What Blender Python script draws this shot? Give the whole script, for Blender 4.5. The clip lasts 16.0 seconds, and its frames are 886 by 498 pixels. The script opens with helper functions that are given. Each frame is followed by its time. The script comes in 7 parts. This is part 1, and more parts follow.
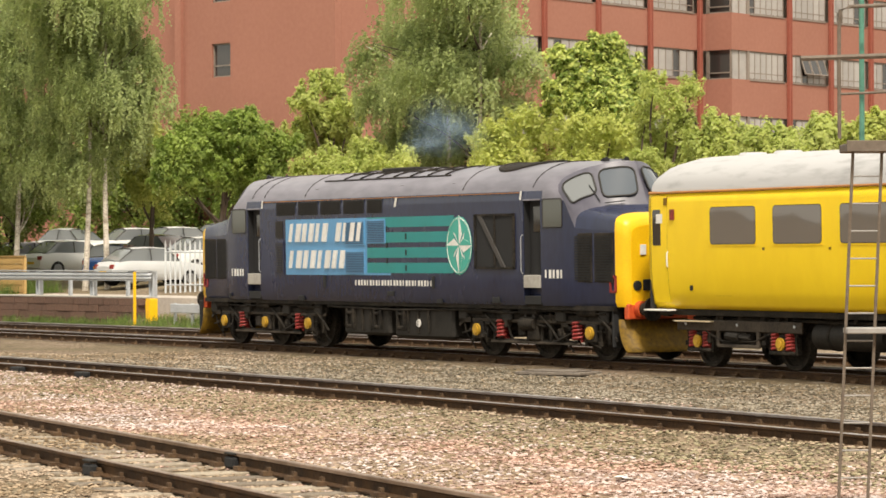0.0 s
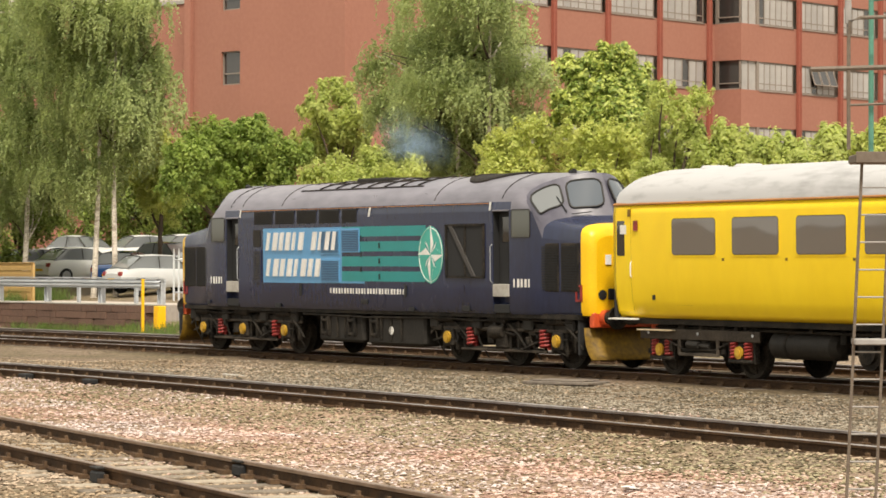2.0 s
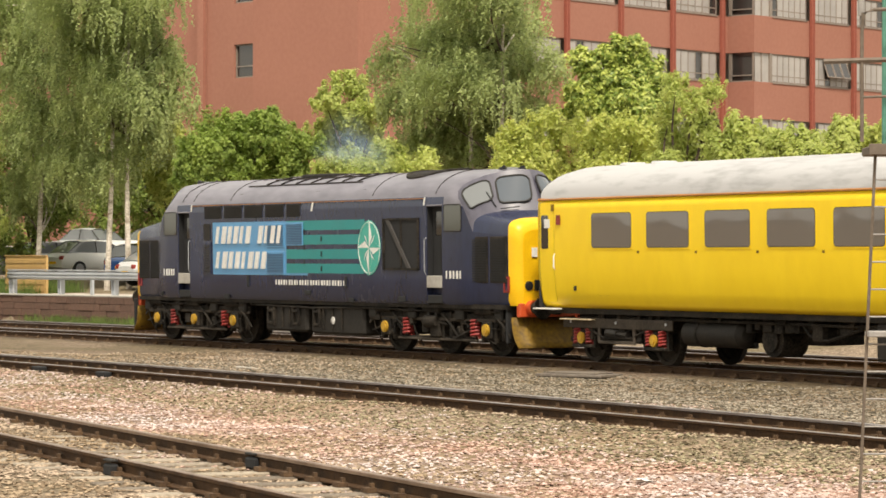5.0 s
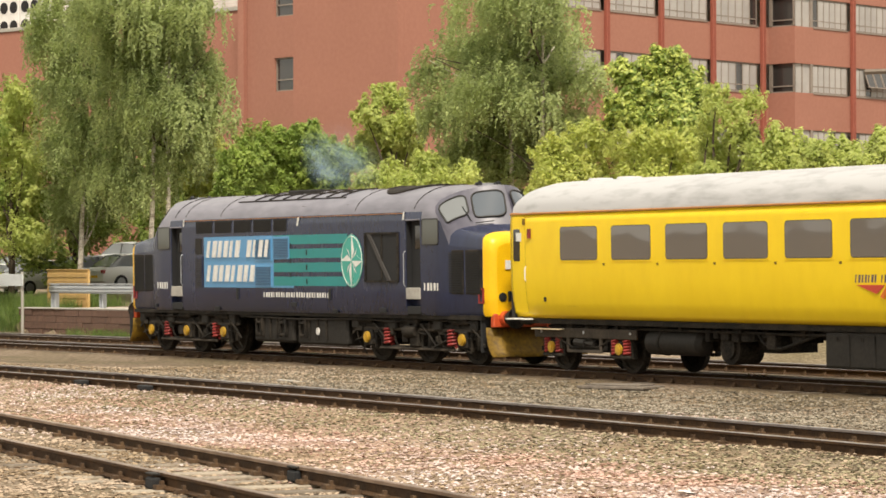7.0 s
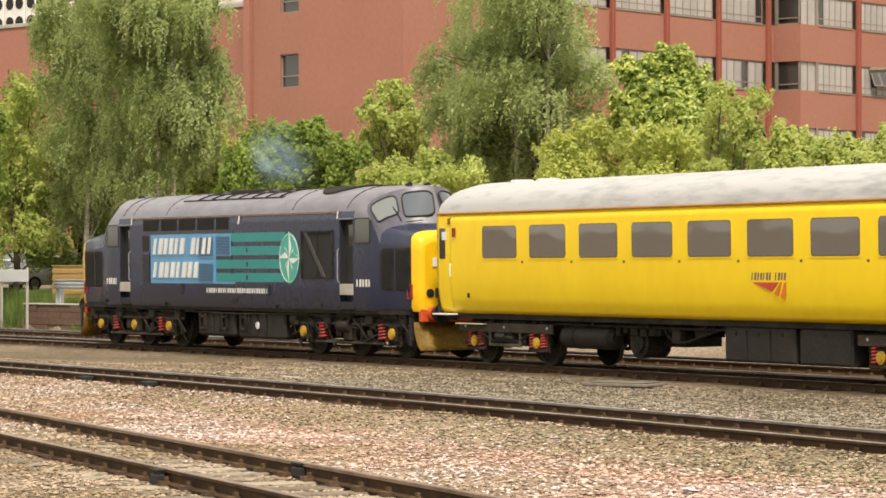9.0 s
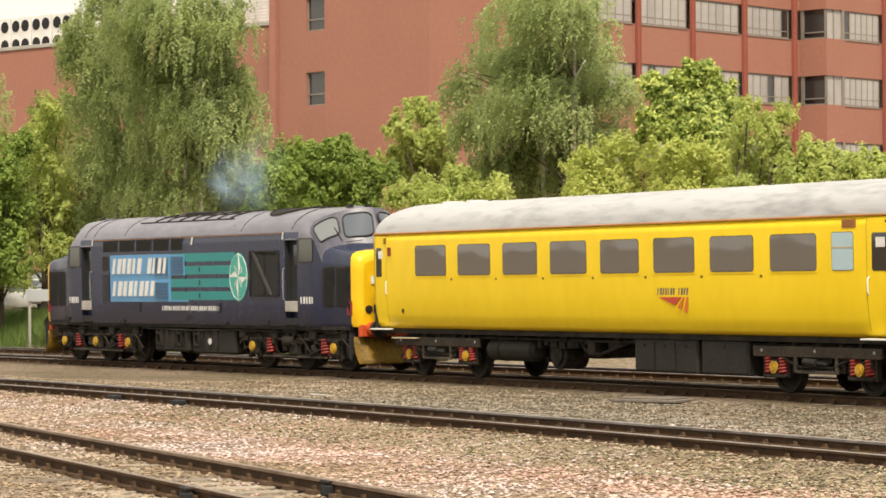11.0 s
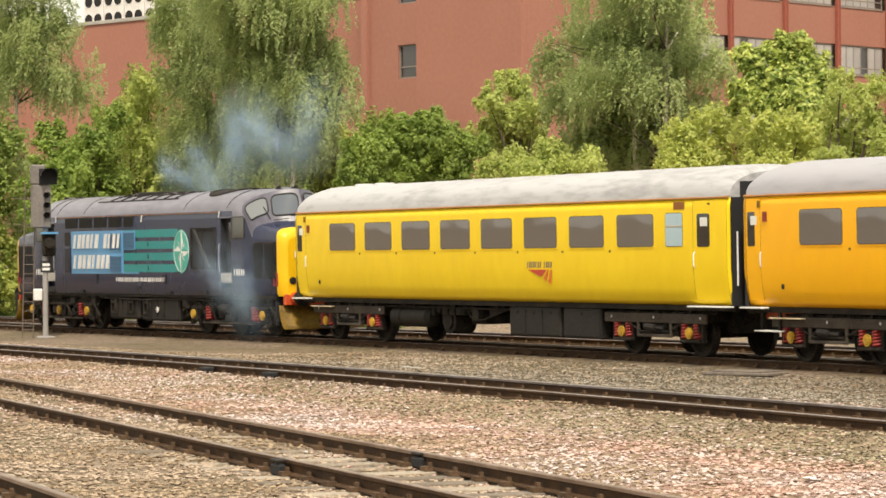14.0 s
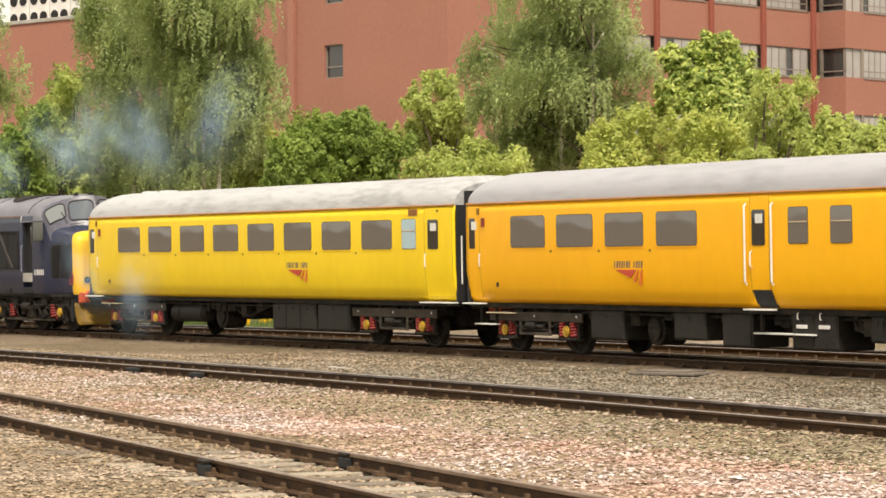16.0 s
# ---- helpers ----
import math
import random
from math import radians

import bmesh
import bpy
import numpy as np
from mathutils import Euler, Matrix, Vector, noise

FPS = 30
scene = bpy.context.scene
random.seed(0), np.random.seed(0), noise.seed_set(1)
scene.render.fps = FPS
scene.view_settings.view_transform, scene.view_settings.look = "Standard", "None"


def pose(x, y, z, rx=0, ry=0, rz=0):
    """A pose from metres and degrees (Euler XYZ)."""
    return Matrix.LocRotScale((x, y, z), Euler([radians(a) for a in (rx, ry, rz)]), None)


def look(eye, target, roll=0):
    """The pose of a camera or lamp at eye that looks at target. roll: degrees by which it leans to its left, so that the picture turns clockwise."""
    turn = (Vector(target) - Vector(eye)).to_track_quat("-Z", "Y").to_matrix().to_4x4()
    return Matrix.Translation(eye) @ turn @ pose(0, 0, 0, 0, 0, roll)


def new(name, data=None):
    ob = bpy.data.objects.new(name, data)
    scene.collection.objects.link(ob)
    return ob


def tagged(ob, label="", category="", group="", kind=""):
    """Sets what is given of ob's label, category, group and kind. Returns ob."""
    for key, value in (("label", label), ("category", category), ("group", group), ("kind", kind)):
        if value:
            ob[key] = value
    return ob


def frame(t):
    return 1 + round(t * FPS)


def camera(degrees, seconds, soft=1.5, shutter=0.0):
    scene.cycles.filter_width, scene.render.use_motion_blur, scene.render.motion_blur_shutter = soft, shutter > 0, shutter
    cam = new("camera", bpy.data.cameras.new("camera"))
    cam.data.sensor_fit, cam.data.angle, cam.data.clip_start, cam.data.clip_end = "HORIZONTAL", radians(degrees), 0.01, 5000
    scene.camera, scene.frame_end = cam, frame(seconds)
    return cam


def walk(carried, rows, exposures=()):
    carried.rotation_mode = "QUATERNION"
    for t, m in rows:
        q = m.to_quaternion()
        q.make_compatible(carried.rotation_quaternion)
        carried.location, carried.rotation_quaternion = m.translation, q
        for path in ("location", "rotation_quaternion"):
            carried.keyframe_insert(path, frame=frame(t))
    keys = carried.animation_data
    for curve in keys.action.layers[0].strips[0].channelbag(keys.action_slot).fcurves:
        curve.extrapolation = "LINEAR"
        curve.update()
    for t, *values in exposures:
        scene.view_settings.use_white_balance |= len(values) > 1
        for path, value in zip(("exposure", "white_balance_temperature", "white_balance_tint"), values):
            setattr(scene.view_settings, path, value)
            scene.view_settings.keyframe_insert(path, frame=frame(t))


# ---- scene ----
# The camera stands on a platform and pans by hand; metres, z = 0 at the head of the train's rails.
cam = camera(17.806, 16.0, soft=1.65)
EYE = Vector((0.0, -30.13, 2.067))
AIM = [(0, -65.373, 0.175, -0.201), (0.5, -65.517, 0.229, -0.055), (1, -65.511, 0.531, 0.032), (1.5, -65.644, 0.58, 0.214), (2, -65.543, 0.357, 0.104), (2.5, -65.687,
       0.205, 0.153), (3, -65.824, 0.339, 0.427), (3.5, -65.921, 0.512, 0.35), (4, -65.754, 0.491, 0.205), (4.2, -65.67, 0.381, 0.12), (6.3, -66.064, 0.122, 0.086), (6.5,
       -66.271, 0.319, 0.048), (7, -66.636, 0.458, -0.168), (7.5, -66.787, 0.363, -0.036), (8, -66.703, 0.365, -0.029), (8.5, -66.69, 0.374, 0.064), (9, -66.736, 0.397,
       -0.003), (9.2, -66.725, 0.485, -0.031), (11.3, -67.368, 0.687, -0.423), (11.5, -67.486, 0.571, -0.423), (12, -67.96, 0.373, -0.53), (12.5, -68.27, -0.027, -0.542),
       (13, -68.386, 0.078, -0.478), (13.5, -68.895, 0.111, -0.587), (14, -69.14, 0.199, -0.331), (14.5, -69.058, 0.092, -0.425), (15, -68.881, 0.104, -0.299), (15.5,
       -68.28, 0.21, -0.243), (16, -67.656, 0.193, -0.352)]
RUN = [(0, -48.402), (0.5, -48.729), (1, -49.079), (1.5, -49.455), (2, -49.894), (2.5, -50.337), (3, -50.814), (3.5, -51.344), (4, -51.859), (4.2, -52.066), (6.3,
       -54.769), (6.5, -55.048), (7, -55.759), (7.5, -56.512), (8, -57.312), (8.5, -58.156), (9, -59.054), (9.2, -59.416), (11.3, -63.81), (11.5, -64.387), (12, -65.709),
       (12.5, -67.157), (13, -68.71), (13.5, -70.257), (14, -72.041), (14.5, -73.924), (15, -75.927), (15.5, -78.002), (16, -80.194)]


def aim(yaw, pitch, roll):
    a, b = radians(yaw), radians(pitch)
    way = Vector((math.sin(a) * math.cos(b), math.cos(a) * math.cos(b), math.sin(b)))
    return look(EYE, EYE + way * 50, roll)


walk(cam, [(t, aim(a, b, c)) for t, a, b, c in AIM])

# ---- light: bright, thinly clouded midday ----
world = bpy.data.worlds.new("sky")
scene.world = world
world.use_nodes = True
wn = world.node_tree
sky = wn.nodes.new("ShaderNodeTexSky")
sky.sky_type, sky.sun_disc = "NISHITA", False
sky.sun_elevation, sky.sun_rotation = radians(54), radians(110)
sky.dust_density, sky.air_density, sky.ozone_density = 5.0, 1.2, 0.6
pale = wn.nodes.new("ShaderNodeMixRGB")
pale.inputs[0].default_value = 0.82
pale.inputs[2].default_value = (10.6, 10.0, 8.5, 1)
wn.links.new(sky.outputs[0], pale.inputs[1])
wn.links.new(pale.outputs[0], wn.nodes["Background"].inputs[0])
wn.nodes["Background"].inputs[1].default_value = 0.1
sun_data = bpy.data.lights.new("sun", "SUN")
sun_data.energy, sun_data.angle, sun_data.color = 3.75, radians(7), (1.0, 0.91, 0.77)
sun = new("sun", sun_data)
# high, from behind the camera
SUN_AZ, SUN_EL = radians(110), radians(54)
sun.matrix_world = look((0, 0, 60), (-math.sin(SUN_AZ) * math.cos(SUN_EL), -math.cos(SUN_AZ) * math.cos(SUN_EL), 60 - math.sin(SUN_EL)))
scene.view_settings.exposure = 0.29

# ---- the curve of the railway ----
BEND = 2.337e-3
RAD = 1 / BEND
CANT = radians(0.7)


def on(u, lat, z=0.0):
    """A point u metres along the curve and lat metres to its far side."""
    a = BEND * u
    return Vector((math.sin(a) * (RAD + lat), math.cos(a) * (RAD + lat) - RAD, z))


def lat_of(x, y):
    return math.hypot(x, y + RAD) - RAD


def smooth(a, b, x):
    x = min(1, max(0, (x - a) / (b - a)))
    return x * x * (3 - 2 * x)


# ---- materials ----
def mat(name, a, b=None, rough=0.6, metal=0.0, s1=1.5, s2=30.0, bump=0.15, bs=60.0, spec=0.5, island=0.0, rnd=0.0, hue=None, trans=0.0, coat=0.0, stretch=(1, 1, 1), contrast=(0.35, 0.65), patch=None):
    m = bpy.data.materials.new(name)
    m.use_nodes = True
    n, l = m.node_tree.nodes, m.node_tree.links
    bs_ = n["Principled BSDF"]
    b = b or tuple(c * 0.75 for c in a)
    co = n.new("ShaderNodeTexCoord")
    mp = n.new("ShaderNodeMapping")
    mp.inputs["Scale"].default_value = stretch
    l.new(co.outputs["Object"], mp.inputs[0])
    out = None
    n1 = n.new("ShaderNodeTexNoise")
    n1.inputs["Scale"].default_value, n1.inputs["Detail"].default_value = s1, 6
    n2 = n.new("ShaderNodeTexNoise")
    n2.inputs["Scale"].default_value, n2.inputs["Detail"].default_value = s2, 4
    for q in (n1, n2):
        l.new(mp.outputs[0], q.inputs["Vector"])
    add = n.new("ShaderNodeMath")
    add.operation = "ADD"
    l.new(n1.outputs[0], add.inputs[0])
    l.new(n2.outputs[0], add.inputs[1])
    last = add.outputs[0]
    mul = n.new("ShaderNodeMath")
    mul.operation = "MULTIPLY"
    mul.inputs[1].default_value = 0.5
    l.new(last, mul.inputs[0])
    last = mul.outputs[0]
    if island or rnd:
        src = n.new("ShaderNodeNewGeometry").outputs["Random Per Island"] if island else n.new("ShaderNodeObjectInfo").outputs["Random"]
        mix = n.new("ShaderNodeMath")
        mix.operation, mix.inputs[1].default_value = "MULTIPLY_ADD", (island or rnd)
        off = n.new("ShaderNodeMath")
        off.operation, off.inputs[1].default_value = "SUBTRACT", 0.5
        l.new(src, off.inputs[0])
        l.new(off.outputs[0], mix.inputs[0])
        l.new(last, mix.inputs[2])
        last = mix.outputs[0]
    ramp = n.new("ShaderNodeValToRGB")
    ramp.color_ramp.elements[0].position, ramp.color_ramp.elements[1].position = contrast
    ramp.color_ramp.elements[0].color, ramp.color_ramp.elements[1].color = (*b, 1), (*a, 1)
    if hue:
        e = ramp.color_ramp.elements.new(sum(contrast) / 2)
        e.color = (*hue, 1)
    l.new(last, ramp.inputs[0])
    colour = ramp.outputs[0]
    if patch:
        # broad uneven patches of another stone or dirt
        size, low, high = patch
        n4 = n.new("ShaderNodeTexNoise")
        n4.inputs["Scale"].default_value, n4.inputs["Detail"].default_value = size, 5
        l.new(mp.outputs[0], n4.inputs["Vector"])
        r4 = n.new("ShaderNodeValToRGB")
        r4.color_ramp.elements[0].position, r4.color_ramp.elements[1].position = 0.42, 0.58
        r4.color_ramp.elements[0].color, r4.color_ramp.elements[1].color = (*low, 1), (*high, 1)
        l.new(n4.outputs[0], r4.inputs[0])
        tint = n.new("ShaderNodeMixRGB")
        tint.blend_type, tint.inputs[0].default_value = "MULTIPLY", 1
        l.new(colour, tint.inputs[1])
        l.new(r4.outputs[0], tint.inputs[2])
        colour = tint.outputs[0]
    l.new(colour, bs_.inputs["Base Color"])
    rr = n.new("ShaderNodeMapRange")
    rr.inputs["To Min"].default_value, rr.inputs["To Max"].default_value = max(0.02, rough - 0.1), min(1, rough + 0.12)
    l.new(n1.outputs[0], rr.inputs["Value"])
    l.new(rr.outputs[0], bs_.inputs["Roughness"])
    bs_.inputs["Metallic"].default_value = metal
    bs_.inputs["Specular IOR Level"].default_value = spec
    bs_.inputs["Coat Weight"].default_value = coat
    if bump:
        n3 = n.new("ShaderNodeTexNoise")
        n3.inputs["Scale"].default_value, n3.inputs["Detail"].default_value = bs, 5
        l.new(mp.outputs[0], n3.inputs["Vector"])
        bp = n.new("ShaderNodeBump")
        bp.inputs["Strength"].default_value, bp.inputs["Distance"].default_value = bump, 0.02
        l.new(n3.outputs[0], bp.inputs["Height"])
        l.new(bp.outputs[0], bs_.inputs["Normal"])
    if trans:
        tr = n.new("ShaderNodeBsdfTranslucent")
        l.new(ramp.outputs[0], tr.inputs[0])
        ms = n.new("ShaderNodeMixShader")
        ms.inputs[0].default_value = trans
        l.new(bs_.outputs[0], ms.inputs[1])
        l.new(tr.outputs[0], ms.inputs[2])
        l.new(ms.outputs[0], n["Material Output"].inputs[0])
    return m


def wavy_glass(name, tint, wave):
    """Tinted sheet glass, slightly uneven, so that what it mirrors wavers."""
    m = glass(name, tint, 0.03)
    n, l = m.node_tree.nodes, m.node_tree.links
    b = n["Principled BSDF"]
    b.inputs["Specular IOR Level"].default_value = 0.85
    co = n.new("ShaderNodeTexCoord")
    no = n.new("ShaderNodeTexNoise")
    no.inputs["Scale"].default_value, no.inputs["Detail"].default_value = 0.9, 1.5
    l.new(co.outputs["Object"], no.inputs["Vector"])
    bp = n.new("ShaderNodeBump")
    bp.inputs["Strength"].default_value, bp.inputs["Distance"].default_value = wave, 0.05
    l.new(no.outputs[0], bp.inputs["Height"])
    l.new(bp.outputs[0], b.inputs["Normal"])
    return m


def glass(name, tint, rough=0.05):
    m = bpy.data.materials.new(name)
    m.use_nodes = True
    b = m.node_tree.nodes["Principled BSDF"]
    b.inputs["Base Color"].default_value = (*tint, 1)
    b.inputs["Roughness"].default_value = rough
    b.inputs["Specular IOR Level"].default_value = 0.9
    return m


M = {}
M["navy"] = mat("navy_paint", (0.022, 0.029, 0.068), (0.016, 0.020, 0.045), 0.24, s1=0.8, s2=9, bump=0.01, spec=0.5, stretch=(1, 1, 0.4))
M["loco_roof"] = mat("weathered_roof_grey", (0.215, 0.205, 0.24), (0.12, 0.114, 0.138), 0.33, s1=0.8, s2=5, bump=0.02, stretch=(0.35, 1, 1))
M["cab_grey"] = mat("dark_cab_grey", (0.105, 0.10, 0.128), (0.07, 0.066, 0.088), 0.35, s1=0.8, s2=6, bump=0.01)
M["loco_yellow"] = mat("warning_yellow", (0.88, 0.53, 0.006), (0.78, 0.44, 0.006), 0.35, bump=0.02)
M["plough"] = mat("oily_yellow", (0.25, 0.145, 0.012), (0.085, 0.052, 0.014), 0.55, s1=2, s2=12, bump=0.05, spec=0.2)
M["lemon"] = mat("lemon_yellow_paint", (0.85, 0.60, 0.018), (0.78, 0.535, 0.014), 0.32, s1=0.5, s2=3, bump=0, stretch=(1, 1, 0.5), spec=0.16)
M["amber"] = mat("amber_yellow_paint", (0.92, 0.465, 0.008), (0.86, 0.42, 0.006), 0.3, s1=0.5, s2=3, bump=0, stretch=(1, 1, 0.5), spec=0.16)
M["coach_roof"] = mat("pale_roof", (0.44, 0.435, 0.44), (0.27, 0.265, 0.265), 0.42, s1=0.8, s2=7, bump=0.04, contrast=(0.33, 0.52), stretch=(0.25, 1, 1))
M["coach_roof_b"] = mat("grey_roof", (0.36, 0.35, 0.375), (0.26, 0.25, 0.27), 0.4, s1=0.7, s2=5, bump=0.03, contrast=(0.3, 0.52), stretch=(0.25, 1, 1))
M["gear"] = mat("brake_dust_black", (0.050, 0.040, 0.030), (0.006, 0.005, 0.004), 0.8, s1=3, s2=25, bump=0.3, spec=0.25, contrast=(0.42, 0.66))
M["dusty"] = mat("brown_brake_dust", (0.085, 0.068, 0.052), (0.03, 0.024, 0.019), 0.8, s1=3, s2=20, bump=0.2, spec=0.25)
M["tank"] = mat("grimy_tank_grey", (0.026, 0.022, 0.018), (0.008, 0.007, 0.006), 0.65, s1=2, s2=14, bump=0.15, spec=0.3)
M["black"] = mat("matt_black", (0.012, 0.012, 0.013), rough=0.8, bump=0)
M["bellows"] = mat("gangway_rubber", (0.016, 0.015, 0.016), rough=0.7, bump=0.1)
M["red"] = mat("spring_red", (0.34, 0.03, 0.024), (0.14, 0.015, 0.013), 0.6, s2=20)
M["hub"] = mat("hub_yellow", (0.58, 0.34, 0.015), (0.26, 0.15, 0.015), 0.6, s1=4)
M["white"] = mat("white_paint", (0.78, 0.77, 0.74), (0.6, 0.58, 0.55), 0.5, s2=15, bump=0.02)
M["sky_blue"] = mat("pale_blue_vinyl", (0.10, 0.29, 0.52), (0.085, 0.25, 0.46), 0.35, bump=0.02)
M["teal"] = mat("teal_vinyl", (0.012, 0.23, 0.235), (0.01, 0.2, 0.2), 0.35, bump=0.02)
M["mint"] = mat("mint_vinyl", (0.05, 0.36, 0.30), (0.045, 0.32, 0.26), 0.35, bump=0.02)
M["gutter"] = mat("rusty_orange_gutter", (0.42, 0.17, 0.03), (0.25, 0.11, 0.03), 0.6, s1=1, s2=12)
M["orange"] = mat("orange_red_paint", (0.62, 0.09, 0.02), (0.4, 0.06, 0.02), 0.5)
M["steel"] = mat("bare_steel", (0.45, 0.45, 0.46), (0.3, 0.3, 0.31), 0.35, metal=0.8)
M["galv"] = mat("galvanised_steel", (0.55, 0.57, 0.60), (0.40, 0.42, 0.45), 0.45, metal=0.3, s1=2, s2=20)
M["pane_dark"] = glass("tinted_glass", (0.03, 0.028, 0.026), 0.04)
M["pane_film"] = wavy_glass("filmed_glass", (0.15, 0.133, 0.12), 0.13)
M["pane_white"] = mat("obscured_glass", (0.42, 0.55, 0.6), (0.36, 0.48, 0.53), 0.3, bump=0)
# pale grey base puts the sky's reflection into the glass colour
M["screen"] = glass("windscreen_glass", (0.17, 0.18, 0.185), 0.05)
M["screen_dark"] = glass("dark_windscreen_glass", (0.075, 0.09, 0.11), 0.05)
M["rubber"] = mat("window_rubber", (0.03, 0.028, 0.026), rough=0.7, bump=0)
M["rail_side"] = mat("rusty_rail", (0.085, 0.046, 0.021), (0.032, 0.018, 0.01), 0.75, s1=2, s2=20, bump=0.2, spec=0.2)
M["rail_rust"] = mat("rusty_rail_head", (0.30, 0.215, 0.16), (0.15, 0.095, 0.06), 0.4, metal=0.4, bump=0, s1=0.5, s2=4)
M["rail_head"] = mat("worn_rail_head", (0.50, 0.46, 0.46), (0.24, 0.20, 0.185), 0.3, metal=0.85, bump=0, s1=0.4, s2=3)
M["sleeper"] = mat("weathered_sleeper", (0.17, 0.135, 0.10), (0.06, 0.046, 0.036), 0.85, s1=3, s2=18, bump=0.4, rnd=0.3)
M["sleeper_pale"] = mat("pale_dry_sleeper", (0.36, 0.305, 0.235), (0.15, 0.12, 0.09), 0.9, s1=3, s2=18, bump=0.4, rnd=0.4)
M["chair"] = mat("rusty_chair", (0.15, 0.092, 0.05), (0.05, 0.03, 0.018), 0.8, s1=5, bump=0.3, spec=0.25)
M["brick_wall"] = mat("old_retaining_brick", (0.145, 0.082, 0.058), (0.075, 0.043, 0.032), 0.9, s1=1, s2=8, bump=0.5, rnd=0.12)
M["bark_birch"] = mat("birch_bark", (0.66, 0.60, 0.52), (0.27, 0.22, 0.17), 0.8, s1=2, s2=9, bump=0.3, stretch=(1, 1, 2.5), contrast=(0.36, 0.56))
M["bark"] = mat("brown_bark", (0.12, 0.085, 0.06), (0.05, 0.037, 0.028), 0.9, s1=3, s2=18, bump=0.5)
M["leaf_birch"] = mat("birch_leaves", (0.51, 0.57, 0.24), (0.28, 0.34, 0.14), 0.55, s1=0.5, s2=1.6, bump=0, island=0.2, trans=0.55, spec=0.3)
M["leaf_round"] = mat("round_tree_leaves", (0.44, 0.54, 0.13), (0.20, 0.29, 0.065), 0.5, s1=0.6, s2=1.8, bump=0, island=0.2, trans=0.55, spec=0.35)
M["leaf_lime"] = mat("lime_leaves", (0.68, 0.70, 0.22), (0.42, 0.48, 0.12), 0.5, s1=0.6, s2=1.8, bump=0, island=0.25, trans=0.52, spec=0.35)
M["leaf_pale"] = mat("pale_olive_leaves", (0.66, 0.70, 0.24), (0.42, 0.49, 0.14), 0.5, s1=0.6, s2=1.8, bump=0, island=0.2, trans=0.55, spec=0.3)
M["leaf_maple"] = mat("maple_leaves", (0.64, 0.69, 0.19), (0.19, 0.27, 0.05), 0.42, s1=0.6, s2=1.8, bump=0, island=0.5, trans=0.45, spec=0.45)
M["leaf_dark"] = mat("dark_leaves", (0.40, 0.48, 0.12), (0.16, 0.23, 0.05), 0.5, s1=0.6, s2=1.8, bump=0, island=0.25, trans=0.5, spec=0.35)
M["red_brick"] = mat("terracotta_brick", (0.352, 0.157, 0.111), (0.305, 0.131, 0.091), 0.85, s1=0.25, s2=5, bump=0.12, bs=25)
M["red_column"] = mat("dark_red_column", (0.30, 0.086, 0.055), (0.24, 0.068, 0.045), 0.7, s1=0.5, s2=6, bump=0.08)
M["win_frame"] = mat("bronze_window_frame", (0.27, 0.225, 0.19), (0.2, 0.165, 0.14), 0.5, bump=0)
M["blind"] = mat("pale_blind", (0.42, 0.395, 0.375), (0.33, 0.31, 0.295), 0.5, s1=0.4, s2=2, bump=0, rnd=0.3)
M["bld_glass"] = glass("office_glass", (0.035, 0.03, 0.028), 0.12)
M["concrete"] = mat("pale_concrete", (0.42, 0.40, 0.36), (0.30, 0.28, 0.25), 0.9, s1=1, s2=12, bump=0.2)
M["fence_pale"] = mat("pale_galvanised", (0.62, 0.64, 0.66), (0.48, 0.50, 0.52), 0.5, metal=0.1)
M["timber"] = mat("new_fence_timber", (0.52, 0.34, 0.13), (0.38, 0.24, 0.09), 0.7, s1=2, s2=14, bump=0.2, rnd=0.3, stretch=(1, 1, 4))
M["grass"] = mat("grass_blades", (0.17, 0.24, 0.05), (0.07, 0.12, 0.02), 0.6, island=0.6, bump=0, trans=0.3)


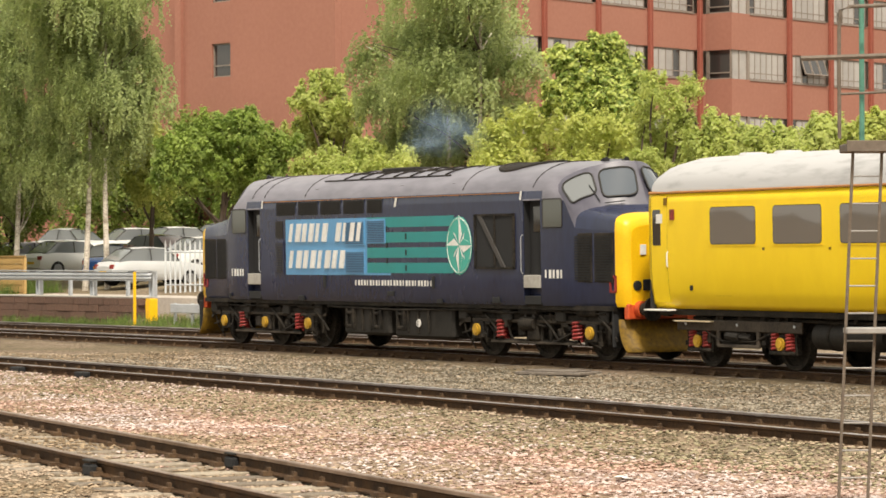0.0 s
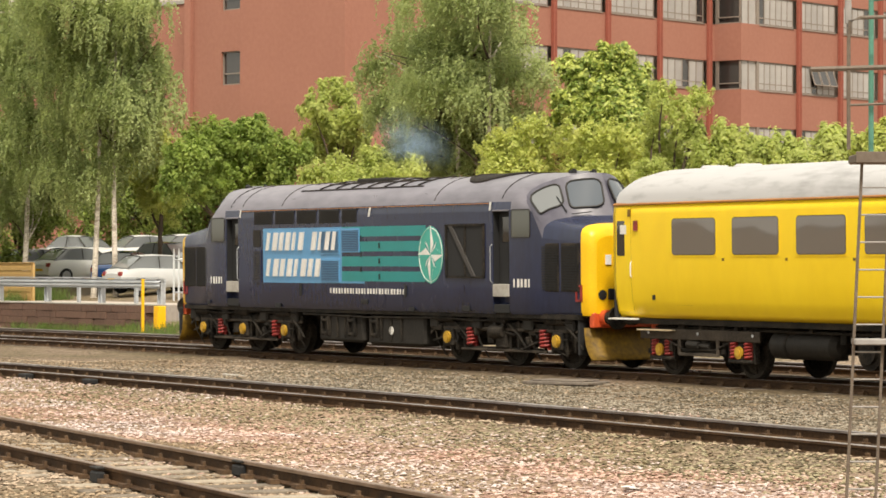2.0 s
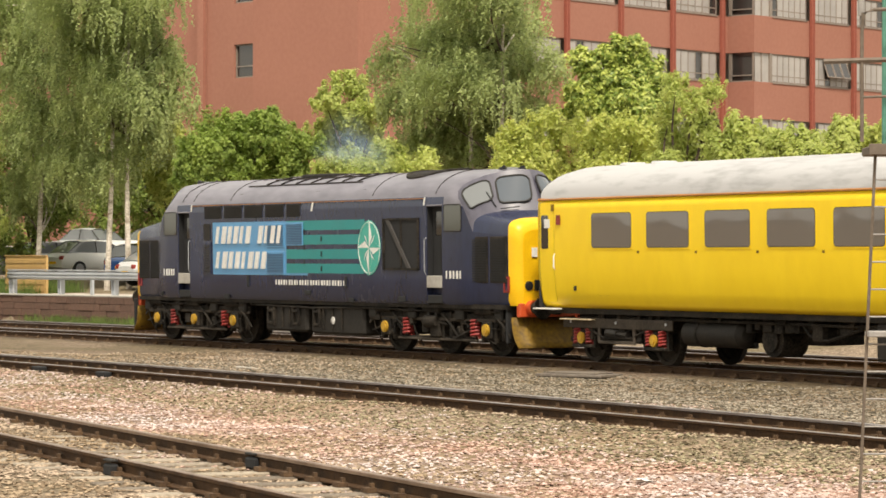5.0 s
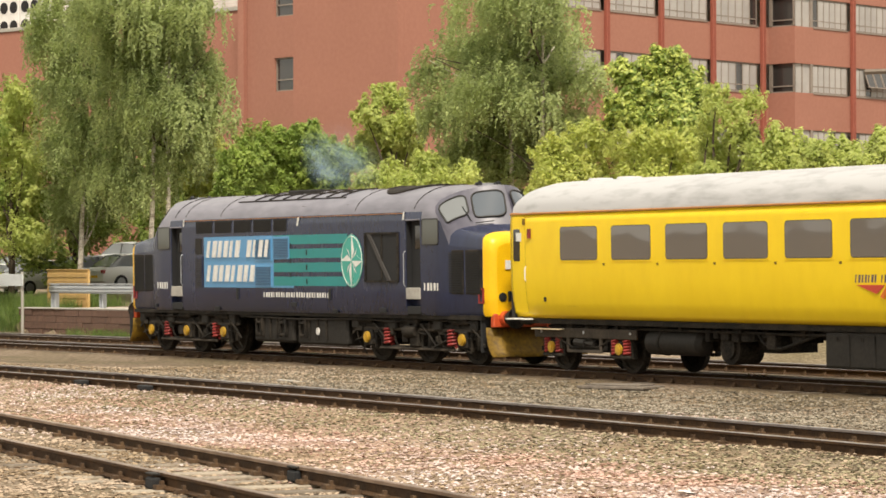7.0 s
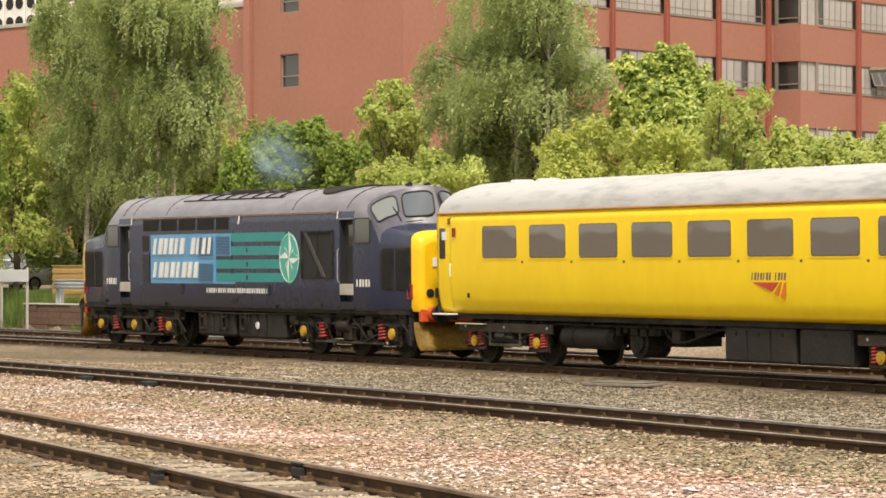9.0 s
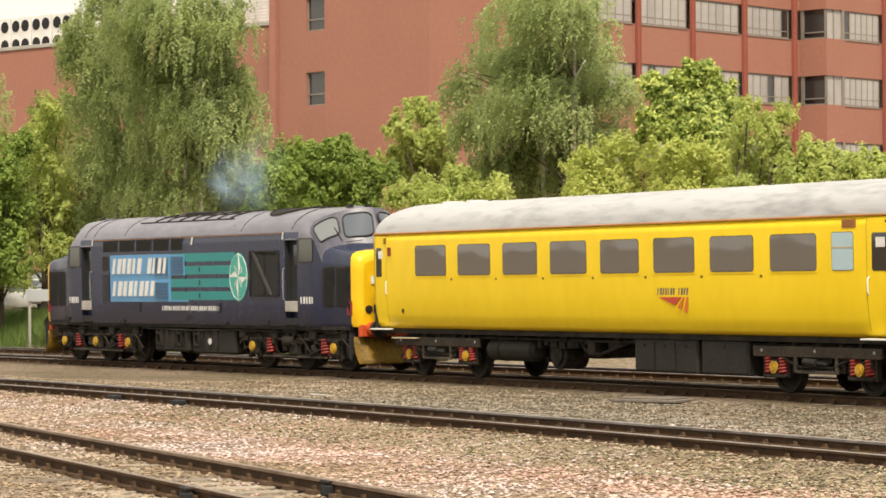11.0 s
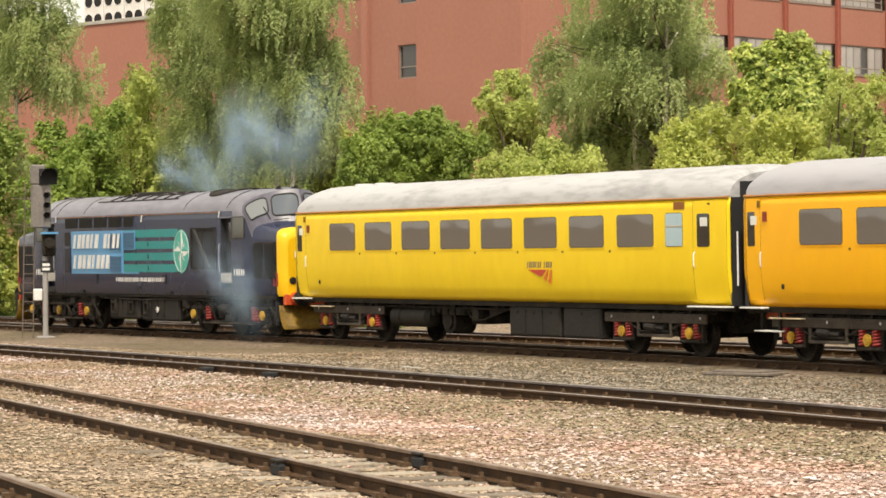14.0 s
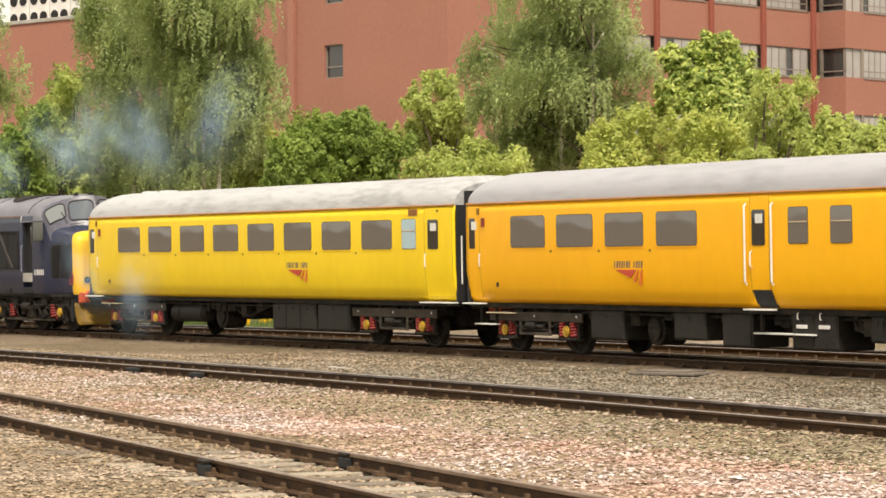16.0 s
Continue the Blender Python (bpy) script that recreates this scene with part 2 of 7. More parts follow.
# ---- mesh building ----
class Geo:
    def __init__(self):
        self.v, self.f, self.m = [], [], []

    def face(self, pts, mi=0):
        k = len(self.v)
        self.v += [tuple(p) for p in pts]
        self.f.append(tuple(range(k, k + len(pts))))
        self.m.append(mi)
        return self

    def box(self, x0, x1, y0, y1, z0, z1, b=0.0, mi=0, m=None):
        b = min(b, (x1 - x0) / 3, (y1 - y0) / 3, (z1 - z0) / 3)
        k = len(self.v)
        if b <= 0:
            pts = [(x, y, z) for x in (x0, x1) for y in (y0, y1) for z in (z0, z1)]
            fs = [(0, 1, 3, 2), (4, 6, 7, 5), (0, 4, 5, 1), (2, 3, 7, 6), (0, 2, 6, 4), (1, 5, 7, 3)]
        else:
            pts = []
            for x, sx in ((x0, 1), (x1, -1)):
                for y, sy in ((y0, 1), (y1, -1)):
                    for z, sz in ((z0, 1), (z1, -1)):
                        pts += [(x, y + sy * b, z + sz * b), (x + sx * b, y, z + sz * b), (x + sx * b, y + sy * b, z)]
            c = lambda i, j, q, a: (i * 4 + j * 2 + q) * 3 + a
            fs = []
            for i in (0, 1):
                o = (c(i, 0, 0, 0), c(i, 0, 1, 0), c(i, 1, 1, 0), c(i, 1, 0, 0))
                fs.append(o if i == 0 else o[::-1])
                o = (c(0, i, 0, 1), c(1, i, 0, 1), c(1, i, 1, 1), c(0, i, 1, 1))
                fs.append(o if i == 0 else o[::-1])
                o = (c(0, 0, i, 2), c(0, 1, i, 2), c(1, 1, i, 2), c(1, 0, i, 2))
                fs.append(o if i == 0 else o[::-1])
            for i in (0, 1):
                for j in (0, 1):
                    for o in ((c(i, j, 0, 0), c(i, j, 0, 1), c(i, j, 1, 1), c(i, j, 1, 0)), (c(i, 0, j, 0), c(i, 0, j, 2), c(i, 1, j, 2), c(i, 1, j, 0)), (c(0, i, j, 1), c(0, i, j, 2), c(1, i, j, 2), c(1, i, j, 1))):
                        fs.append(o)
                    for q in (0, 1):
                        fs.append((c(i, j, q, 0), c(i, j, q, 1), c(i, j, q, 2)))
        if m is not None:
            pts = [tuple(m @ Vector(p)) for p in pts]
        self.v += pts
        self.f += [tuple(k + a for a in f) for f in fs]
        self.m += [mi] * len(fs)
        return self

    def tube(self, pts, r, seg=8, mi=0, cap=True):
        """A round bar along pts; r may be a list."""
        pts = [Vector(p) for p in pts]
        rs = r if isinstance(r, (list, tuple)) else [r] * len(pts)
        k = len(self.v)
        for i, p in enumerate(pts):
            d = (pts[min(i + 1, len(pts) - 1)] - pts[max(i - 1, 0)]).normalized()
            a = d.cross(Vector((0, 0, 1)) if abs(d.z) < 0.9 else Vector((1, 0, 0))).normalized()
            b = d.cross(a)
            for s in range(seg):
                w = 2 * math.pi * s / seg
                self.v.append(tuple(p + (a * math.cos(w) + b * math.sin(w)) * rs[i]))
        for i in range(len(pts) - 1):
            for s in range(seg):
                t = (s + 1) % seg
                self.f.append((k + i * seg + s, k + i * seg + t, k + (i + 1) * seg + t, k + (i + 1) * seg + s))
                self.m.append(mi)
        if cap:
            self.f += [tuple(k + s for s in range(seg))[::-1], tuple(k + (len(pts) - 1) * seg + s for s in range(seg))]
            self.m += [mi, mi]
        return self

    def loft(self, rings, mi=0, close=False, caps=False):
        k, n = len(self.v), len(rings[0])
        for r in rings:
            self.v += [tuple(p) for p in r]
        for i in range(len(rings) - 1):
            for s in range(n if close else n - 1):
                t = (s + 1) % n
                self.f.append((k + i * n + s, k + i * n + t, k + (i + 1) * n + t, k + (i + 1) * n + s))
                self.m.append(mi)
        if caps:
            self.f += [tuple(range(k, k + n))[::-1], tuple(range(k + (len(rings) - 1) * n, k + len(rings) * n))]
            self.m += [mi, mi]
        return self

    def plate(self, outline, y0, y1, mi=0):
        """An outline in x, z given thickness between y0 and y1."""
        k, n = len(self.v), len(outline)
        self.v += [(x, y0, z) for x, z in outline] + [(x, y1, z) for x, z in outline]
        self.f += [tuple(range(k, k + n)), tuple(range(k + n, k + 2 * n))[::-1]]
        self.f += [(k + i, k + n + i, k + n + (i + 1) % n, k + (i + 1) % n) for i in range(n)]
        self.m += [mi] * (n + 2)
        return self

    def mesh(self, name, mats, sharp=35):
        me = bpy.data.meshes.new(name)
        me.from_pydata(self.v, [], self.f)
        for x in mats:
            me.materials.append(x)
        if len(mats) > 1:
            me.polygons.foreach_set("material_index", self.m)
        if sharp:
            me.polygons.foreach_set("use_smooth", [True] * len(me.polygons))
            me.set_sharp_from_angle(angle=radians(sharp))
        me.validate()
        bm = bmesh.new()
        bm.from_mesh(me)
        bmesh.ops.recalc_face_normals(bm, faces=bm.faces)
        bm.to_mesh(me)
        bm.free()
        me.update()
        return me


def part(name, g, material, parent=None, label="", sharp=35):
    mats = material if isinstance(material, (list, tuple)) else [material]
    ob = new(name, g.mesh(name, mats, sharp))
    ob.parent = parent
    if label:
        ob["label"] = label
    return ob


def again(ob, m, parent=None):
    """One more piece on the same mesh."""
    o = new(ob.name.split(".")[0], ob.data)
    o.parent = parent or ob.parent
    o.matrix_local = m
    if "label" in ob:
        o["label"] = ob["label"]
    return o


def empty(name, label, category, m=None, group="", kind=""):
    e = new(name)
    if m is not None:
        e.matrix_world = m
    return tagged(e, label, category, group, kind)


def rrect(x0, x1, z0, z1, r=0.06, n=4):
    out = []
    for cx, cz, a in ((x1 - r, z1 - r, 0), (x0 + r, z1 - r, 90), (x0 + r, z0 + r, 180), (x1 - r, z0 + r, 270)):
        for i in range(n + 1):
            w = radians(a + 90 * i / n)
            out.append((cx + r * math.cos(w), cz + r * math.sin(w)))
    return out


# ---- ground ----
def wall_edge(u):
    return smooth(-103.6, -102.6, u) * (1 - smooth(-91.2, -90.4, u))


def height(x, y):
    lat = lat_of(x, y)
    u = math.atan2(x, y + RAD) / BEND
    low = -0.24 + 0.12 * (1 - smooth(-8.5, -4.5, lat)) if lat < 0 else -0.24
    # ballast heaped to the sleeper tops along each line
    for middle, bed, top in ((lat, 0, -0.158), (lat, 5.2, -0.18), (lat, -11.1, -0.06)):
        low += (top - low) * (1 - smooth(1.3, 2.3, abs(middle - bed)))
    for bed in (0, -11.1):
        low -= 0.05 * (1 - smooth(0.5, 0.8, abs(lat - bed)))
    for bed in (-20.83, -25.38):
        k = (1 - smooth(1.2, 2.2, abs(y - bed))) * (0.35 + 0.65 * (1 - smooth(-40, -26, x)))
        low += (-0.045 - low) * k
    if lat > 3:
        step = 0.97 * (smooth(10.35, 10.7, lat) * wall_edge(u) + smooth(8.5, 13.5, lat) * (1 - wall_edge(u)))
        low += step + 1.4 * smooth(13, 30, lat)
    near = 1 if -32 < lat < 9 else 0
    return low + near * 0.035 * noise.noise((x * 0.9, y * 0.9, 0)) + near * 0.02 * noise.noise((x * 4, y * 4, 3))


def build_ground():
    xs = [-4500, -1500, -600, -300, -200, -160, -140] + list(np.arange(-128, -12, 0.5)) + [-10, 0, 15, 40, 100, 300, 1500, 4500]
    ys = [-4500, -1500, -500, -200, -80, -45] + list(np.arange(-36, 32, 0.5)) + [36, 42, 50, 70, 100, 200, 600, 1500, 4500]
    g = Geo()
    for y in ys:
        for x in xs:
            g.v.append((x, y, height(x, y)))
    w = len(xs)
    for j in range(len(ys) - 1):
        for i in range(w - 1):
            g.f.append((j * w + i, j * w + i + 1, (j + 1) * w + i + 1, (j + 1) * w + i))
    m = bpy.data.materials.new("ballast_ground")
    m.use_nodes = True
    n, l = m.node_tree.nodes, m.node_tree.links
    b = n["Principled BSDF"]
    co = n.new("ShaderNodeTexCoord")
    vor = n.new("ShaderNodeTexVoronoi")
    vor.inputs["Scale"].default_value = 17
    l.new(co.outputs["Object"], vor.inputs["Vector"])
    stone = n.new("ShaderNodeValToRGB")
    el = stone.color_ramp.elements
    el[0].color, el[1].color = (0.13, 0.102, 0.072, 1), (0.34, 0.28, 0.215, 1)
    e = el.new(0.5)
    e.color = (0.21, 0.172, 0.122, 1)
    sep = n.new("ShaderNodeSeparateColor")
    l.new(vor.outputs["Color"], sep.inputs[0])
    l.new(sep.outputs[0], stone.inputs[0])
    big = n.new("ShaderNodeTexNoise")
    big.inputs["Scale"].default_value, big.inputs["Detail"].default_value = 0.22, 8
    l.new(co.outputs["Object"], big.inputs["Vector"])
    tone = n.new("ShaderNodeValToRGB")
    t = tone.color_ramp.elements
    t[0].position, t[1].position = 0.38, 0.62
    t[0].color, t[1].color = (0.72, 0.70, 0.56, 1), (1.10, 1.03, 1.02, 1)
    l.new(big.outputs[0], tone.inputs[0])
    mul = n.new("ShaderNodeMixRGB")
    mul.blend_type, mul.inputs[0].default_value = "MULTIPLY", 1
    l.new(stone.outputs[0], mul.inputs[1])
    l.new(tone.outputs[0], mul.inputs[2])
    # paler pinkish stone tipped between the sidings, in uneven patches
    sx = n.new("ShaderNodeSeparateXYZ")
    l.new(co.outputs["Object"], sx.inputs[0])
    patch = n.new("ShaderNodeTexNoise")
    patch.inputs["Scale"].default_value, patch.inputs["Detail"].default_value = 0.35, 6
    l.new(co.outputs["Object"], patch.inputs["Vector"])
    shift = n.new("ShaderNodeMath")
    shift.operation, shift.inputs[1].default_value = "ADD", 16.6
    l.new(sx.outputs["Y"], shift.inputs[0])
    dist = n.new("ShaderNodeMath")
    dist.operation = "ABSOLUTE"
    l.new(shift.outputs[0], dist.inputs[0])
    wob = n.new("ShaderNodeMath")
    wob.operation, wob.inputs[1].default_value = "MULTIPLY_ADD", -9.0
    l.new(patch.outputs[0], wob.inputs[0])
    l.new(dist.outputs[0], wob.inputs[2])
    mask = n.new("ShaderNodeMapRange")
    mask.inputs["From Min"].default_value, mask.inputs["From Max"].default_value = -3.4, -1.2
    mask.inputs["To Min"].default_value, mask.inputs["To Max"].default_value = 0.85, 0.0
    l.new(wob.outputs[0], mask.inputs["Value"])
    pink = n.new("ShaderNodeMixRGB")
    pink.blend_type = "MULTIPLY"
    pink.inputs[2].default_value = (1.5, 1.33, 1.36, 1)
    l.new(mask.outputs[0], pink.inputs[0])
    l.new(mul.outputs[0], pink.inputs[1])
    # oil and brake dust between the rails of the used lines
    off = n.new("ShaderNodeVectorMath")
    off.operation, off.inputs[1].default_value = "ADD", (0, RAD, 0)
    l.new(co.outputs["Object"], off.inputs[0])
    flat = n.new("ShaderNodeVectorMath")
    flat.operation, flat.inputs[1].default_value = "MULTIPLY", (1, 1, 0)
    l.new(off.outputs[0], flat.inputs[0])
    far = n.new("ShaderNodeVectorMath")
    far.operation = "LENGTH"
    l.new(flat.outputs[0], far.inputs[0])
    last = pink.outputs[0]
    for bed, inner, outer, grime in ((0.0, 1.15, 1.75, 0.88), (-11.1, 0.9, 1.45, 0.88), (5.2, 1.2, 1.9, 0.88), (-5.4, 3.4, 5.0, 0.3)):
        near = n.new("ShaderNodeMath")
        near.operation, near.inputs[1].default_value = "SUBTRACT", RAD + bed
        l.new(far.outputs["Value"], near.inputs[0])
        size = n.new("ShaderNodeMath")
        size.operation = "ABSOLUTE"
        l.new(near.outputs[0], size.inputs[0])
        band = n.new("ShaderNodeMapRange")
        band.inputs["From Min"].default_value, band.inputs["From Max"].default_value = inner, outer
        band.inputs["To Min"].default_value, band.inputs["To Max"].default_value = grime, 0.0
        l.new(size.outputs[0], band.inputs["Value"])
        oil = n.new("ShaderNodeMixRGB")
        oil.blend_type = "MULTIPLY"
        oil.inputs[2].default_value = (0.25, 0.19, 0.14, 1)
        l.new(band.outputs[0], oil.inputs[0])
        l.new(last, oil.inputs[1])
        last = oil.outputs[0]
    l.new(last, b.inputs["Base Color"])
    b.inputs["Roughness"].default_value = 0.9
    b.inputs["Specular IOR Level"].default_value = 0.25
    bp = n.new("ShaderNodeBump")
    bp.inputs["Strength"].default_value, bp.inputs["Distance"].default_value = 0.9, 0.03
    l.new(vor.outputs["Distance"], bp.inputs["Height"])
    bp.invert = True
    l.new(bp.outputs[0], b.inputs["Normal"])
    ob = part("ground", g, m)
    tagged(ob, "railway ground of pale buff and pinkish stone ballast", "ground", kind="structure")


build_ground()


# ---- tracks ----
RAIL = [(-0.07, -0.159), (0.07, -0.159), (0.07, -0.148), (0.012, -0.128), (0.012, -0.05), (0.036, -0.038), (0.036, -0.008), (0.028, 0.0), (-0.028, 0.0), (-0.036, -0.008), (-0.036, -0.038), (-0.012, -0.05), (-0.012, -0.128), (-0.07, -0.148)]


def rail_sweep(path, worn):
    g = Geo()
    rings = []
    for i, p in enumerate(path):
        d = (path[min(i + 1, len(path) - 1)] - path[max(i - 1, 0)]).normalized()
        n = Vector((-d.y, d.x, 0)).normalized()
        rings.append([p + n * a + Vector((0, 0, h)) for a, h in RAIL])
    g.loft(rings, close=True, caps=True)
    k = len(RAIL)
    for i in range(len(path) - 1):
        for s in (6, 7, 8, worn):
            g.m[i * k + s] = 1
    return g


def build_track(label, place, turn, u0, u1, z, raised, first, count, bright=True):
    """place(u, lat, z) gives points of the track; sleepers 0.7 m apart."""
    track = empty("railway_track", label, "railway track", kind="structure")
    for lat, dz in ((-0.7525, -raised), (0.7525, raised)):
        path = [place(u, lat, z + dz) for u in np.arange(u0, u1 + 0.1, 2.5)]
        part("rail", rail_sweep(path, 9 if lat > 0 else 5), [M["rail_side"], M["rail_head" if bright else "rail_rust"]], track, "rusty steel rail with a worn bright head" if bright else "rusty steel rail with a dull head", 40)
    rng = random.Random(int(u0 * 10) + count)
    sl = None
    lay = Geo()
    k = 0
    chairs = Geo()
    for u in np.arange(u0, u1, 0.7):
        h = turn(u)
        base = place(u, 0, z - 0.165)
        mtx = Matrix.Translation(base) @ Matrix.Rotation(h + rng.uniform(-0.01, 0.01), 4, "Z")
        if first <= u and k < count:
            if sl is None:
                g = Geo().box(-0.125, 0.125, -1.3, 1.3, -0.13, 0.0, 0.012)
                sl = part("sleeper", g, M["sleeper" if bright else "sleeper_pale"], track)
                sl.matrix_local = mtx
            else:
                again(sl, mtx)
            k += 1
        else:
            lay.box(-0.125, 0.125, -1.3, 1.3, -0.13, 0.0, 0, m=mtx)
        for lat in (-0.7525, 0.7525):
            mm = mtx @ Matrix.Translation((0, lat, 0.004 + (raised if lat > 0 else -raised)))
            for s in (-1, 1):
                chairs.box(-0.07, 0.07, min(s * 0.05, s * 0.15), max(s * 0.05, s * 0.15), 0, 0.045, 0, m=mm)
                chairs.box(-0.03, 0.03, min(s * 0.055, s * 0.09), max(s * 0.055, s * 0.09), 0.03, 0.085, 0, m=mm)
    if lay.v:
        o = part("sleepers", lay, M["sleeper" if bright else "sleeper_pale"], track, sharp=0)
        o["kind"] = "stuff"
    o = part("rail_fastenings", chairs, M["chair"], track, "rusty rail chairs and clips", 0)
    o["kind"] = "stuff"
    return track


def curve_track(label, lat0, u0, u1, z, raised, first, count):
    build_track(label, lambda u, lat, h: on(u, lat0 + lat, h), lambda u: -BEND * u, u0, u1, z, raised, first, count)


curve_track("curved running line of rusty rails carrying the train", 0, -150, 0, 0.0, 0.008, -70, 60)
curve_track("curved siding of rusty rails sunk in pale ballast", -11.1, -150, 0, 0.08, 0.001, -75, 75)
curve_track("far curved line beside the retaining wall", 5.2, -170, 0, -0.02, 0.0, -80, 60)
build_track("straight siding of rusty rails in the foreground", lambda u, lat, h: Vector((u, -20.83 + lat * 1.02, h)), lambda u: 0.0, -140, 10, 0.10, 0.0, -55, 70, False)
build_track("straight siding nearest the platform", lambda u, lat, h: Vector((u, -25.38 + lat, h)), lambda u: 0.0, -140, 10, 0.10, 0.0, -45, 60, False)


# ---- loose ballast stones ----
def stones(name, spots, size, material, label):
    base = np.array([(1, 0, 0), (-0.9, 0.1, 0), (0.1, 1, 0.1), (0, -0.9, 0), (0.1, 0, 0.75), (0, 0.1, -0.6)])
    tri = np.array([(0, 2, 4), (2, 1, 4), (1, 3, 4), (3, 0, 4), (2, 0, 5), (1, 2, 5), (3, 1, 5), (0, 3, 5)])
    n = len(spots)
    rng = np.random.default_rng(5)
    v = base[None] * rng.uniform(0.65, 1.25, (n, 6, 3))
    a = rng.uniform(0, 6.283, n)
    t = rng.uniform(-0.6, 0.6, n)
    ca, sa, ct, st = np.cos(a), np.sin(a), np.cos(t), np.sin(t)
    x, y, z = v[..., 0], v[..., 1], v[..., 2]
    y, z = y * ct[:, None] - z * st[:, None], y * st[:, None] + z * ct[:, None]
    x, y = x * ca[:, None] - y * sa[:, None], x * sa[:, None] + y * ca[:, None]
    s = (size * rng.uniform(0.55, 1.3, n))[:, None]
    v = np.stack((x * s, y * s, z * s * 0.55), -1) + np.array(spots)[:, None]
    f = (tri[None] + 6 * np.arange(n)[:, None, None]).reshape(-1, 3)
    me = bpy.data.meshes.new(name)
    me.from_pydata(v.reshape(-1, 3), [], f)
    me.materials.append(material)
    ob = new(name, me)
    return tagged(ob, label, "ballast", kind="stuff")


def scatter_ballast():
    rng = random.Random(11)
    spots = {"a": [], "p": [], "d": [], "o": []}
    n = 0
    while n < 100000:
        x = -20 - 55 * rng.random() ** 1.5
        y = rng.uniform(-27.5, -2)
        d = Vector((x, y + 30.13))
        bearing = math.degrees(math.atan2(d.x, d.y))
        if not -80 < bearing < -53:
            continue
        lat = lat_of(x, y)
        if abs(lat + 11.1) < 0.95 or lat > -1.7 or (lat > -7 and x < -66):
            continue
        if min(abs(lat + 11.85), abs(lat + 10.35), abs(y + 20.05), abs(y + 21.6), abs(y + 24.63)) < 0.09:
            continue
        pink = 1.3 * noise.noise((x * 0.2, y * 0.35, 7)) + 1.1 - abs(y + 17.0) * 0.26 - abs(x + 34) * 0.012
        grime = smooth(-72, -46, x) * smooth(-10.4, -9.2, lat) * 0.95
        olive = 0.62 * smooth(-60, -40, x) * smooth(-15.6, -14.2, lat) * (1 - smooth(-12.4, -12.0, lat))
        kind = "o" if rng.random() < olive else "p" if rng.random() < pink else "d" if rng.random() < grime else "a"
        spots[kind].append((x, y, height(x, y) + 0.012))
        n += 1
    buff = mat("buff_ballast", (0.43, 0.35, 0.27), (0.19, 0.145, 0.102), 0.9, s1=0.3, s2=2, bump=0, island=0.6, hue=(0.30, 0.242, 0.18), patch=(0.3, (0.84, 0.76, 0.62), (1.04, 0.99, 0.95)))
    pink = mat("pink_ballast", (0.53, 0.445, 0.41), (0.25, 0.175, 0.14), 0.9, s1=0.3, s2=2, bump=0, island=0.6, hue=(0.36, 0.285, 0.25), patch=(0.45, (1.06, 0.86, 0.77), (1.14, 1.18, 1.24)))
    stones("ballast", spots["a"], 0.033, buff, "loose buff-grey granite ballast stones")
    grimy = mat("grimy_ballast", (0.30, 0.262, 0.205), (0.085, 0.07, 0.048), 0.9, s1=0.3, s2=2, bump=0, island=0.6, hue=(0.185, 0.155, 0.115))
    stones("ballast", spots["d"], 0.033, grimy, "loose grimy brown-grey ballast stones")
    mossy = mat("mossy_ballast", (0.305, 0.265, 0.165), (0.085, 0.068, 0.035), 0.9, s1=0.3, s2=2, bump=0, island=0.6, hue=(0.19, 0.158, 0.085))
    stones("ballast", spots["o"], 0.033, mossy, "loose olive-brown mossy ballast stones")
    stones("ballast", spots["p"], 0.033, pink, "loose pinkish granite ballast stones")


scatter_ballast()


# ---- trees ----
def leaf_mesh(name, pts, nrm, size, material):
    """One rhombic leaf at each point."""
    pts, nrm = np.array(pts), np.array(nrm)
    n = len(pts)
    rng = np.random.default_rng(n)
    nrm /= np.linalg.norm(nrm, axis=1)[:, None] + 1e-9
    a = np.cross(nrm, rng.normal(size=(n, 3)))
    a /= np.linalg.norm(a, axis=1)[:, None] + 1e-9
    b = np.cross(nrm, a)
    s = size * rng.uniform(0.6, 1.35, (n, 1))
    v = np.stack((pts + a * s, pts + b * s * 0.55 + nrm * s * 0.12, pts - a * s, pts - b * s * 0.55 + nrm * s * 0.12), 1).reshape(-1, 3)
    f = np.arange(4 * n).reshape(-1, 4)
    me = bpy.data.meshes.new(name)
    me.from_pydata(v, [], f)
    me.materials.append(material)
    return me


def bough(g, p, q, r0, r1, rng, bend=0.15, seg=6):
    p, q = Vector(p), Vector(q)
    L = (q - p).length
    w = Vector((rng.uniform(-1, 1), rng.uniform(-1, 1), rng.uniform(-0.3, 0.3))) * bend * L
    pts = [p.lerp(q, i / 6) + w * math.sin(math.pi * i / 6) for i in range(7)]
    g.tube(pts, [r0 + (r1 - r0) * i / 6 for i in range(7)], seg)
    return pts


ACROSS, DEEP = Vector((0.395, 0.918, 0)), Vector((-0.918, 0.395, 0))


def round_lobes(top, rx, base, rng):
    """Lobes of an uneven crown between base and top."""
    out = []
    for i in range(9):
        h = (i + rng.random()) / 9
        prof = math.sin(math.pi * (0.2 + 0.72 * h)) ** 0.8
        a = rng.uniform(-0.75, 0.75) * rx * prof
        r = rx * rng.uniform(0.34, 0.5)
        out.append((a, base + 0.5 * r + (top - base - r) * h, r, r * rng.uniform(0.7, 0.95)))
    return out + [(0, (top + base) / 2, rx * 0.62, (top - base) * 0.36)]


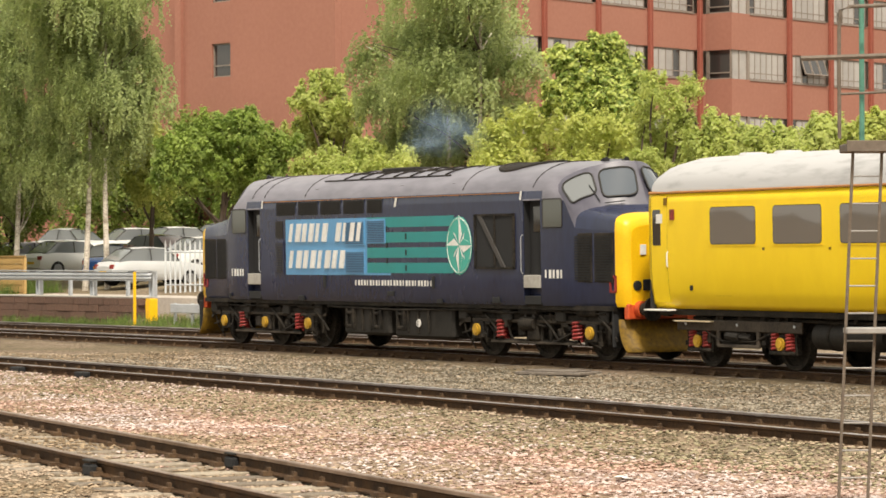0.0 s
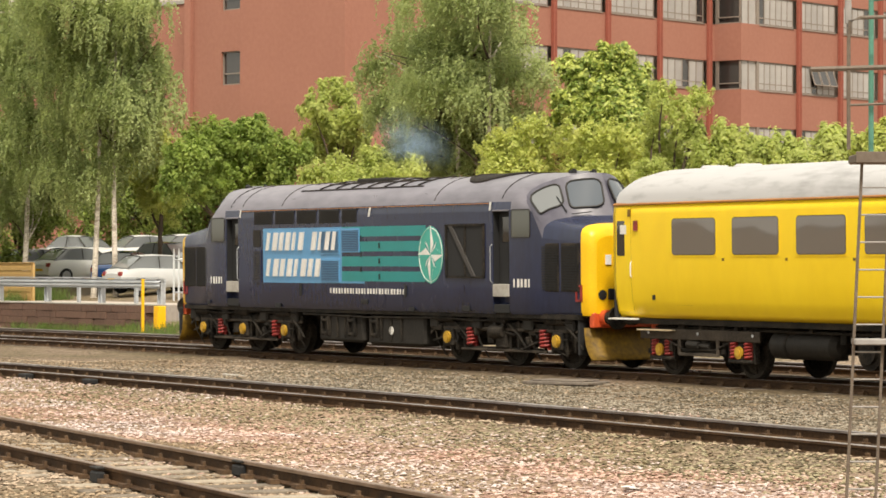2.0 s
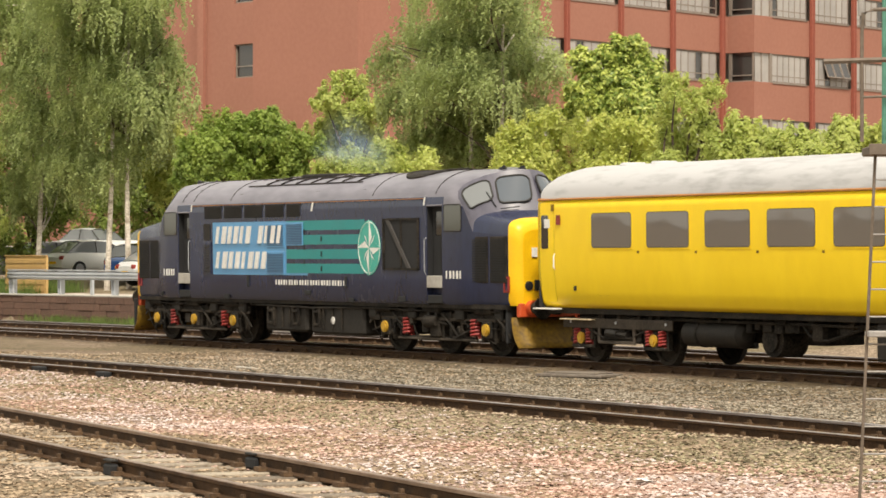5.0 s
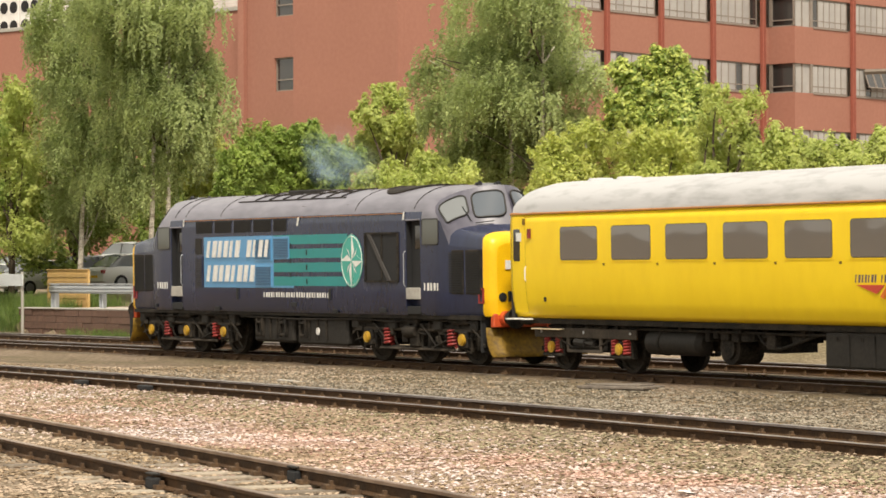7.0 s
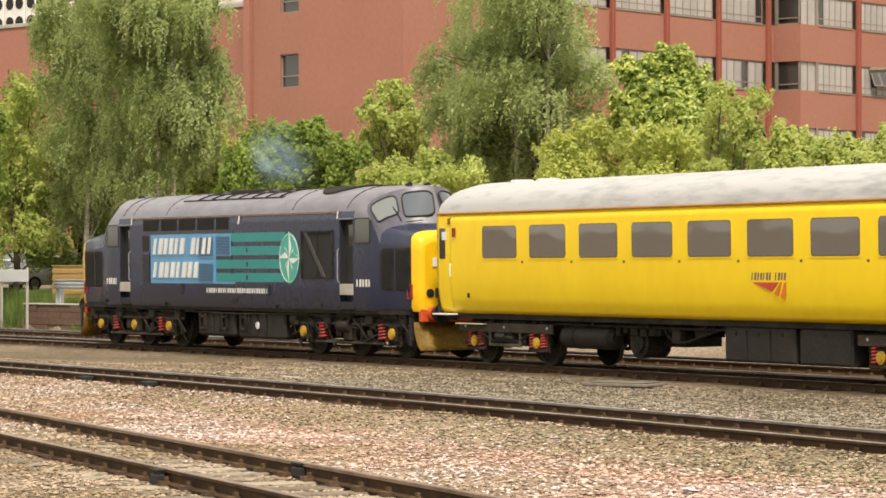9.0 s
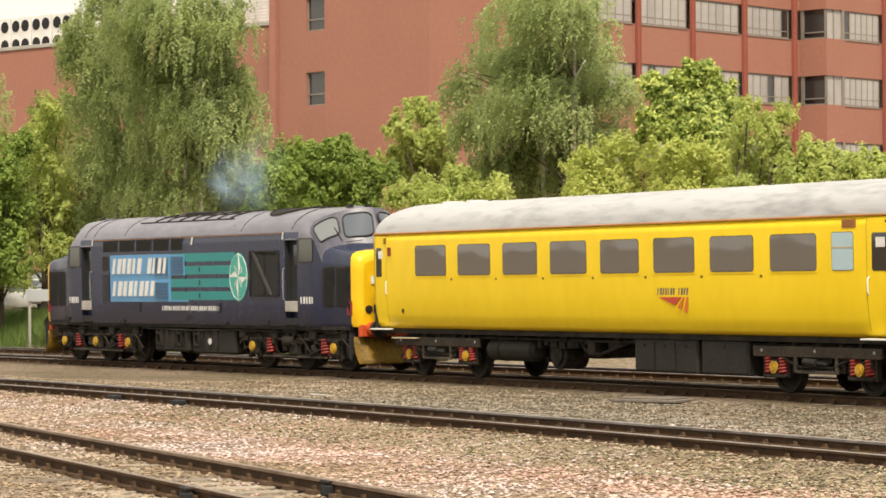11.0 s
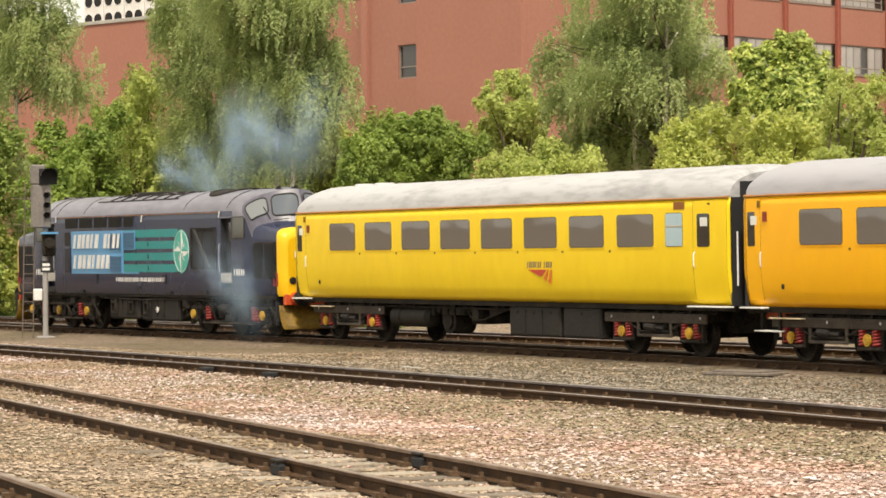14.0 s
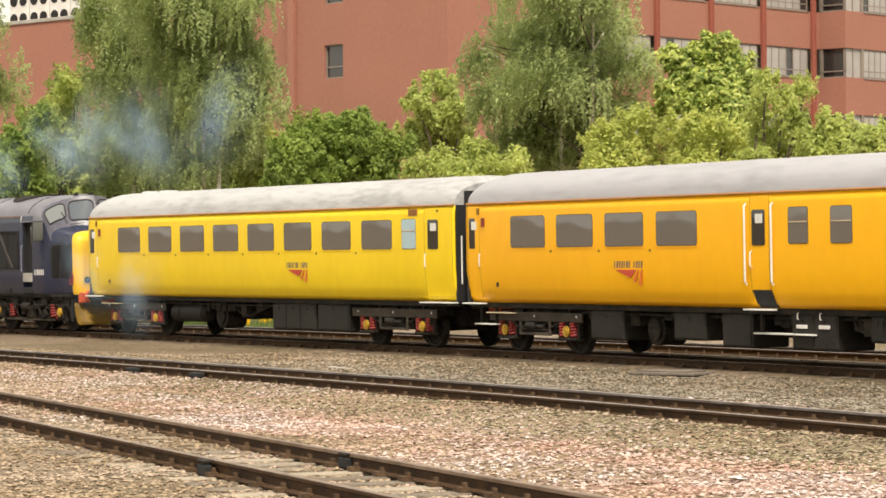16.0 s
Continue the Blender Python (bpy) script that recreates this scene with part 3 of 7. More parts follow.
def spread(lobes, rng):
    """Middle and half axes of each lobe, standing at uneven depths."""
    out = []
    for a, z, ra, rz in lobes:
        mid = ACROSS * a + DEEP * rng.uniform(-0.8, 0.8) * (0.4 + ra) + Vector((0, 0, z))
        out.append((mid, ra, ra * rng.uniform(0.85, 1.15), rz))
    return out


def in_lobe(lobe, d):
    mid, ra, rd, rz = lobe
    return mid + ACROSS * (d.x * ra) + DEEP * (d.y * rd) + Vector((0, 0, d.z * rz))


def aimless(rng):
    return Vector((rng.gauss(0, 1), rng.gauss(0, 1), rng.gauss(0, 1))).normalized()


def broadleaf(label, x, y, lobes, leaf, count, seed, size=0.075, name="tree", clump=0.36):
    """A branching trunk under a crown of leafy clumps set over uneven lobes; heights over the rails."""
    rng = random.Random(seed)
    nr = np.random.default_rng(seed)
    z0 = height(x, y)
    tree = empty(name, label, name, Matrix.Translation((x, y, z0)))
    lobes = spread([(a, z - z0 - 0.75 * clump, p * 0.94, q * 0.94) for a, z, p, q in lobes], rng)
    top = max(m.z + r for m, _, _, r in lobes)
    g = Geo()
    bough(g, (0, 0, -0.15), (0, 0, top * 0.6), 0.05 + top * 0.013, 0.05, rng, 0.04, 8)
    for lobe in lobes:
        bough(g, (0, 0, max(0.25, min(top * 0.55, lobe[0].z * 0.5))), lobe[0], 0.06, 0.02, rng, 0.12, 5)
    spots = []
    for lobe in lobes:
        n = max(12, int(2.6 * (lobe[1] * lobe[3] + lobe[1] * lobe[2]) / clump ** 2))
        for i in range(n):
            d = aimless(rng)
            if d.z < -0.45 and rng.random() < 0.6:
                d.z = -d.z
            spots.append((in_lobe(lobe, d * rng.uniform(0.55, 0.95)), d, clump * rng.uniform(0.6, 1.3), 1))
        for i in range(max(3, n // 6)):
            d = aimless(rng)
            spots.append((in_lobe(lobe, d * rng.uniform(0, 0.5)), d, clump * 1.6, 0.6))
    weight = sum(s[2] ** 2 * s[3] for s in spots)
    pts, nrm = [], []
    for ctr, out, r, w in spots:
        # a feathery spray that reaches outwards and up
        k = max(5, int(count * r * r * w / weight))
        axis = (out * 0.75 + Vector((0, 0, 0.75)) + aimless(rng) * 0.45).normalized()
        t = nr.uniform(0, 1, (k, 1)) ** 0.8
        side = nr.normal(size=(k, 3)) * 0.42
        pts.append(np.array(ctr) + np.array(axis) * (t - 0.25) * r * 1.9 + side * r * (1.05 - 0.75 * t))
        nrm.append(side * 1.1 + np.array(out) * 0.55 + nr.normal(size=(k, 3)) * 0.38 + np.array((0, 0, 0.5)))
    part("trunk", g, M["bark"], tree)
    o = new("crown", leaf_mesh("crown", np.concatenate(pts), np.concatenate(nrm), size, leaf))
    o.parent = tree
    return tree


def birch(label, x, y, lobes, count, seed, trunks=((0, 0),), leaf="leaf_birch"):
    """White trunks and a crown of hanging strands that trail from uneven lobes."""
    rng = random.Random(seed)
    z0 = height(x, y)
    tree = empty("birch_tree", label, "tree", Matrix.Translation((x, y, z0)))
    lobes = spread([(a, z - z0, p, q) for a, z, p, q in lobes], rng)
    top = max(m.z + r for m, _, _, r in lobes)
    pts, nrm = [], []
    stems = []
    for tx, ty in trunks:
        g = Geo()
        stem = bough(g, (tx, ty, -0.15), (tx * 0.6 + rng.uniform(-0.4, 0.4), ty, top * 0.93), 0.125, 0.03, rng, 0.03, 8)
        stems.append(stem)
        part("trunk", g, M["bark_birch"], tree, "white birch trunk with dark scars")
    for lobe in lobes:
        for i in range(3):
            stem = rng.choice(stems)
            end = in_lobe(lobe, aimless(rng) * 0.6 + Vector((0, 0, 0.25)))
            s = min(stem, key=lambda p: abs(p.z - (end.z - 0.35 * (end - Vector((p.x, p.y, end.z))).length - 0.4)))
            twigs = Geo()
            bough(twigs, s, end, 0.05, 0.012, rng, 0.12, 5)
            part("limb", twigs, M["bark_birch" if i == 0 else "bark"], tree)
    weight = sum(l[1] * l[3] for l in lobes)
    for lobe in lobes:
        total, quota = 0, count * lobe[1] * lobe[3] / weight
        while total < quota:
            d = aimless(rng)
            d.z = abs(d.z) * 1.2 - 0.5
            d.normalize()
            p = in_lobe(lobe, d * rng.uniform(0.3, 1.12))
            p.z += 0.25
            long = rng.uniform(0.45, 1.3) * min(1.3, 0.5 + lobe[3] * 0.5)
            tint = d * 0.8
            for j in range(rng.randint(5, 9)):
                q0 = p + Vector((rng.gauss(0, 0.17), rng.gauss(0, 0.17), rng.gauss(0, 0.16)))
                L = long * rng.uniform(0.6, 1.25)
                sway = Vector((rng.uniform(-0.13, 0.13), rng.uniform(-0.13, 0.13), 0))
                k = max(4, int(L / 0.055))
                for i in range(k):
                    q = i / k
                    jit = 0.06 * (1 - 0.5 * q)
                    pts.append((q0.x + sway.x * q * L + d.x * 0.2 * q + rng.gauss(0, jit), q0.y + sway.y * q * L + d.y * 0.2 * q + rng.gauss(0, jit), q0.z - q * L + 0.25 * math.sin(q * 3)))
                    nrm.append((tint.x + rng.gauss(0, 0.38), tint.y + rng.gauss(0, 0.38), tint.z * 0.5 + rng.gauss(0.5, 0.35)))
                total += k
    o = new("crown", leaf_mesh("crown", pts, nrm, 0.064, M[leaf]))
    o.parent = tree
    return tree


birch("tall weeping birch with white trunks behind the barrier", -105.3, 3.8, ((-0.17, 8.29, 1.54, 2.42), (-1.71, 9.83, 1.32, 2.64), (-0.17, 11.15, 1.54, 1.76), (-1.82, 12.14, 1.65, 2.09), (0.49, 12.25, 1.54, 1.87), (-0.83, 10.05, 2.09, 1.65), (1.15, 9.83, 1.1, 1.32), (1.26, 8.07, 1.28, 1.32), (-1.16, 7.74, 1.87, 1.54), (0.49, 6.64, 1.32, 1.32), (-1.49, 5.43, 1.65, 1.32)), 108000, 3, ((0, 0), (-0.5, -0.75)))
birch("leaning birch in the belt beside the car park", -110.5, 1.6, ((0.45, 10.34, 1.6, 2.51), (-1.25, 11.48, 0.8, 1.82), (1.25, 6.23, 1.37, 1.82), (-0.57, 12.39, 1.37, 1.82), (0.45, 13.98, 1.37, 1.6), (-0.34, 9.65, 1.25, 1.48), (0.68, 7.94, 1.6, 1.6), (-0.68, 7.15, 1.03, 1.37), (0.45, 5.32, 1.71, 1.37), (-0.57, 4.41, 1.25, 1.03)), 76000, 4, ((0, 0),))
birch("birch at the far end of the tree belt", -114.2, -4.9, round_lobes(18.5, 3.2, 2.6, random.Random(18)), 62000, 8, ((0, 0),))
birch("broad weeping birch in front of the brick office", -90.7, 11.85, ((-0.17, 9.11, 1.6, 2.2), (-0.37, 6.92, 1.4, 1.8), (-0.07, 12.7, 1.5, 1.4), (-0.07, 11.11, 2.16, 1.4), (-1.27, 9.81, 1.5, 1.2), (1.13, 10.01, 1.5, 1.2), (-2.93, 9.01, 0.6, 0.8), (2.13, 8.61, 1.1, 1.0), (-0.67, 8.11, 1.9, 1.4), (-2.57, 7.51, 0.76, 1.1), (1.13, 7.22, 1.7, 1.3), (-1.37, 6.02, 1.5, 1.1), (0.03, 5.42, 1.4, 0.9)), 112000, 5, ((0, 0), (0.5, 0.8)))
broadleaf("dense round dark green tree behind the train", -97.9, 5.9, ((-1.53, 5.87, 1.04, 1.21), (-0.39, 6.46, 1.08, 1.08), (0.8, 6.81, 0.94, 0.87), (2.01, 5.98, 0.94, 1.0), (0.65, 5.46, 1.46, 1.08), (-1.95, 5.25, 0.83, 0.83)), M["leaf_round"], 46000, 21, 0.07)
for sx, sy, st, sr, sd in ((-127.5, 9.5, 10.5, 3.2, 51), (-123.5, 14.2, 9.0, 2.8, 52), (-129.5, 4.0, 11.0, 3.2, 53), (-119.4, 14.6, 8.0, 2.4, 54), (-128.0, 12.6, 8.0, 3.0, 55), (-125.0, 16.5, 8.0, 3.0, 56)):
    broadleaf("dark green tree behind the parked cars", sx, sy, round_lobes(st, sr, 1.8, random.Random(sd)), M["leaf_dark"], 15000, sd, 0.095, clump=0.5)
broadleaf("slender light green tree before a brick wall", -103.7, 12.3, ((0.1, 9.03, 0.74, 0.72), (-0.85, 8.35, 0.54, 0.58), (0.95, 7.91, 0.81, 0.76), (-0.06, 7.62, 1.07, 0.81), (-0.96, 6.79, 0.9, 0.81), (0.72, 6.79, 1.12, 0.81)), M["leaf_pale"], 26000, 22, 0.075, clump=0.3)
broadleaf("bright green maple in front of the offices", -79.8, 11.75, ((0.21, 8.8, 0.68, 0.5), (0.96, 8.13, 0.75, 0.61), (-0.51, 7.86, 0.72, 0.61), (0.3, 7.59, 1.08, 0.75), (-1.14, 7.15, 0.61, 0.61), (1.28, 7.24, 0.65, 0.72), (0.21, 6.7, 1.35, 0.72), (-0.87, 8.4, 0.29, 0.25)), M["leaf_maple"], 40000, 23, 0.085, clump=0.34)
broadleaf("small upright yellow-green tree", -73.7, 10.9, ((0.12, 4.88, 1.01, 0.57), (-0.72, 4.8, 0.84, 0.54), (-0.35, 7.18, 0.37, 0.54), (0.12, 6.56, 0.57, 0.67), (0.79, 7.11, 0.34, 0.37), (-0.52, 6.22, 0.4, 0.6), (0.45, 5.8, 0.7, 0.75), (-0.25, 5.55, 0.8, 0.67)), M["leaf_pale"], 26000, 24, 0.05, clump=0.22)
broadleaf("sprawling light green lineside shrub", -82.5, 10.7, ((-0.91, 4.88, 1.47, 0.66), (0.56, 4.97, 1.29, 0.66), (-1.18, 5.94, 0.88, 0.59), (0.01, 6.38, 0.96, 0.62), (-0.72, 5.43, 1.1, 0.59), (0.84, 5.94, 0.92, 0.66)), M["leaf_lime"], 14500, 31, 0.07, "shrub", 0.3)
broadleaf("sprawling light green lineside shrub", -77.2, 10.6, ((-0.69, 4.76, 1.22, 0.63), (0.7, 4.86, 1.04, 0.63), (-0.86, 6.03, 0.87, 0.59), (0.27, 5.91, 0.9, 0.63), (0.79, 5.51, 0.78, 0.59), (-0.43, 5.42, 1.04, 0.56)), M["leaf_lime"], 14500, 32, 0.07, "shrub", 0.3)
broadleaf("sprawling light green lineside shrub", -71.2, 11.5, ((-0.49, 4.81, 0.98, 0.52), (0.49, 4.89, 0.82, 0.52), (-0.25, 5.88, 0.49, 0.39), (0.33, 5.52, 0.75, 0.46), (-0.65, 5.39, 0.59, 0.49), (-0.08, 5.14, 0.98, 0.43)), M["leaf_pale"], 14500, 33, 0.07, "shrub", 0.3)
broadleaf("sprawling light green lineside shrub", -67.6, 11.2, ((-0.47, 4.78, 0.71, 0.44), (0.47, 4.78, 0.71, 0.44), (-0.16, 5.43, 0.53, 0.38), (0.47, 5.28, 0.63, 0.41), (-0.63, 5.17, 0.56, 0.41), (0.08, 4.93, 0.78, 0.38)), M["leaf_pale"], 14500, 34, 0.07, "shrub", 0.3)
broadleaf("sprawling light green lineside shrub", -64.6, 10.6, ((0.06, 5.4, 0.54, 0.36), (0.59, 5.25, 0.54, 0.39), (-0.24, 5.05, 0.6, 0.39)), M["leaf_pale"], 14500, 35, 0.07, "shrub", 0.3)
broadleaf("sprawling light green lineside shrub", -89.6, 8.6, ((-0.99, 4.85, 1.37, 0.59), (-1.77, 5.4, 0.78, 0.66), (-0.6, 5.59, 0.88, 0.7), (0.57, 5.24, 0.88, 0.66), (-2.55, 5.15, 0.59, 0.51)), M["leaf_pale"], 14500, 36, 0.07, "shrub", 0.3)
broadleaf("sprawling light green lineside shrub", -60.4, 10.4, ((-0.54, 5.32, 0.51, 0.37), (0.04, 5.39, 0.57, 0.43), (0.61, 5.25, 0.57, 0.43), (-1.04, 5.14, 0.49, 0.34)), M["leaf_lime"], 14500, 37, 0.07, "shrub", 0.3)
broadleaf("sprawling light green lineside shrub", -108.3, 6.7, ((-0.15, 6.8, 0.77, 0.91), (0.3, 5.89, 1.03, 0.82), (-0.61, 5.66, 0.82, 0.91), (0.03, 4.87, 1.14, 0.91)), M["leaf_lime"], 19000, 38, 0.075, "shrub", 0.34)
for sx, sy, st, sr, sd, ml in ((-109.6, -3.2, 8.4, 2.0, 41, "leaf_round"), (-114.8, -0.1, 10.0, 2.3, 42, "leaf_pale"), (-106.8, -5.6, 7.2, 1.7, 43, "leaf_round"), (-111.2, -7.6, 8.5, 2.4, 44, "leaf_dark"), (-116.5, 3.0, 8.5, 2.6, 45, "leaf_dark")):
    broadleaf("leafy green tree on the lineside bank", sx, sy, round_lobes(st, sr, 1.6, random.Random(sd)), M[ml], 22000, sd, 0.085, clump=0.42)
broadleaf("low leafy shrub on the lineside bank", -111.0, -6.9, ((-0.17, 2.93, 1.01, 1.01), (0.94, 2.25, 0.9, 1.01), (-0.4, 1.58, 1.12, 0.9), (0.72, 1.14, 1.01, 0.78)), M["leaf_lime"], 9000, 61, 0.085, "shrub", 0.36)
broadleaf("low leafy shrub on the lineside bank", -109.6, -8.9, ((-0.02, 2.91, 1.21, 1.1), (0.64, 1.59, 1.21, 0.88), (-0.46, 1.37, 1.1, 0.88)), M["leaf_round"], 9000, 62, 0.085, "shrub", 0.36)
broadleaf("low leafy shrub on the lineside bank", -114.4, -4.5, ((0.23, 2.73, 1.04, 1.04), (-0.23, 1.57, 1.04, 0.93), (0.7, 1.33, 1.04, 0.93)), M["leaf_round"], 9000, 63, 0.085, "shrub", 0.36)


# ---- the brick office ----
CORNER = Vector((-115.7, 17.7, 0))
RIGHT_DIR = Vector((math.sin(radians(-24.2)), math.cos(radians(-24.2)), 0))
LEFT_DIR = Vector((math.sin(radians(-114.2)), math.cos(radians(-114.2)), 0))


def face_frame(origin, along):
    """Local x runs along the wall, local y into the house."""
    x = along.normalized()
    y = Vector((-x.y, x.x, 0))
    if y.dot(Vector((-1, 0.2, 0))) < 0:
        y = -y
    return Matrix(((x.x, y.x, 0, origin.x), (x.y, y.y, 0, origin.y), (x.z, 0, 1, origin.z), (0, 0, 0, 1)))


def build_office():
    office = empty("office_building", "long terracotta-red brick office block with banded windows", "building")
    fr = face_frame(CORNER, RIGHT_DIR)
    H0, H1 = 1.0, 21.5
    sills = [0.9 + 3.4 * i + 0.1 for i in range(0, 6)]  # 1.0 4.4 7.8 11.2 14.6 18.0
    edges = [H0] + [e for s in sills[1:] for e in (s, s + 1.5)] + [H1]
    fwd = fr @ Matrix.Translation((0, -1.65, 0))
    START = 27.85
    for a, b in zip(edges[::2], edges[1::2]):
        # the nearer half of the front, then the half that stands forward, then its return
        for x0, x1, m in ((0.5, START, fr), (START, 64, fwd)):
            o = part("spandrel", Geo().box(x0, x1, 0, 0.35, a, b), M["red_brick"], office, "red brick band between window rows")
            o.matrix_local = m
        o = part("return_wall", Geo().box(START - 0.02, START + 0.3, -1.648, 0.0, a, b), M["red_brick"], office)
        o.matrix_local = fr
    o = part("corner_wall", Geo().box(0.402, 5.9, -0.004, 0.36, H0, H1), M["red_brick"], office, "blank red brick corner")
    o.matrix_local = fr
    o = part("inner_wall", Geo().box(0.3, 64, 8, 8.3, H0, H1).box(0, 64, 0.4, 8, H1 - 0.3, H1), M["concrete"], office)
    o.matrix_local = fr
    gc = Geo()
    gc.box(-0.125, 0.125, -0.24, -0.003, H0, H1, 0.03).box(-0.04, 0.04, -0.29, -0.24, H0, H1, 0.01)
    bays = [1.88 + 4.22 * i for i in range(1, 7)]
    right = [32.92 + 3.93 * i for i in range(8)]
    col = None
    for c, m in [(c, fr) for c in bays] + [(c, fwd) for c in right]:
        m = m @ Matrix.Translation((c, 0, 0))
        if col is None:
            col = part("column", gc, M["red_column"], office, "dark red brick pier")
            col.matrix_local = m
        else:
            again(col, m)
    def window_meshes(L):
        fw = Geo()
        for i in range(7):
            x = i * L / 6
            fw.box(x - 0.03, x + 0.03, 0.06, 0.14, 0, 1.5)
        fw.box(0, L, 0.06, 0.14, 0, 0.07).box(0, L, 0.06, 0.14, 1.43, 1.5).box(0, L, 0.06, 0.14, 0.34, 0.39).box(-0.02, L + 0.02, -0.04, 0.06, -0.05, -0.003)
        return fw.mesh("window_frame", [M["win_frame"]], 0), Geo().box(0, L, 0.09, 0.10, 0.05, 1.45).mesh("pane", [M["bld_glass"]], 0), Geo().box(0.04, L / 6 - 0.04, 0.07, 0.085, 0.08, 1.42).mesh("blind", [M["blind"]], 0)
    rng = random.Random(2)
    spots = [(c + 0.31, fr, 3.6) for c in bays[:-1]] + [(START + 1.62, fwd, 3.12)] + [(c + 0.31, fwd, 3.31) for c in right[:-1]]
    made = {}
    for s in sills[2:]:
        for c, m, L in spots:
            if L not in made:
                made[L] = window_meshes(L)
            m = m @ Matrix.Translation((c, 0, s))
            w = new("window", made[L][0])
            w.parent, w.matrix_local = office, m
            p = new("pane", made[L][1])
            p.parent = w
            for i in range(6):
                if rng.random() < 0.86:
                    b = new("blind", made[L][2])
                    b.parent, b.location = w, (i * L / 6, 0, 0)
        # the pale end light and the dark side light of the forward part
        w = part("window", Geo().box(START + 0.05, START + 0.12, 0.05, 0.15, s, s + 1.5).box(START + 1.4, START + 1.6, 0.0, 0.3, s, s + 1.5).box(START + 0.7, START + 0.76, 0.05, 0.15, s, s + 1.5), M["win_frame"], office)
        w.matrix_local = fwd
        p = part("pane", Geo().box(START + 0.1, START + 1.4, 0.1, 0.11, s, s + 1.5), M["blind"], w)
        w = part("side_window", Geo().box(START + 0.02, START + 0.12, -1.6, -1.5, s, s + 1.5).box(START + 0.02, START + 0.12, -0.2, -0.02, s, s + 1.5).box(START + 0.02, START + 0.1, -1.6, -0.02, s + 0.3, s + 0.36).box(START + 0.02, START + 0.1, -1.6, -0.02, s, s + 0.06), M["win_frame"], office)
        w.matrix_local = fr
        part("pane", Geo().box(START + 0.1, START + 0.12, -1.55, -0.05, s, s + 1.5), M["bld_glass"], w)
    # three lights standing open
    for k in range(3):
        w = part("open_window", Geo().box(0, 0.64, -0.03, 0.0, -0.95, 0, 0.008), M["bld_glass"], office, "top-hung office window pushed open")
        w.matrix_local = fwd @ Matrix.Translation((right[0] + 1.2 + 0.74 * k, 0.02, sills[3] + 1.4)) @ Matrix.Rotation(radians(-20), 4, "X")
        part("frame", Geo().box(-0.02, 0.03, -0.045, 0.012, -0.97, 0.01).box(0.61, 0.66, -0.045, 0.012, -0.97, 0.01).box(0.03, 0.61, -0.045, 0.012, -0.98, -0.93), M["win_frame"], w)
    # blank stair tower to the other side of the corner
    fl = face_frame(CORNER, LEFT_DIR)
    g = Geo()
    g.box(0, 6.6, 0, 0.4, H0, H1)
    o = part("wall", g, M["red_brick"], office)
    o.matrix_local = fl
    turn = face_frame(CORNER + LEFT_DIR * 6.6, Vector((math.sin(radians(-109)), math.cos(radians(-109)), 0)))
    g = Geo()
    zs = [H0, 3.5, 5.0, 6.95, 8.45, 10.4, 11.95, 13.85, 15.4, 17.3, 18.8, H1]
    for a, b in zip(zs[::2], zs[1::2]):
        o = part("wall", Geo().box(0, 1.35, 0, 0.4, a, b), M["red_brick"], office)
        o.matrix_local = turn
    o = part("wall", Geo().box(1.35, 3.4, 0, 0.4, H0, H1), M["red_brick"], office)
    o.matrix_local = turn
    for a, b in zip(zs[1::2], zs[2::2]):
        w = part("window", Geo().box(0.05, 1.35, 0.16, 0.2, a, b), M["bld_glass"], office, "dark stair window")
        w.matrix_local = turn
        f = part("window_frame", Geo().box(0.05, 0.12, 0.1, 0.22, a, b).box(1.28, 1.35, 0.1, 0.22, a, b).box(0.05, 1.35, 0.1, 0.22, a + 0.5, a + 0.56).box(0.05, 1.35, 0.1, 0.22, b - 0.06, b).box(0.05, 1.35, 0.1, 0.22, a, a + 0.06), M["win_frame"], w)
    # far end of the tower and the flat roof
    g = Geo().box(0, 11, 0, 0.4, H0, H1)
    o = part("wall", g, M["red_brick"], office)
    o.matrix_local = face_frame(CORNER + LEFT_DIR * 9.95, RIGHT_DIR) @ Matrix.Translation((0.1, 0.05, 0))
    # lower wing
    wing = empty("office_wing", "lower red brick wing with a flat roof", "building")
    o0 = Vector((-136.2, 12.6, 0))
    fw_ = face_frame(o0, LEFT_DIR)
    o = part("wall", Geo().box(-9, 34, 0, 9, 1.0, 14.8), M["red_brick"], wing)
    o.matrix_local = fw_
    o = part("coping", Geo().box(-9, 34, -0.08, 0.4, 14.8, 15.0, 0.02), M["concrete"], wing, "pale stone coping")
    o.matrix_local = fw_
    for i in range(3):
        o = part("window", Geo().box(-3.2, -1.8, -0.03, 0.02, 11.2 - 3.4 * i, 13.0 - 3.4 * i), M["bld_glass"], wing)
        o.matrix_local = fw_
    return fw_


WING = build_office()

VEHICLES, WHEELSETS, PUFFS = [], [], []
M["cab_glass"] = glass("cab_side_glass", (0.07, 0.075, 0.065), 0.08)
# the livery panel's blue at about a third of its brightness
M["louvre_blue"] = mat("grimy_blue_louvre", (0.035, 0.10, 0.19), (0.022, 0.06, 0.12), 0.5)
M["brace"] = mat("faded_brace", (0.06, 0.053, 0.05), (0.035, 0.032, 0.03), 0.7)


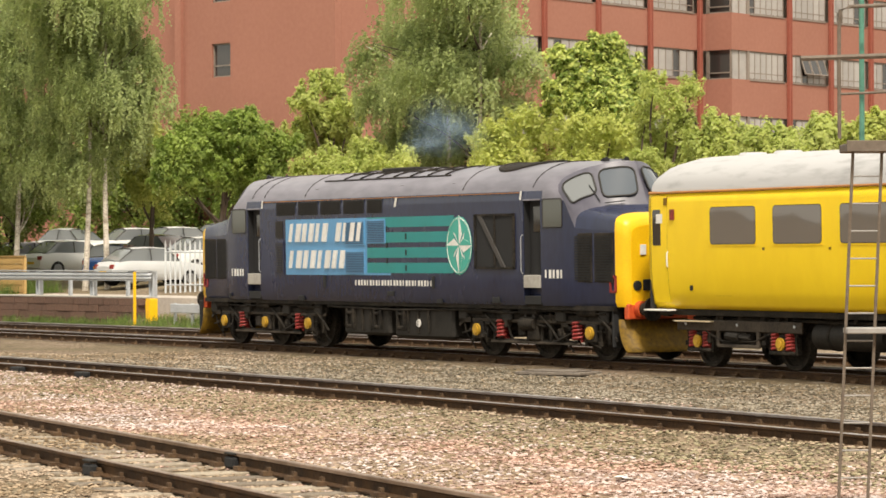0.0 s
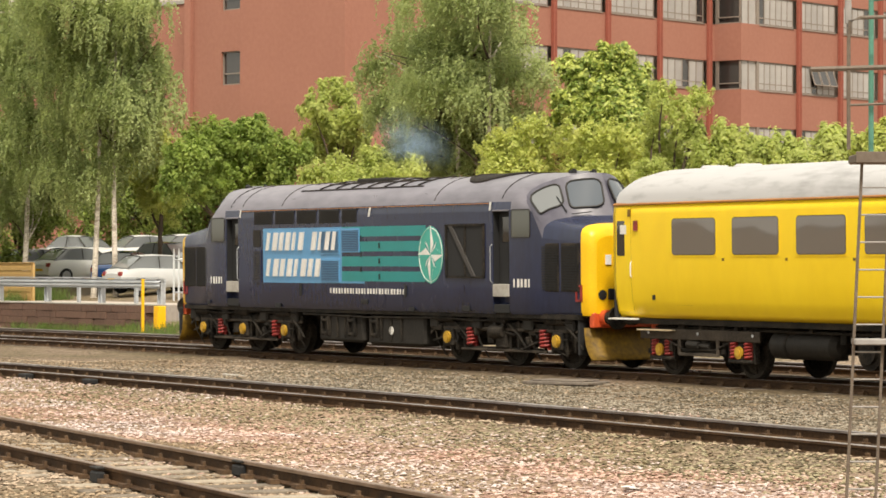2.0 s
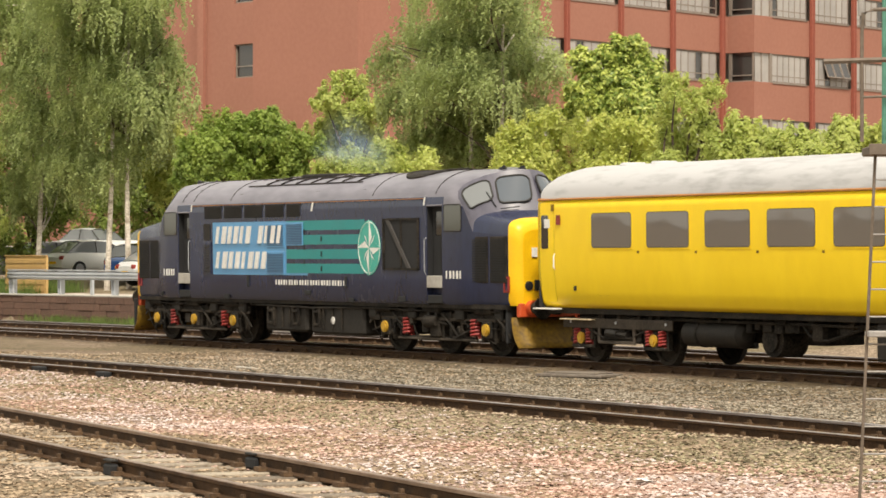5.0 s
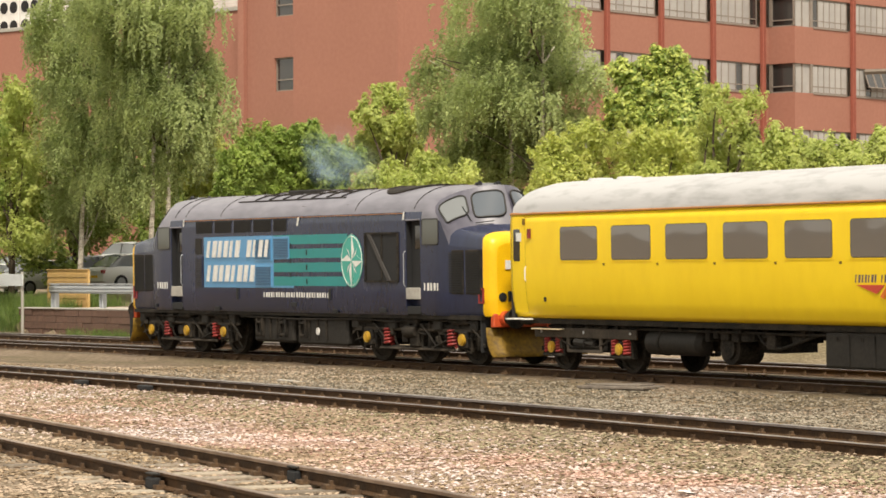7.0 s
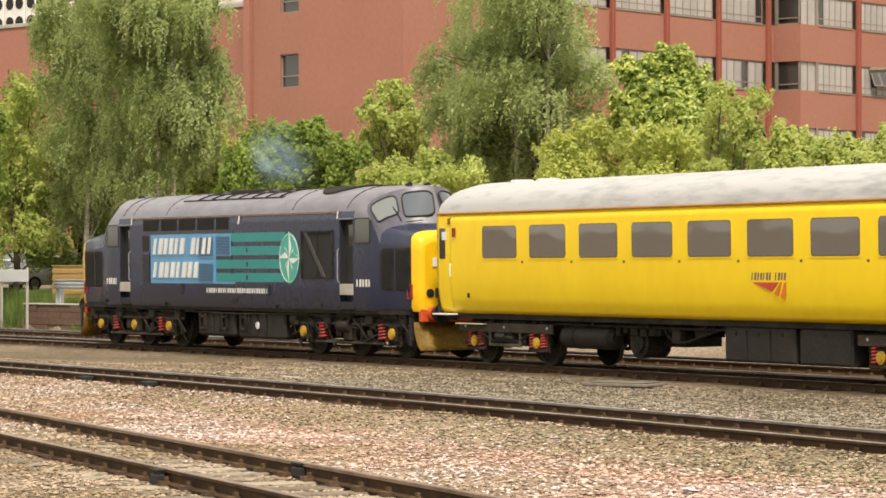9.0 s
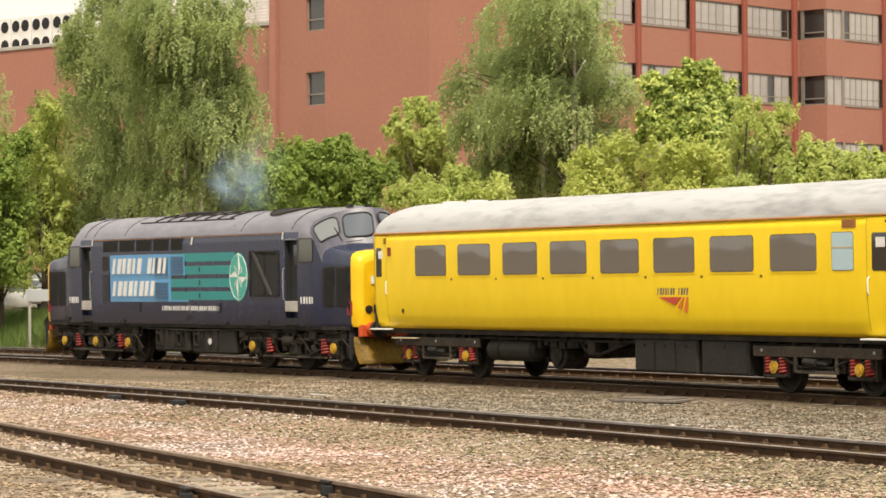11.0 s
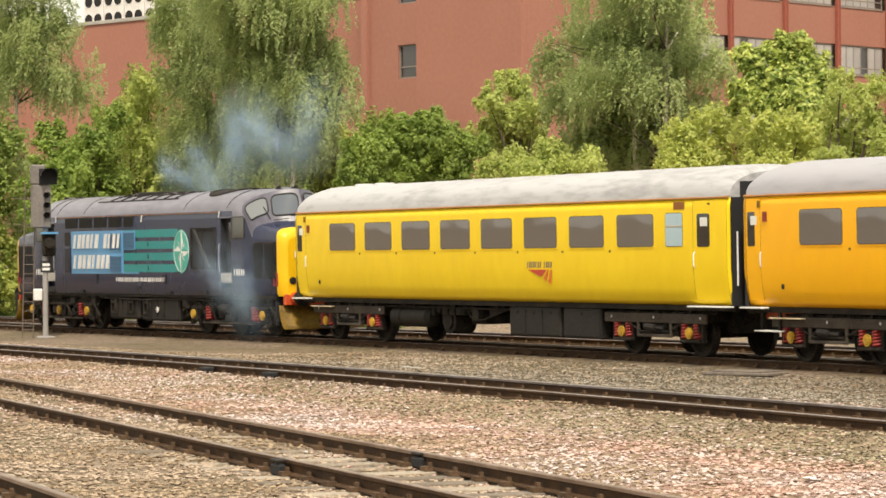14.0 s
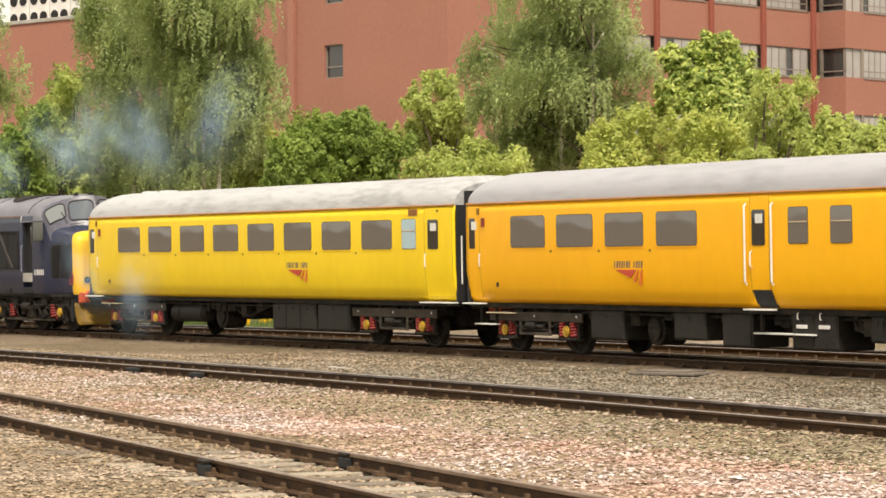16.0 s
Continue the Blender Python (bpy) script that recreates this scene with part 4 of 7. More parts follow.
# ---- locomotive ----
LOCO_RINGS = [  # distance from the coupling face, half width, shoulder, crown, squareness
    (0.45, 1.06, 2.36, 2.71, 0.42), (0.49, 1.15, 2.46, 2.82, 0.42), (0.57, 1.215, 2.53, 2.90, 0.42), (0.74, 1.245, 2.58, 2.96, 0.43), (1.12, 1.265, 2.61, 3.01, 0.45),
    (2.02, 1.30, 2.67, 3.12, 0.52), (2.1, 1.345, 3.22, 4.0, 0.9), (2.6, 1.35, 3.24, 4.03, 0.9), (3.1, 1.35, 3.25, 4.04, 0.9),
    (3.16, 1.35, 3.25, 4.04, 0.9), (3.17, 1.35, 3.25, 4.04, 0.9), (3.77, 1.35, 3.25, 4.05, 0.9), (3.78, 1.35, 3.25, 4.05, 0.9), (6.0, 1.35, 3.25, 4.05, 0.9), (9.375, 1.35, 3.25, 4.05, 0.9)]
ARC = 16


FRONT_RINGS = (LOCO_RINGS[5], LOCO_RINGS[6])


def lean(d, z, y=0.0):
    """The cab front bows forward in the middle and leans back towards the roof."""
    bow = 0.7 * (1 - min(1, abs(y) / 1.33) ** 2) * smooth(2.5, 2.9, z)
    if 2.0 < d < 2.05:
        return -bow
    if 2.05 < d < 3.1:
        return (0.34 * max(0, (z - 2.9) / 1.1) + 0.5 * smooth(2.95, 3.75, z) * min(1, abs(y) / 1.2) - bow) * min(1, (3.1 - d) / 1.0)
    return 0.0


def loco_ring(i_or_d, side=1):
    if isinstance(i_or_d, tuple):
        d, w, zs, zt, e = i_or_d
    else:
        d = i_or_d
        k = max(i for i in range(len(LOCO_RINGS) - 1) if LOCO_RINGS[i][0] <= d)
        a, b = LOCO_RINGS[k], LOCO_RINGS[k + 1]
        s = (d - a[0]) / (b[0] - a[0])
        d, w, zs, zt, e = (p + (q - p) * s for p, q in zip(a, b))
    wl = w - 0.16 if 3.165 < d < 3.775 else w
    pts = [(-wl * 0.965, 1.1), (-wl, 1.2), (-wl, 1.7), (-wl, zs - 0.01)]
    for i in range(ARC + 1):
        a = math.pi * i / ARC
        c = math.cos(a)
        pts.append((-w * math.copysign(abs(c) ** e, c), zs + (zt - zs) * math.sin(a) ** e))
    pts += [(wl, zs - 0.01), (wl, 1.7), (wl, 1.2), (wl * 0.965, 1.1)]
    return [(side * (9.375 - d - lean(d, z, y)), y, z) for y, z in pts]


def loco_skin(v, a, out=0.0):
    """A point of the cab front: v from the nose up to the roof's edge, a in degrees over the roof."""
    c, si = math.cos(radians(a)), math.sin(radians(a))
    pts = []
    for d, w, zs, zt, e in FRONT_RINGS:
        z = zs + (zt - zs) * si ** e
        y = -w * math.copysign(abs(c) ** e, c)
        pts.append(Vector((9.375 - d - lean(d, z, y), y, z)))
    return pts[0].lerp(pts[1], v) + Vector((out, 0, out * 0.4))


def slats(g, x0, x1, z0, z1, y, n, t=0.02, mi=0):
    """n sloping louvre blades standing out from a panel at y."""
    for i in range(n):
        z = z0 + (z1 - z0) * (i + 0.5) / n
        h = (z1 - z0) / n * 0.36
        g.box(x0, x1, y - t, y, z - h, z + h * 0.4, 0, mi)
    return g


def coil(g, x, y, z0, z1, r, wire, turns, mi=0):
    k = turns * 8
    g.tube([(x + r * math.cos(i * math.pi / 4), y + r * math.sin(i * math.pi / 4), z0 + (z1 - z0) * i / k) for i in range(k + 1)], wire, 5, mi)
    return g


def wheel_set(parent, x, r, material):
    """Two flanged wheels on an axle, turning about local y."""
    g = Geo()
    for s in (-1, 1):
        prof = [(0.06, 0.80), (0.16, 0.80), (0.17, 0.77), (r * 0.78, 0.76), (r * 0.82, 0.805), (r * 0.985, 0.81), (r, 0.80), (r * 1.004, 0.70), (r + 0.028, 0.695), (r + 0.028, 0.67), (r * 0.8, 0.675), (r * 0.76, 0.72), (0.16, 0.70), (0.06, 0.66)]
        rings = []
        for i in range(25):
            a = 2 * math.pi * i / 24
            rings.append([(q * math.cos(a), s * y, q * math.sin(a)) for q, y in prof])
        g.loft(rings)
        g.box(-0.03, 0.03, s * 0.74 - 0.05, s * 0.74 + 0.05, 0.16, r * 0.8, 0.01)
    g.tube([(0, -0.8, 0), (0, 0.8, 0)], 0.08, 10)
    o = part("wheelset", g, material, parent, "grimy steel wheelset")
    o.location = (x, 0, r)
    WHEELSETS.append((o, (x, 0, r), r))


def decal(name, outline, y, material, parent, label="", t=0.004):
    return part(name, Geo().plate(outline, y - t, y + 0.002), material, parent, label, 0)


def glyph_bars(name, x0, x1, z0, z1, gaps, y, material, parent, slant=0.18, label="", deep=0.002):
    """A word shown as leaning bars of its size."""
    h = z1 - z0
    for a, b in gaps:
        xa, xb = x0 + (x1 - x0) * a, x0 + (x1 - x0) * b
        part(name, Geo().plate([(xa, z0), (xb, z0), (xb + slant * h, z1), (xa + slant * h, z1)], y - 0.004, y + deep), material, parent, label, 0)


def word(n, spaces=()):
    out, k = [], n + 0.0
    for i in range(n):
        if i in spaces:
            continue
        out.append((i / n, (i + (0.36, 0.62, 0.5, 0.58)[i % 4]) / n))
    return out


def build_loco():
    loco = empty("locomotive", "dark blue diesel locomotive with yellow noses and a grey roof", "locomotive")
    VEHICLES.append((loco, -9.375, 5.65))
    Y = -1.35
    X = lambda v: v + 9.375
    # skin: navy sides, grey roof and cab surrounds
    g = Geo()
    for side in (1, -1):
        nose = Geo()
        body = [r for r in LOCO_RINGS if r[0] >= 0.74]
        rings = [loco_ring(r, side) for r in body]
        k0 = len(g.f)
        g.loft(rings)
        n = len(rings[0]) - 1
        for i in range(len(body) - 1):
            d = (body[i][0] + body[i + 1][0]) / 2
            for s in range(n):
                z = sum(rings[j][q][2] for j in (i, i + 1) for q in (s, s + 1)) / 4
                if 2.03 < d < 2.08 and z > 2.85:
                    g.m[k0 + i * n + s] = 2
                elif (d > 2.9 and z > 3.44) or (2.08 < d < 2.9 and z > 3.30):
                    g.m[k0 + i * n + s] = 1
        tip = [r for r in LOCO_RINGS if r[0] <= 0.74]
        rings = [loco_ring(r, side) for r in tip]
        nose.loft(rings)
        nose.face([(p[0], p[1], p[2]) for p in rings[0]])
        part("nose_panel", nose, M["loco_yellow"], loco, "yellow warning panel on the nose", 32)
    part("body", g, [M["navy"], M["loco_roof"], M["cab_grey"]], loco, "dark blue bodyside with a dusty grey roof", 32)
    g = Geo().box(-8.6, 8.6, -1.28, 1.28, 1.02, 1.12)
    part("underframe", g, M["gear"], loco)
    # orange cantrail line
    g = Geo()
    for s in (1, -1):
        g.box(-5.5, 5.5, s * 1.349 - 0.006, s * 1.349 + 0.006, 3.40, 3.415)
    part("cantrail_line", g, M["gutter"], loco, "thin orange line along the cantrail")
    for side in (1, -1):
        # windscreens and curved quarter lights
        for a0, a1, d0, d1 in ((63, 88.5, 0.2, 0.86), (91.5, 117, 0.2, 0.86), (22, 58, 0.31, 0.88), (122, 158, 0.31, 0.88)):
            g = Geo()
            n = 8
            def pt(i, j, out):
                # rounded corners in patch space
                u, v = i / n, j / n
                u2 = 0.5 + (u - 0.5) * (1 - 0.12 * abs(2 * v - 1) ** 8)
                v2 = 0.5 + (v - 0.5) * (1 - 0.12 * abs(2 * u - 1) ** 8)
                p = loco_skin(d0 + (d1 - d0) * v2, a0 + (a1 - a0) * u2, out)
                return Vector((side * p.x, p.y, p.z))
            g.loft([[pt(i, j, 0.02) for i in range(n + 1)] for j in range(n + 1)])
            w = part("windscreen" if 60 < a0 < 120 else "quarter_light", g, M["screen_dark" if 60 < a0 < 120 else "screen"], loco, "rubber-framed cab glass")
            rim = [pt(i, 0, 0.024) for i in range(n + 1)] + [pt(n, j, 0.024) for j in range(1, n + 1)] + [pt(i, n, 0.024) for i in range(n - 1, -1, -1)] + [pt(0, j, 0.024) for j in range(n - 1, -1, -1)]
            part("seal", Geo().tube(rim, 0.022, 5), M["rubber"], w)
        # wipers
        p, q = loco_skin(0.06, 80, 0.07), loco_skin(0.04, 62, 0.07)
        g = Geo().tube([(side * p.x, p.y, p.z), (side * q.x, q.y, q.z)], 0.012, 5)
        p, q = loco_skin(0.12, 58, 0.05), loco_skin(0.55, 52, 0.05)
        g.tube([(side * p.x, p.y, p.z), (side * q.x, q.y, q.z)], 0.012, 5)
        part("wiper", g, M["black"], loco)
        # horns on the cab roof
        for y in (-0.28, 0.22):
            z = 3.96
            g = Geo().tube([(side * 6.9, y, z + 0.07), (side * 6.98, y, z + 0.07), (side * 7.06, y, z + 0.07)], [0.035, 0.045, 0.075], 10)
            g.box(side * 6.95 - 0.04, side * 6.95 + 0.04, y - 0.03, y + 0.03, z - 0.05, z + 0.06)
            part("horn", g, M["black"], loco)
        part("horn_plate", Geo().box(side * 6.96 - 0.05, side * 6.96 + 0.05, -0.2, 0.14, 3.99, 4.06, 0.01), M["steel"], loco, "bright plate between the horns")
        # buffers, beam, coupling
        x = side * 9.375
        bm_ = Geo().box(min(x - side * 0.6, x - side * 0.45), max(x - side * 0.6, x - side * 0.45), -1.15, 1.15, 0.86, 1.16, 0.02)
        part("buffer_beam", bm_, M["orange"], loco, "orange-red buffer beam")
        for y in (-0.87, 0.87):
            b = part("buffer", Geo().tube([(x - side * 0.5, y, 1.06), (x - side * 0.22, y, 1.06)], 0.13, 14).tube([(x - side * 0.22, y, 1.06), (x - side * 0.05, y, 1.06)], 0.085, 12).tube([(x - side * 0.05, y, 1.06), (x, y, 1.06)], 0.23, 18), M["gear"], loco)
            part("buffer_shank", Geo().tube([(x - side * 0.46, y, 1.06), (x - side * 0.3, y, 1.06)], 0.16, 14), M["orange"], b)
        g = Geo().box(min(x, x - side * 0.4), max(x, x - side * 0.4), -0.07, 0.07, 0.95, 1.1, 0.02)
        part("drawhook", g, M["gear"], loco)
        g = Geo()
        rings = []
        for s in (-1.25, -0.8, -0.3, 0.3, 0.8, 1.25):
            lean = 0.28 * (1 - abs(s) / 1.25)
            rings.append([(x - side * (0.62 - lean * q - 0.25 * q * q), s, 0.86 - 0.62 * q - 0.06 * math.sin(q * 3)) for q in (0, 0.25, 0.5, 0.75, 1)])
        g.loft(rings)
        o = part("snowplough", g, M["plough"], loco, "oil-streaked yellow snowplough")
        m = o.modifiers.new("thick", "SOLIDIFY")
        m.thickness = 0.025
        # lights on the nose
        for y in (-0.93, 0.93):
            o = part("marker_light", Geo().tube([(x - side * 0.52, y, 1.52), (x - side * 0.43, y, 1.52)], 0.1, 14), M["black"], loco)
            part("lens", Geo().tube([(x - side * 0.43, y, 1.52), (x - side * 0.42, y, 1.52)], 0.06, 12), M["tank"], o)
            # black block on the uncut nose, its colour standing for a recess's shade
            dark_block = part("lamp_recess", Geo().box(min(x - side * 0.47, x - side * 0.40), max(x - side * 0.47, x - side * 0.40), y * 0.72 - 0.12, y * 0.72 + 0.12, 1.42, 1.64, 0.01), M["black"], loco)
            part("notice", Geo().box(min(x - side * 0.44, x - side * 0.42), max(x - side * 0.44, x - side * 0.42), y * 0.85 - 0.07, y * 0.85 + 0.07, 2.12, 2.32, 0.005), M["white"], loco)
        xr = side * (9.375 - 0.8)
        for z0, z1, a, b in ((1.38, 1.42, -0.1, 0.1), (1.68, 1.72, -0.1, 0.1), (1.38, 1.72, -0.1, -0.06), (1.38, 1.72, 0.06, 0.1)):
            part("jumper_frame", Geo().box(xr + a, xr + b, -1.275, -1.22, z0, z1), M["red"], loco, "red jumper cable frame")
        # side grille of the nose
        xa, xb = sorted((side * (9.375 - 2.08), side * (9.375 - 0.78)))
        for q, (a, b) in enumerate(((xa, (xa + xb) / 2 - 0.03), ((xa + xb) / 2 + 0.03, xb))):
            y = -1.275 if side * (q - 0.5) < 0 else -1.255
            fr = part("nose_grille", Geo().box(a, b, y - 0.022, y + 0.06, 1.58, 2.56, 0.006), M["gear"], loco, "louvred nose grille")
            part("louvres", slats(Geo(), a + 0.04, b - 0.04, 1.62, 2.52, y - 0.022, 17, 0.016), M["black"], fr)
        # cab door, handrails and step
        xa, xb = sorted((side * (9.375 - 3.77), side * (9.375 - 3.17)))
        # door and reveals are black: the recess's shade is put into their colour
        d = part("cab_door", Geo().box(xa + 0.03, xb - 0.03, -1.215, -1.195, 1.72, 3.22, 0.008), M["black"], loco, "cab door blackened for the shade of its recess")
        part("door_window", Geo().box(xa + 0.16, xb - 0.1, -1.222, -1.212, 2.6, 3.12, 0.004), M["pane_dark"], d)
        part("door_frame", Geo().box(xa - 0.02, xb + 0.02, -1.362, -1.19, 3.235, 3.27, 0.006), M["loco_roof"], loco)
        for v in (xa + 0.001, xb - 0.013):
            part("door_reveal", Geo().box(v, v + 0.012, -1.338, -1.196, 1.72, 3.23), M["black"], loco)
        for v in ((xb + 0.035) if side < 0 else (xa - 0.035),):
            part("handrail", Geo().tube([(v, -1.35, 1.75), (v, -1.40, 1.80), (v, -1.40, 2.5), (v, -1.35, 2.55)], 0.009, 6), M["galv"], loco, "thin grey handrail")
        s_ = part("step", Geo().box(xa, xb, -1.37, -1.19, 1.46, 1.72, 0.01), M["concrete"], loco, "pale scuffed door sill")
        part("step", Geo().box(xa, xb, -1.345, -1.19, 1.12, 1.3, 0.01), M["black"], loco)
        # cab side window
        xa, xb = sorted((side * (9.375 - 3.06), side * (9.375 - 2.40)))
        w = decal("cab_window", rrect(xa, xb, 2.7, 3.25, 0.05), -1.352, M["cab_glass"], loco, "cab side window", 0.004)
        part("seal", Geo().tube([(a, -1.354, b) for a, b in rrect(xa - 0.01, xb + 0.01, 2.69, 3.26, 0.05)] + [(xb + 0.01, -1.354, 3.21)], 0.014, 5), M["rubber"], w)
        # white corner tabs
        for v in (3.88,):
            decal("cantrail_mark", [(side * (9.375 - v) - 0.03, 3.26), (side * (9.375 - v) + 0.03, 3.26), (side * (9.375 - v) + 0.07, 3.44), (side * (9.375 - v) + 0.01, 3.44)], -1.352, M["white"], loco)
        # number as bars
        glyph_bars("number_bar", side * (9.375 - 2.67) - 0.34, side * (9.375 - 2.67) + 0.34, 1.66, 1.83, word(5), -1.35 if side > 0 else -1.35, M["white"], loco, 0.0, "white running number")
    # bodyside livery
    decal("livery_panel", [(X(-13.72), 1.70), (X(-9.0), 1.70), (X(-9.0), 2.98), (X(-13.72), 2.98)], Y, M["sky_blue"], loco, "pale blue livery panel")
    for i in range(4):
        z = 2.98 - i * 0.335
        decal("livery_stripe", [(X(-10.0), z - 0.225), (X(-6.45), z - 0.225), (X(-6.4 + 0.03 * i), z), (X(-10.0), z)], Y - 0.004, M["teal"], loco, "teal livery stripe")
    for i in range(3):
        z = 2.755 - i * 0.335
        decal("livery_gap", [(X(-10.0), z - 0.11), (X(-6.45), z - 0.11), (X(-6.45), z), (X(-10.0), z)], Y - 0.004, M["navy"], loco, "dark blue gap between stripes")
    decal("livery_gap", [(X(-9.0), 1.70), (X(-6.6), 1.70), (X(-6.6), 1.752), (X(-9.0), 1.752)], Y - 0.002, M["navy"], loco)
    cx, cz = X(-6.2), 2.34
    decal("emblem_disc", [(cx + 0.5 * math.cos(a * 0.2618), cz + 0.62 * math.sin(a * 0.2618)) for a in range(24)], Y - 0.008, M["mint"], loco, "green compass emblem")
    def point(ro, half, deg, out, material, one=False):
        c, q = math.cos(radians(deg)), math.sin(radians(deg))
        put = lambda r, w: (cx + (r * c - w * q) * 0.8, cz + r * q + w * c)
        tips = [put(0, 0), put(half * 1.5, half), put(ro, 0)] if one else [put(0, 0), put(half * 1.5, half), put(ro, 0), put(half * 1.5, -half)]
        decal("emblem_point", tips, Y - out, material, loco, "point of the compass star")
    for i in range(4):
        point(0.42, 0.09, 45 + 90 * i, 0.010, M["white"])
        point(0.42, 0.09, 45 + 90 * i, 0.012, M["teal"], True)
    for i in range(4):
        point(0.64, 0.15, 90 * i, 0.014, M["white"])
        point(0.64, 0.15, 90 * i, 0.016, M["mint"], True)
    ring = [(cx + 0.47 * math.cos(k * 0.2618), Y - 0.012, cz + 0.58 * math.sin(k * 0.2618)) for k in range(25)]
    part("emblem_ring", Geo().tube(ring, 0.008, 4), M["white"], loco, "thin pale ring round the star")
    glyph_bars("name_bar", X(-13.55), X(-10.15), 2.46, 2.88, word(11, (6,)), Y - 0.032, M["white"], loco, 0.24, "white lettering bars on the blue panel", 0.03)
    glyph_bars("name_bar", X(-13.55), X(-10.9), 1.85, 2.26, word(8), Y - 0.032, M["white"], loco, 0.24, "white lettering bars on the blue panel", 0.03)
    glyph_bars("address_bar", X(-10.55), X(-7.25), 1.47, 1.59, word(26), Y, M["white"], loco, 0.0, "small white lettering bars")
    # bodyside grilles in the livery
    for a, b, z0, z1, mt in ((-10.95, -10.1, 2.36, 2.93, "sky_blue"), (-10.0, -9.2, 2.40, 2.95, "sky_blue"), (-10.95, -10.1, 1.72, 2.26, "sky_blue"), (-14.2, -13.8, 1.70, 2.5, "navy")):
        f = part("bodyside_grille", Geo().box(X(a), X(b), Y - 0.022, Y, z0, z1, 0.005), M[mt], loco, "louvred bodyside grille")
        part("louvres", slats(Geo(), X(a) + 0.04, X(b) - 0.04, z0 + 0.04, z1 - 0.04, Y - 0.022, 12, 0.010), M["louvre_blue" if mt == "sky_blue" else "tank"], f)
    decal("hatch", rrect(X(-14.2), X(-13.85), 2.55, 2.95, 0.04), Y, M["tank"], loco, "grey bodyside hatch", 0.012)
    for xx, zz in ((-9.15, 2.02), (-9.15, 2.36), (-8.35, 2.2), (-8.35, 1.86), (-9.15, 2.72), (-8.35, 2.55)):
        decal("grab_hole", [(X(xx) - 0.03, zz - 0.06), (X(xx) + 0.03, zz - 0.06), (X(xx) + 0.03, zz + 0.06), (X(xx) - 0.03, zz + 0.06)], Y - 0.012, M["black"], loco)
    for xx, zz, w, h in ((-11.9, 1.55, 0.05, 0.14), (-7.25, 1.55, 0.05, 0.13), (-13.0, 1.16, 0.12, 0.06), (-9.0, 1.3, 0.14, 0.05), (-4.8, 1.2, 0.14, 0.06), (-7.0, 1.15, 0.1, 0.05), (-16.5, 1.2, 0.05, 0.05)):
        part("filler_cap", Geo().box(X(xx) - w, X(xx) + w, Y - 0.03, Y + 0.01, zz - h, zz + h, 0.01), M["black"], loco)
    # cantrail vents
    for i in range(5):
        a = X(-14.15) + i * 1.04
        f = part("cantrail_vent", Geo().box(a, a + 0.9 - (0.25 if i == 4 else 0), Y - 0.012, Y + 0.04, 3.08, 3.385, 0.006), M["black"], loco, "dark louvred cantrail vent")
        part("louvres", slats(Geo(), a + 0.03, a + 0.87 - (0.25 if i == 4 else 0), 3.1, 3.37, Y - 0.012, 6, 0.012), M["tank"], f)
    decal("cantrail_mark", [(X(-8.85), 3.2), (X(-8.77), 3.2), (X(-8.7), 3.4), (X(-8.78), 3.4)], Y - 0.004, M["white"], loco)
    # radiator opening with its brace
    f = part("radiator_opening", Geo().box(X(-5.56), X(-4.12), Y - 0.006, Y + 0.02, 1.87, 2.955, 0.006), M["black"], loco, "black radiator opening with diagonal brace")
    part("frame", Geo().box(X(-5.6), X(-5.53), Y - 0.03, Y, 1.84, 2.99).box(X(-4.15), X(-4.08), Y - 0.03, Y, 1.84, 2.99).box(X(-5.6), X(-4.08), Y - 0.03, Y, 2.94, 2.99).box(X(-5.6), X(-4.08), Y - 0.03, Y, 1.84, 1.89).box(X(-4.86), X(-4.80), Y - 0.028, Y, 1.87, 2.955), M["gear"], f)
    part("brace", Geo().plate([(X(-5.45), 2.95), (X(-5.32), 2.95), (X(-4.42), 1.88), (X(-4.55), 1.88)], Y - 0.04, Y - 0.008), M["brace"], f)
    # roof fittings
    for i in range(5):
        xx = -2.6 + 0.62 * i
        part("roof_panel", Geo().loft([[(xx, -1.0, 3.79), (xx, -0.55, 4.00), (xx, 0, 4.085), (xx, 0.55, 4.0)], [(xx + 0.5, -1.0, 3.79), (xx + 0.5, -0.55, 4.00), (xx + 0.5, 0, 4.085), (xx + 0.5, 0.55, 4.0)]]), M["loco_roof"], loco)
    for a, b in ((-3.2, -3.05), (0.55, 0.7), (2.7, 2.78)):
        part("roof_seam", Geo().loft([[(a, -1.2, 3.66), (a, -0.85, 3.9), (a, -0.4, 4.05), (a, 0.3, 4.07)], [(b, -1.2, 3.66), (b, -0.85, 3.9), (b, -0.4, 4.05), (b, 0.3, 4.07)]]), M["gear"], loco)
    def roof_y(y):
        return 3.25 + 0.80 * (1 - (min(1, abs(y) / 1.35)) ** (2 / 0.9)) ** 0.45
    for xa, xb, y in ((-3.1, 2.3, -0.98), (-2.4, -0.4, -0.62), (-0.2, 2.2, -0.62)):
        part("roof_groove", Geo().tube([(xa, y, roof_y(y) + 0.005), (xb, y, roof_y(y) + 0.005)], 0.022, 5), M["gear"], loco, "dark seam along the roof")
    for xa in (-6.05, -5.45, -3.5, 3.25, 5.9):
        part("roof_joint", Geo().tube([(xa, y, roof_y(y) + 0.002) for y in (-1.3, -1.2, -1.05, -0.85, -0.6, -0.3, 0.0, 0.4)], 0.012, 5), M["gear"], loco, "thin joint across the roof")
    for i in range(7):
        xa = -2.3 + 0.72 * i
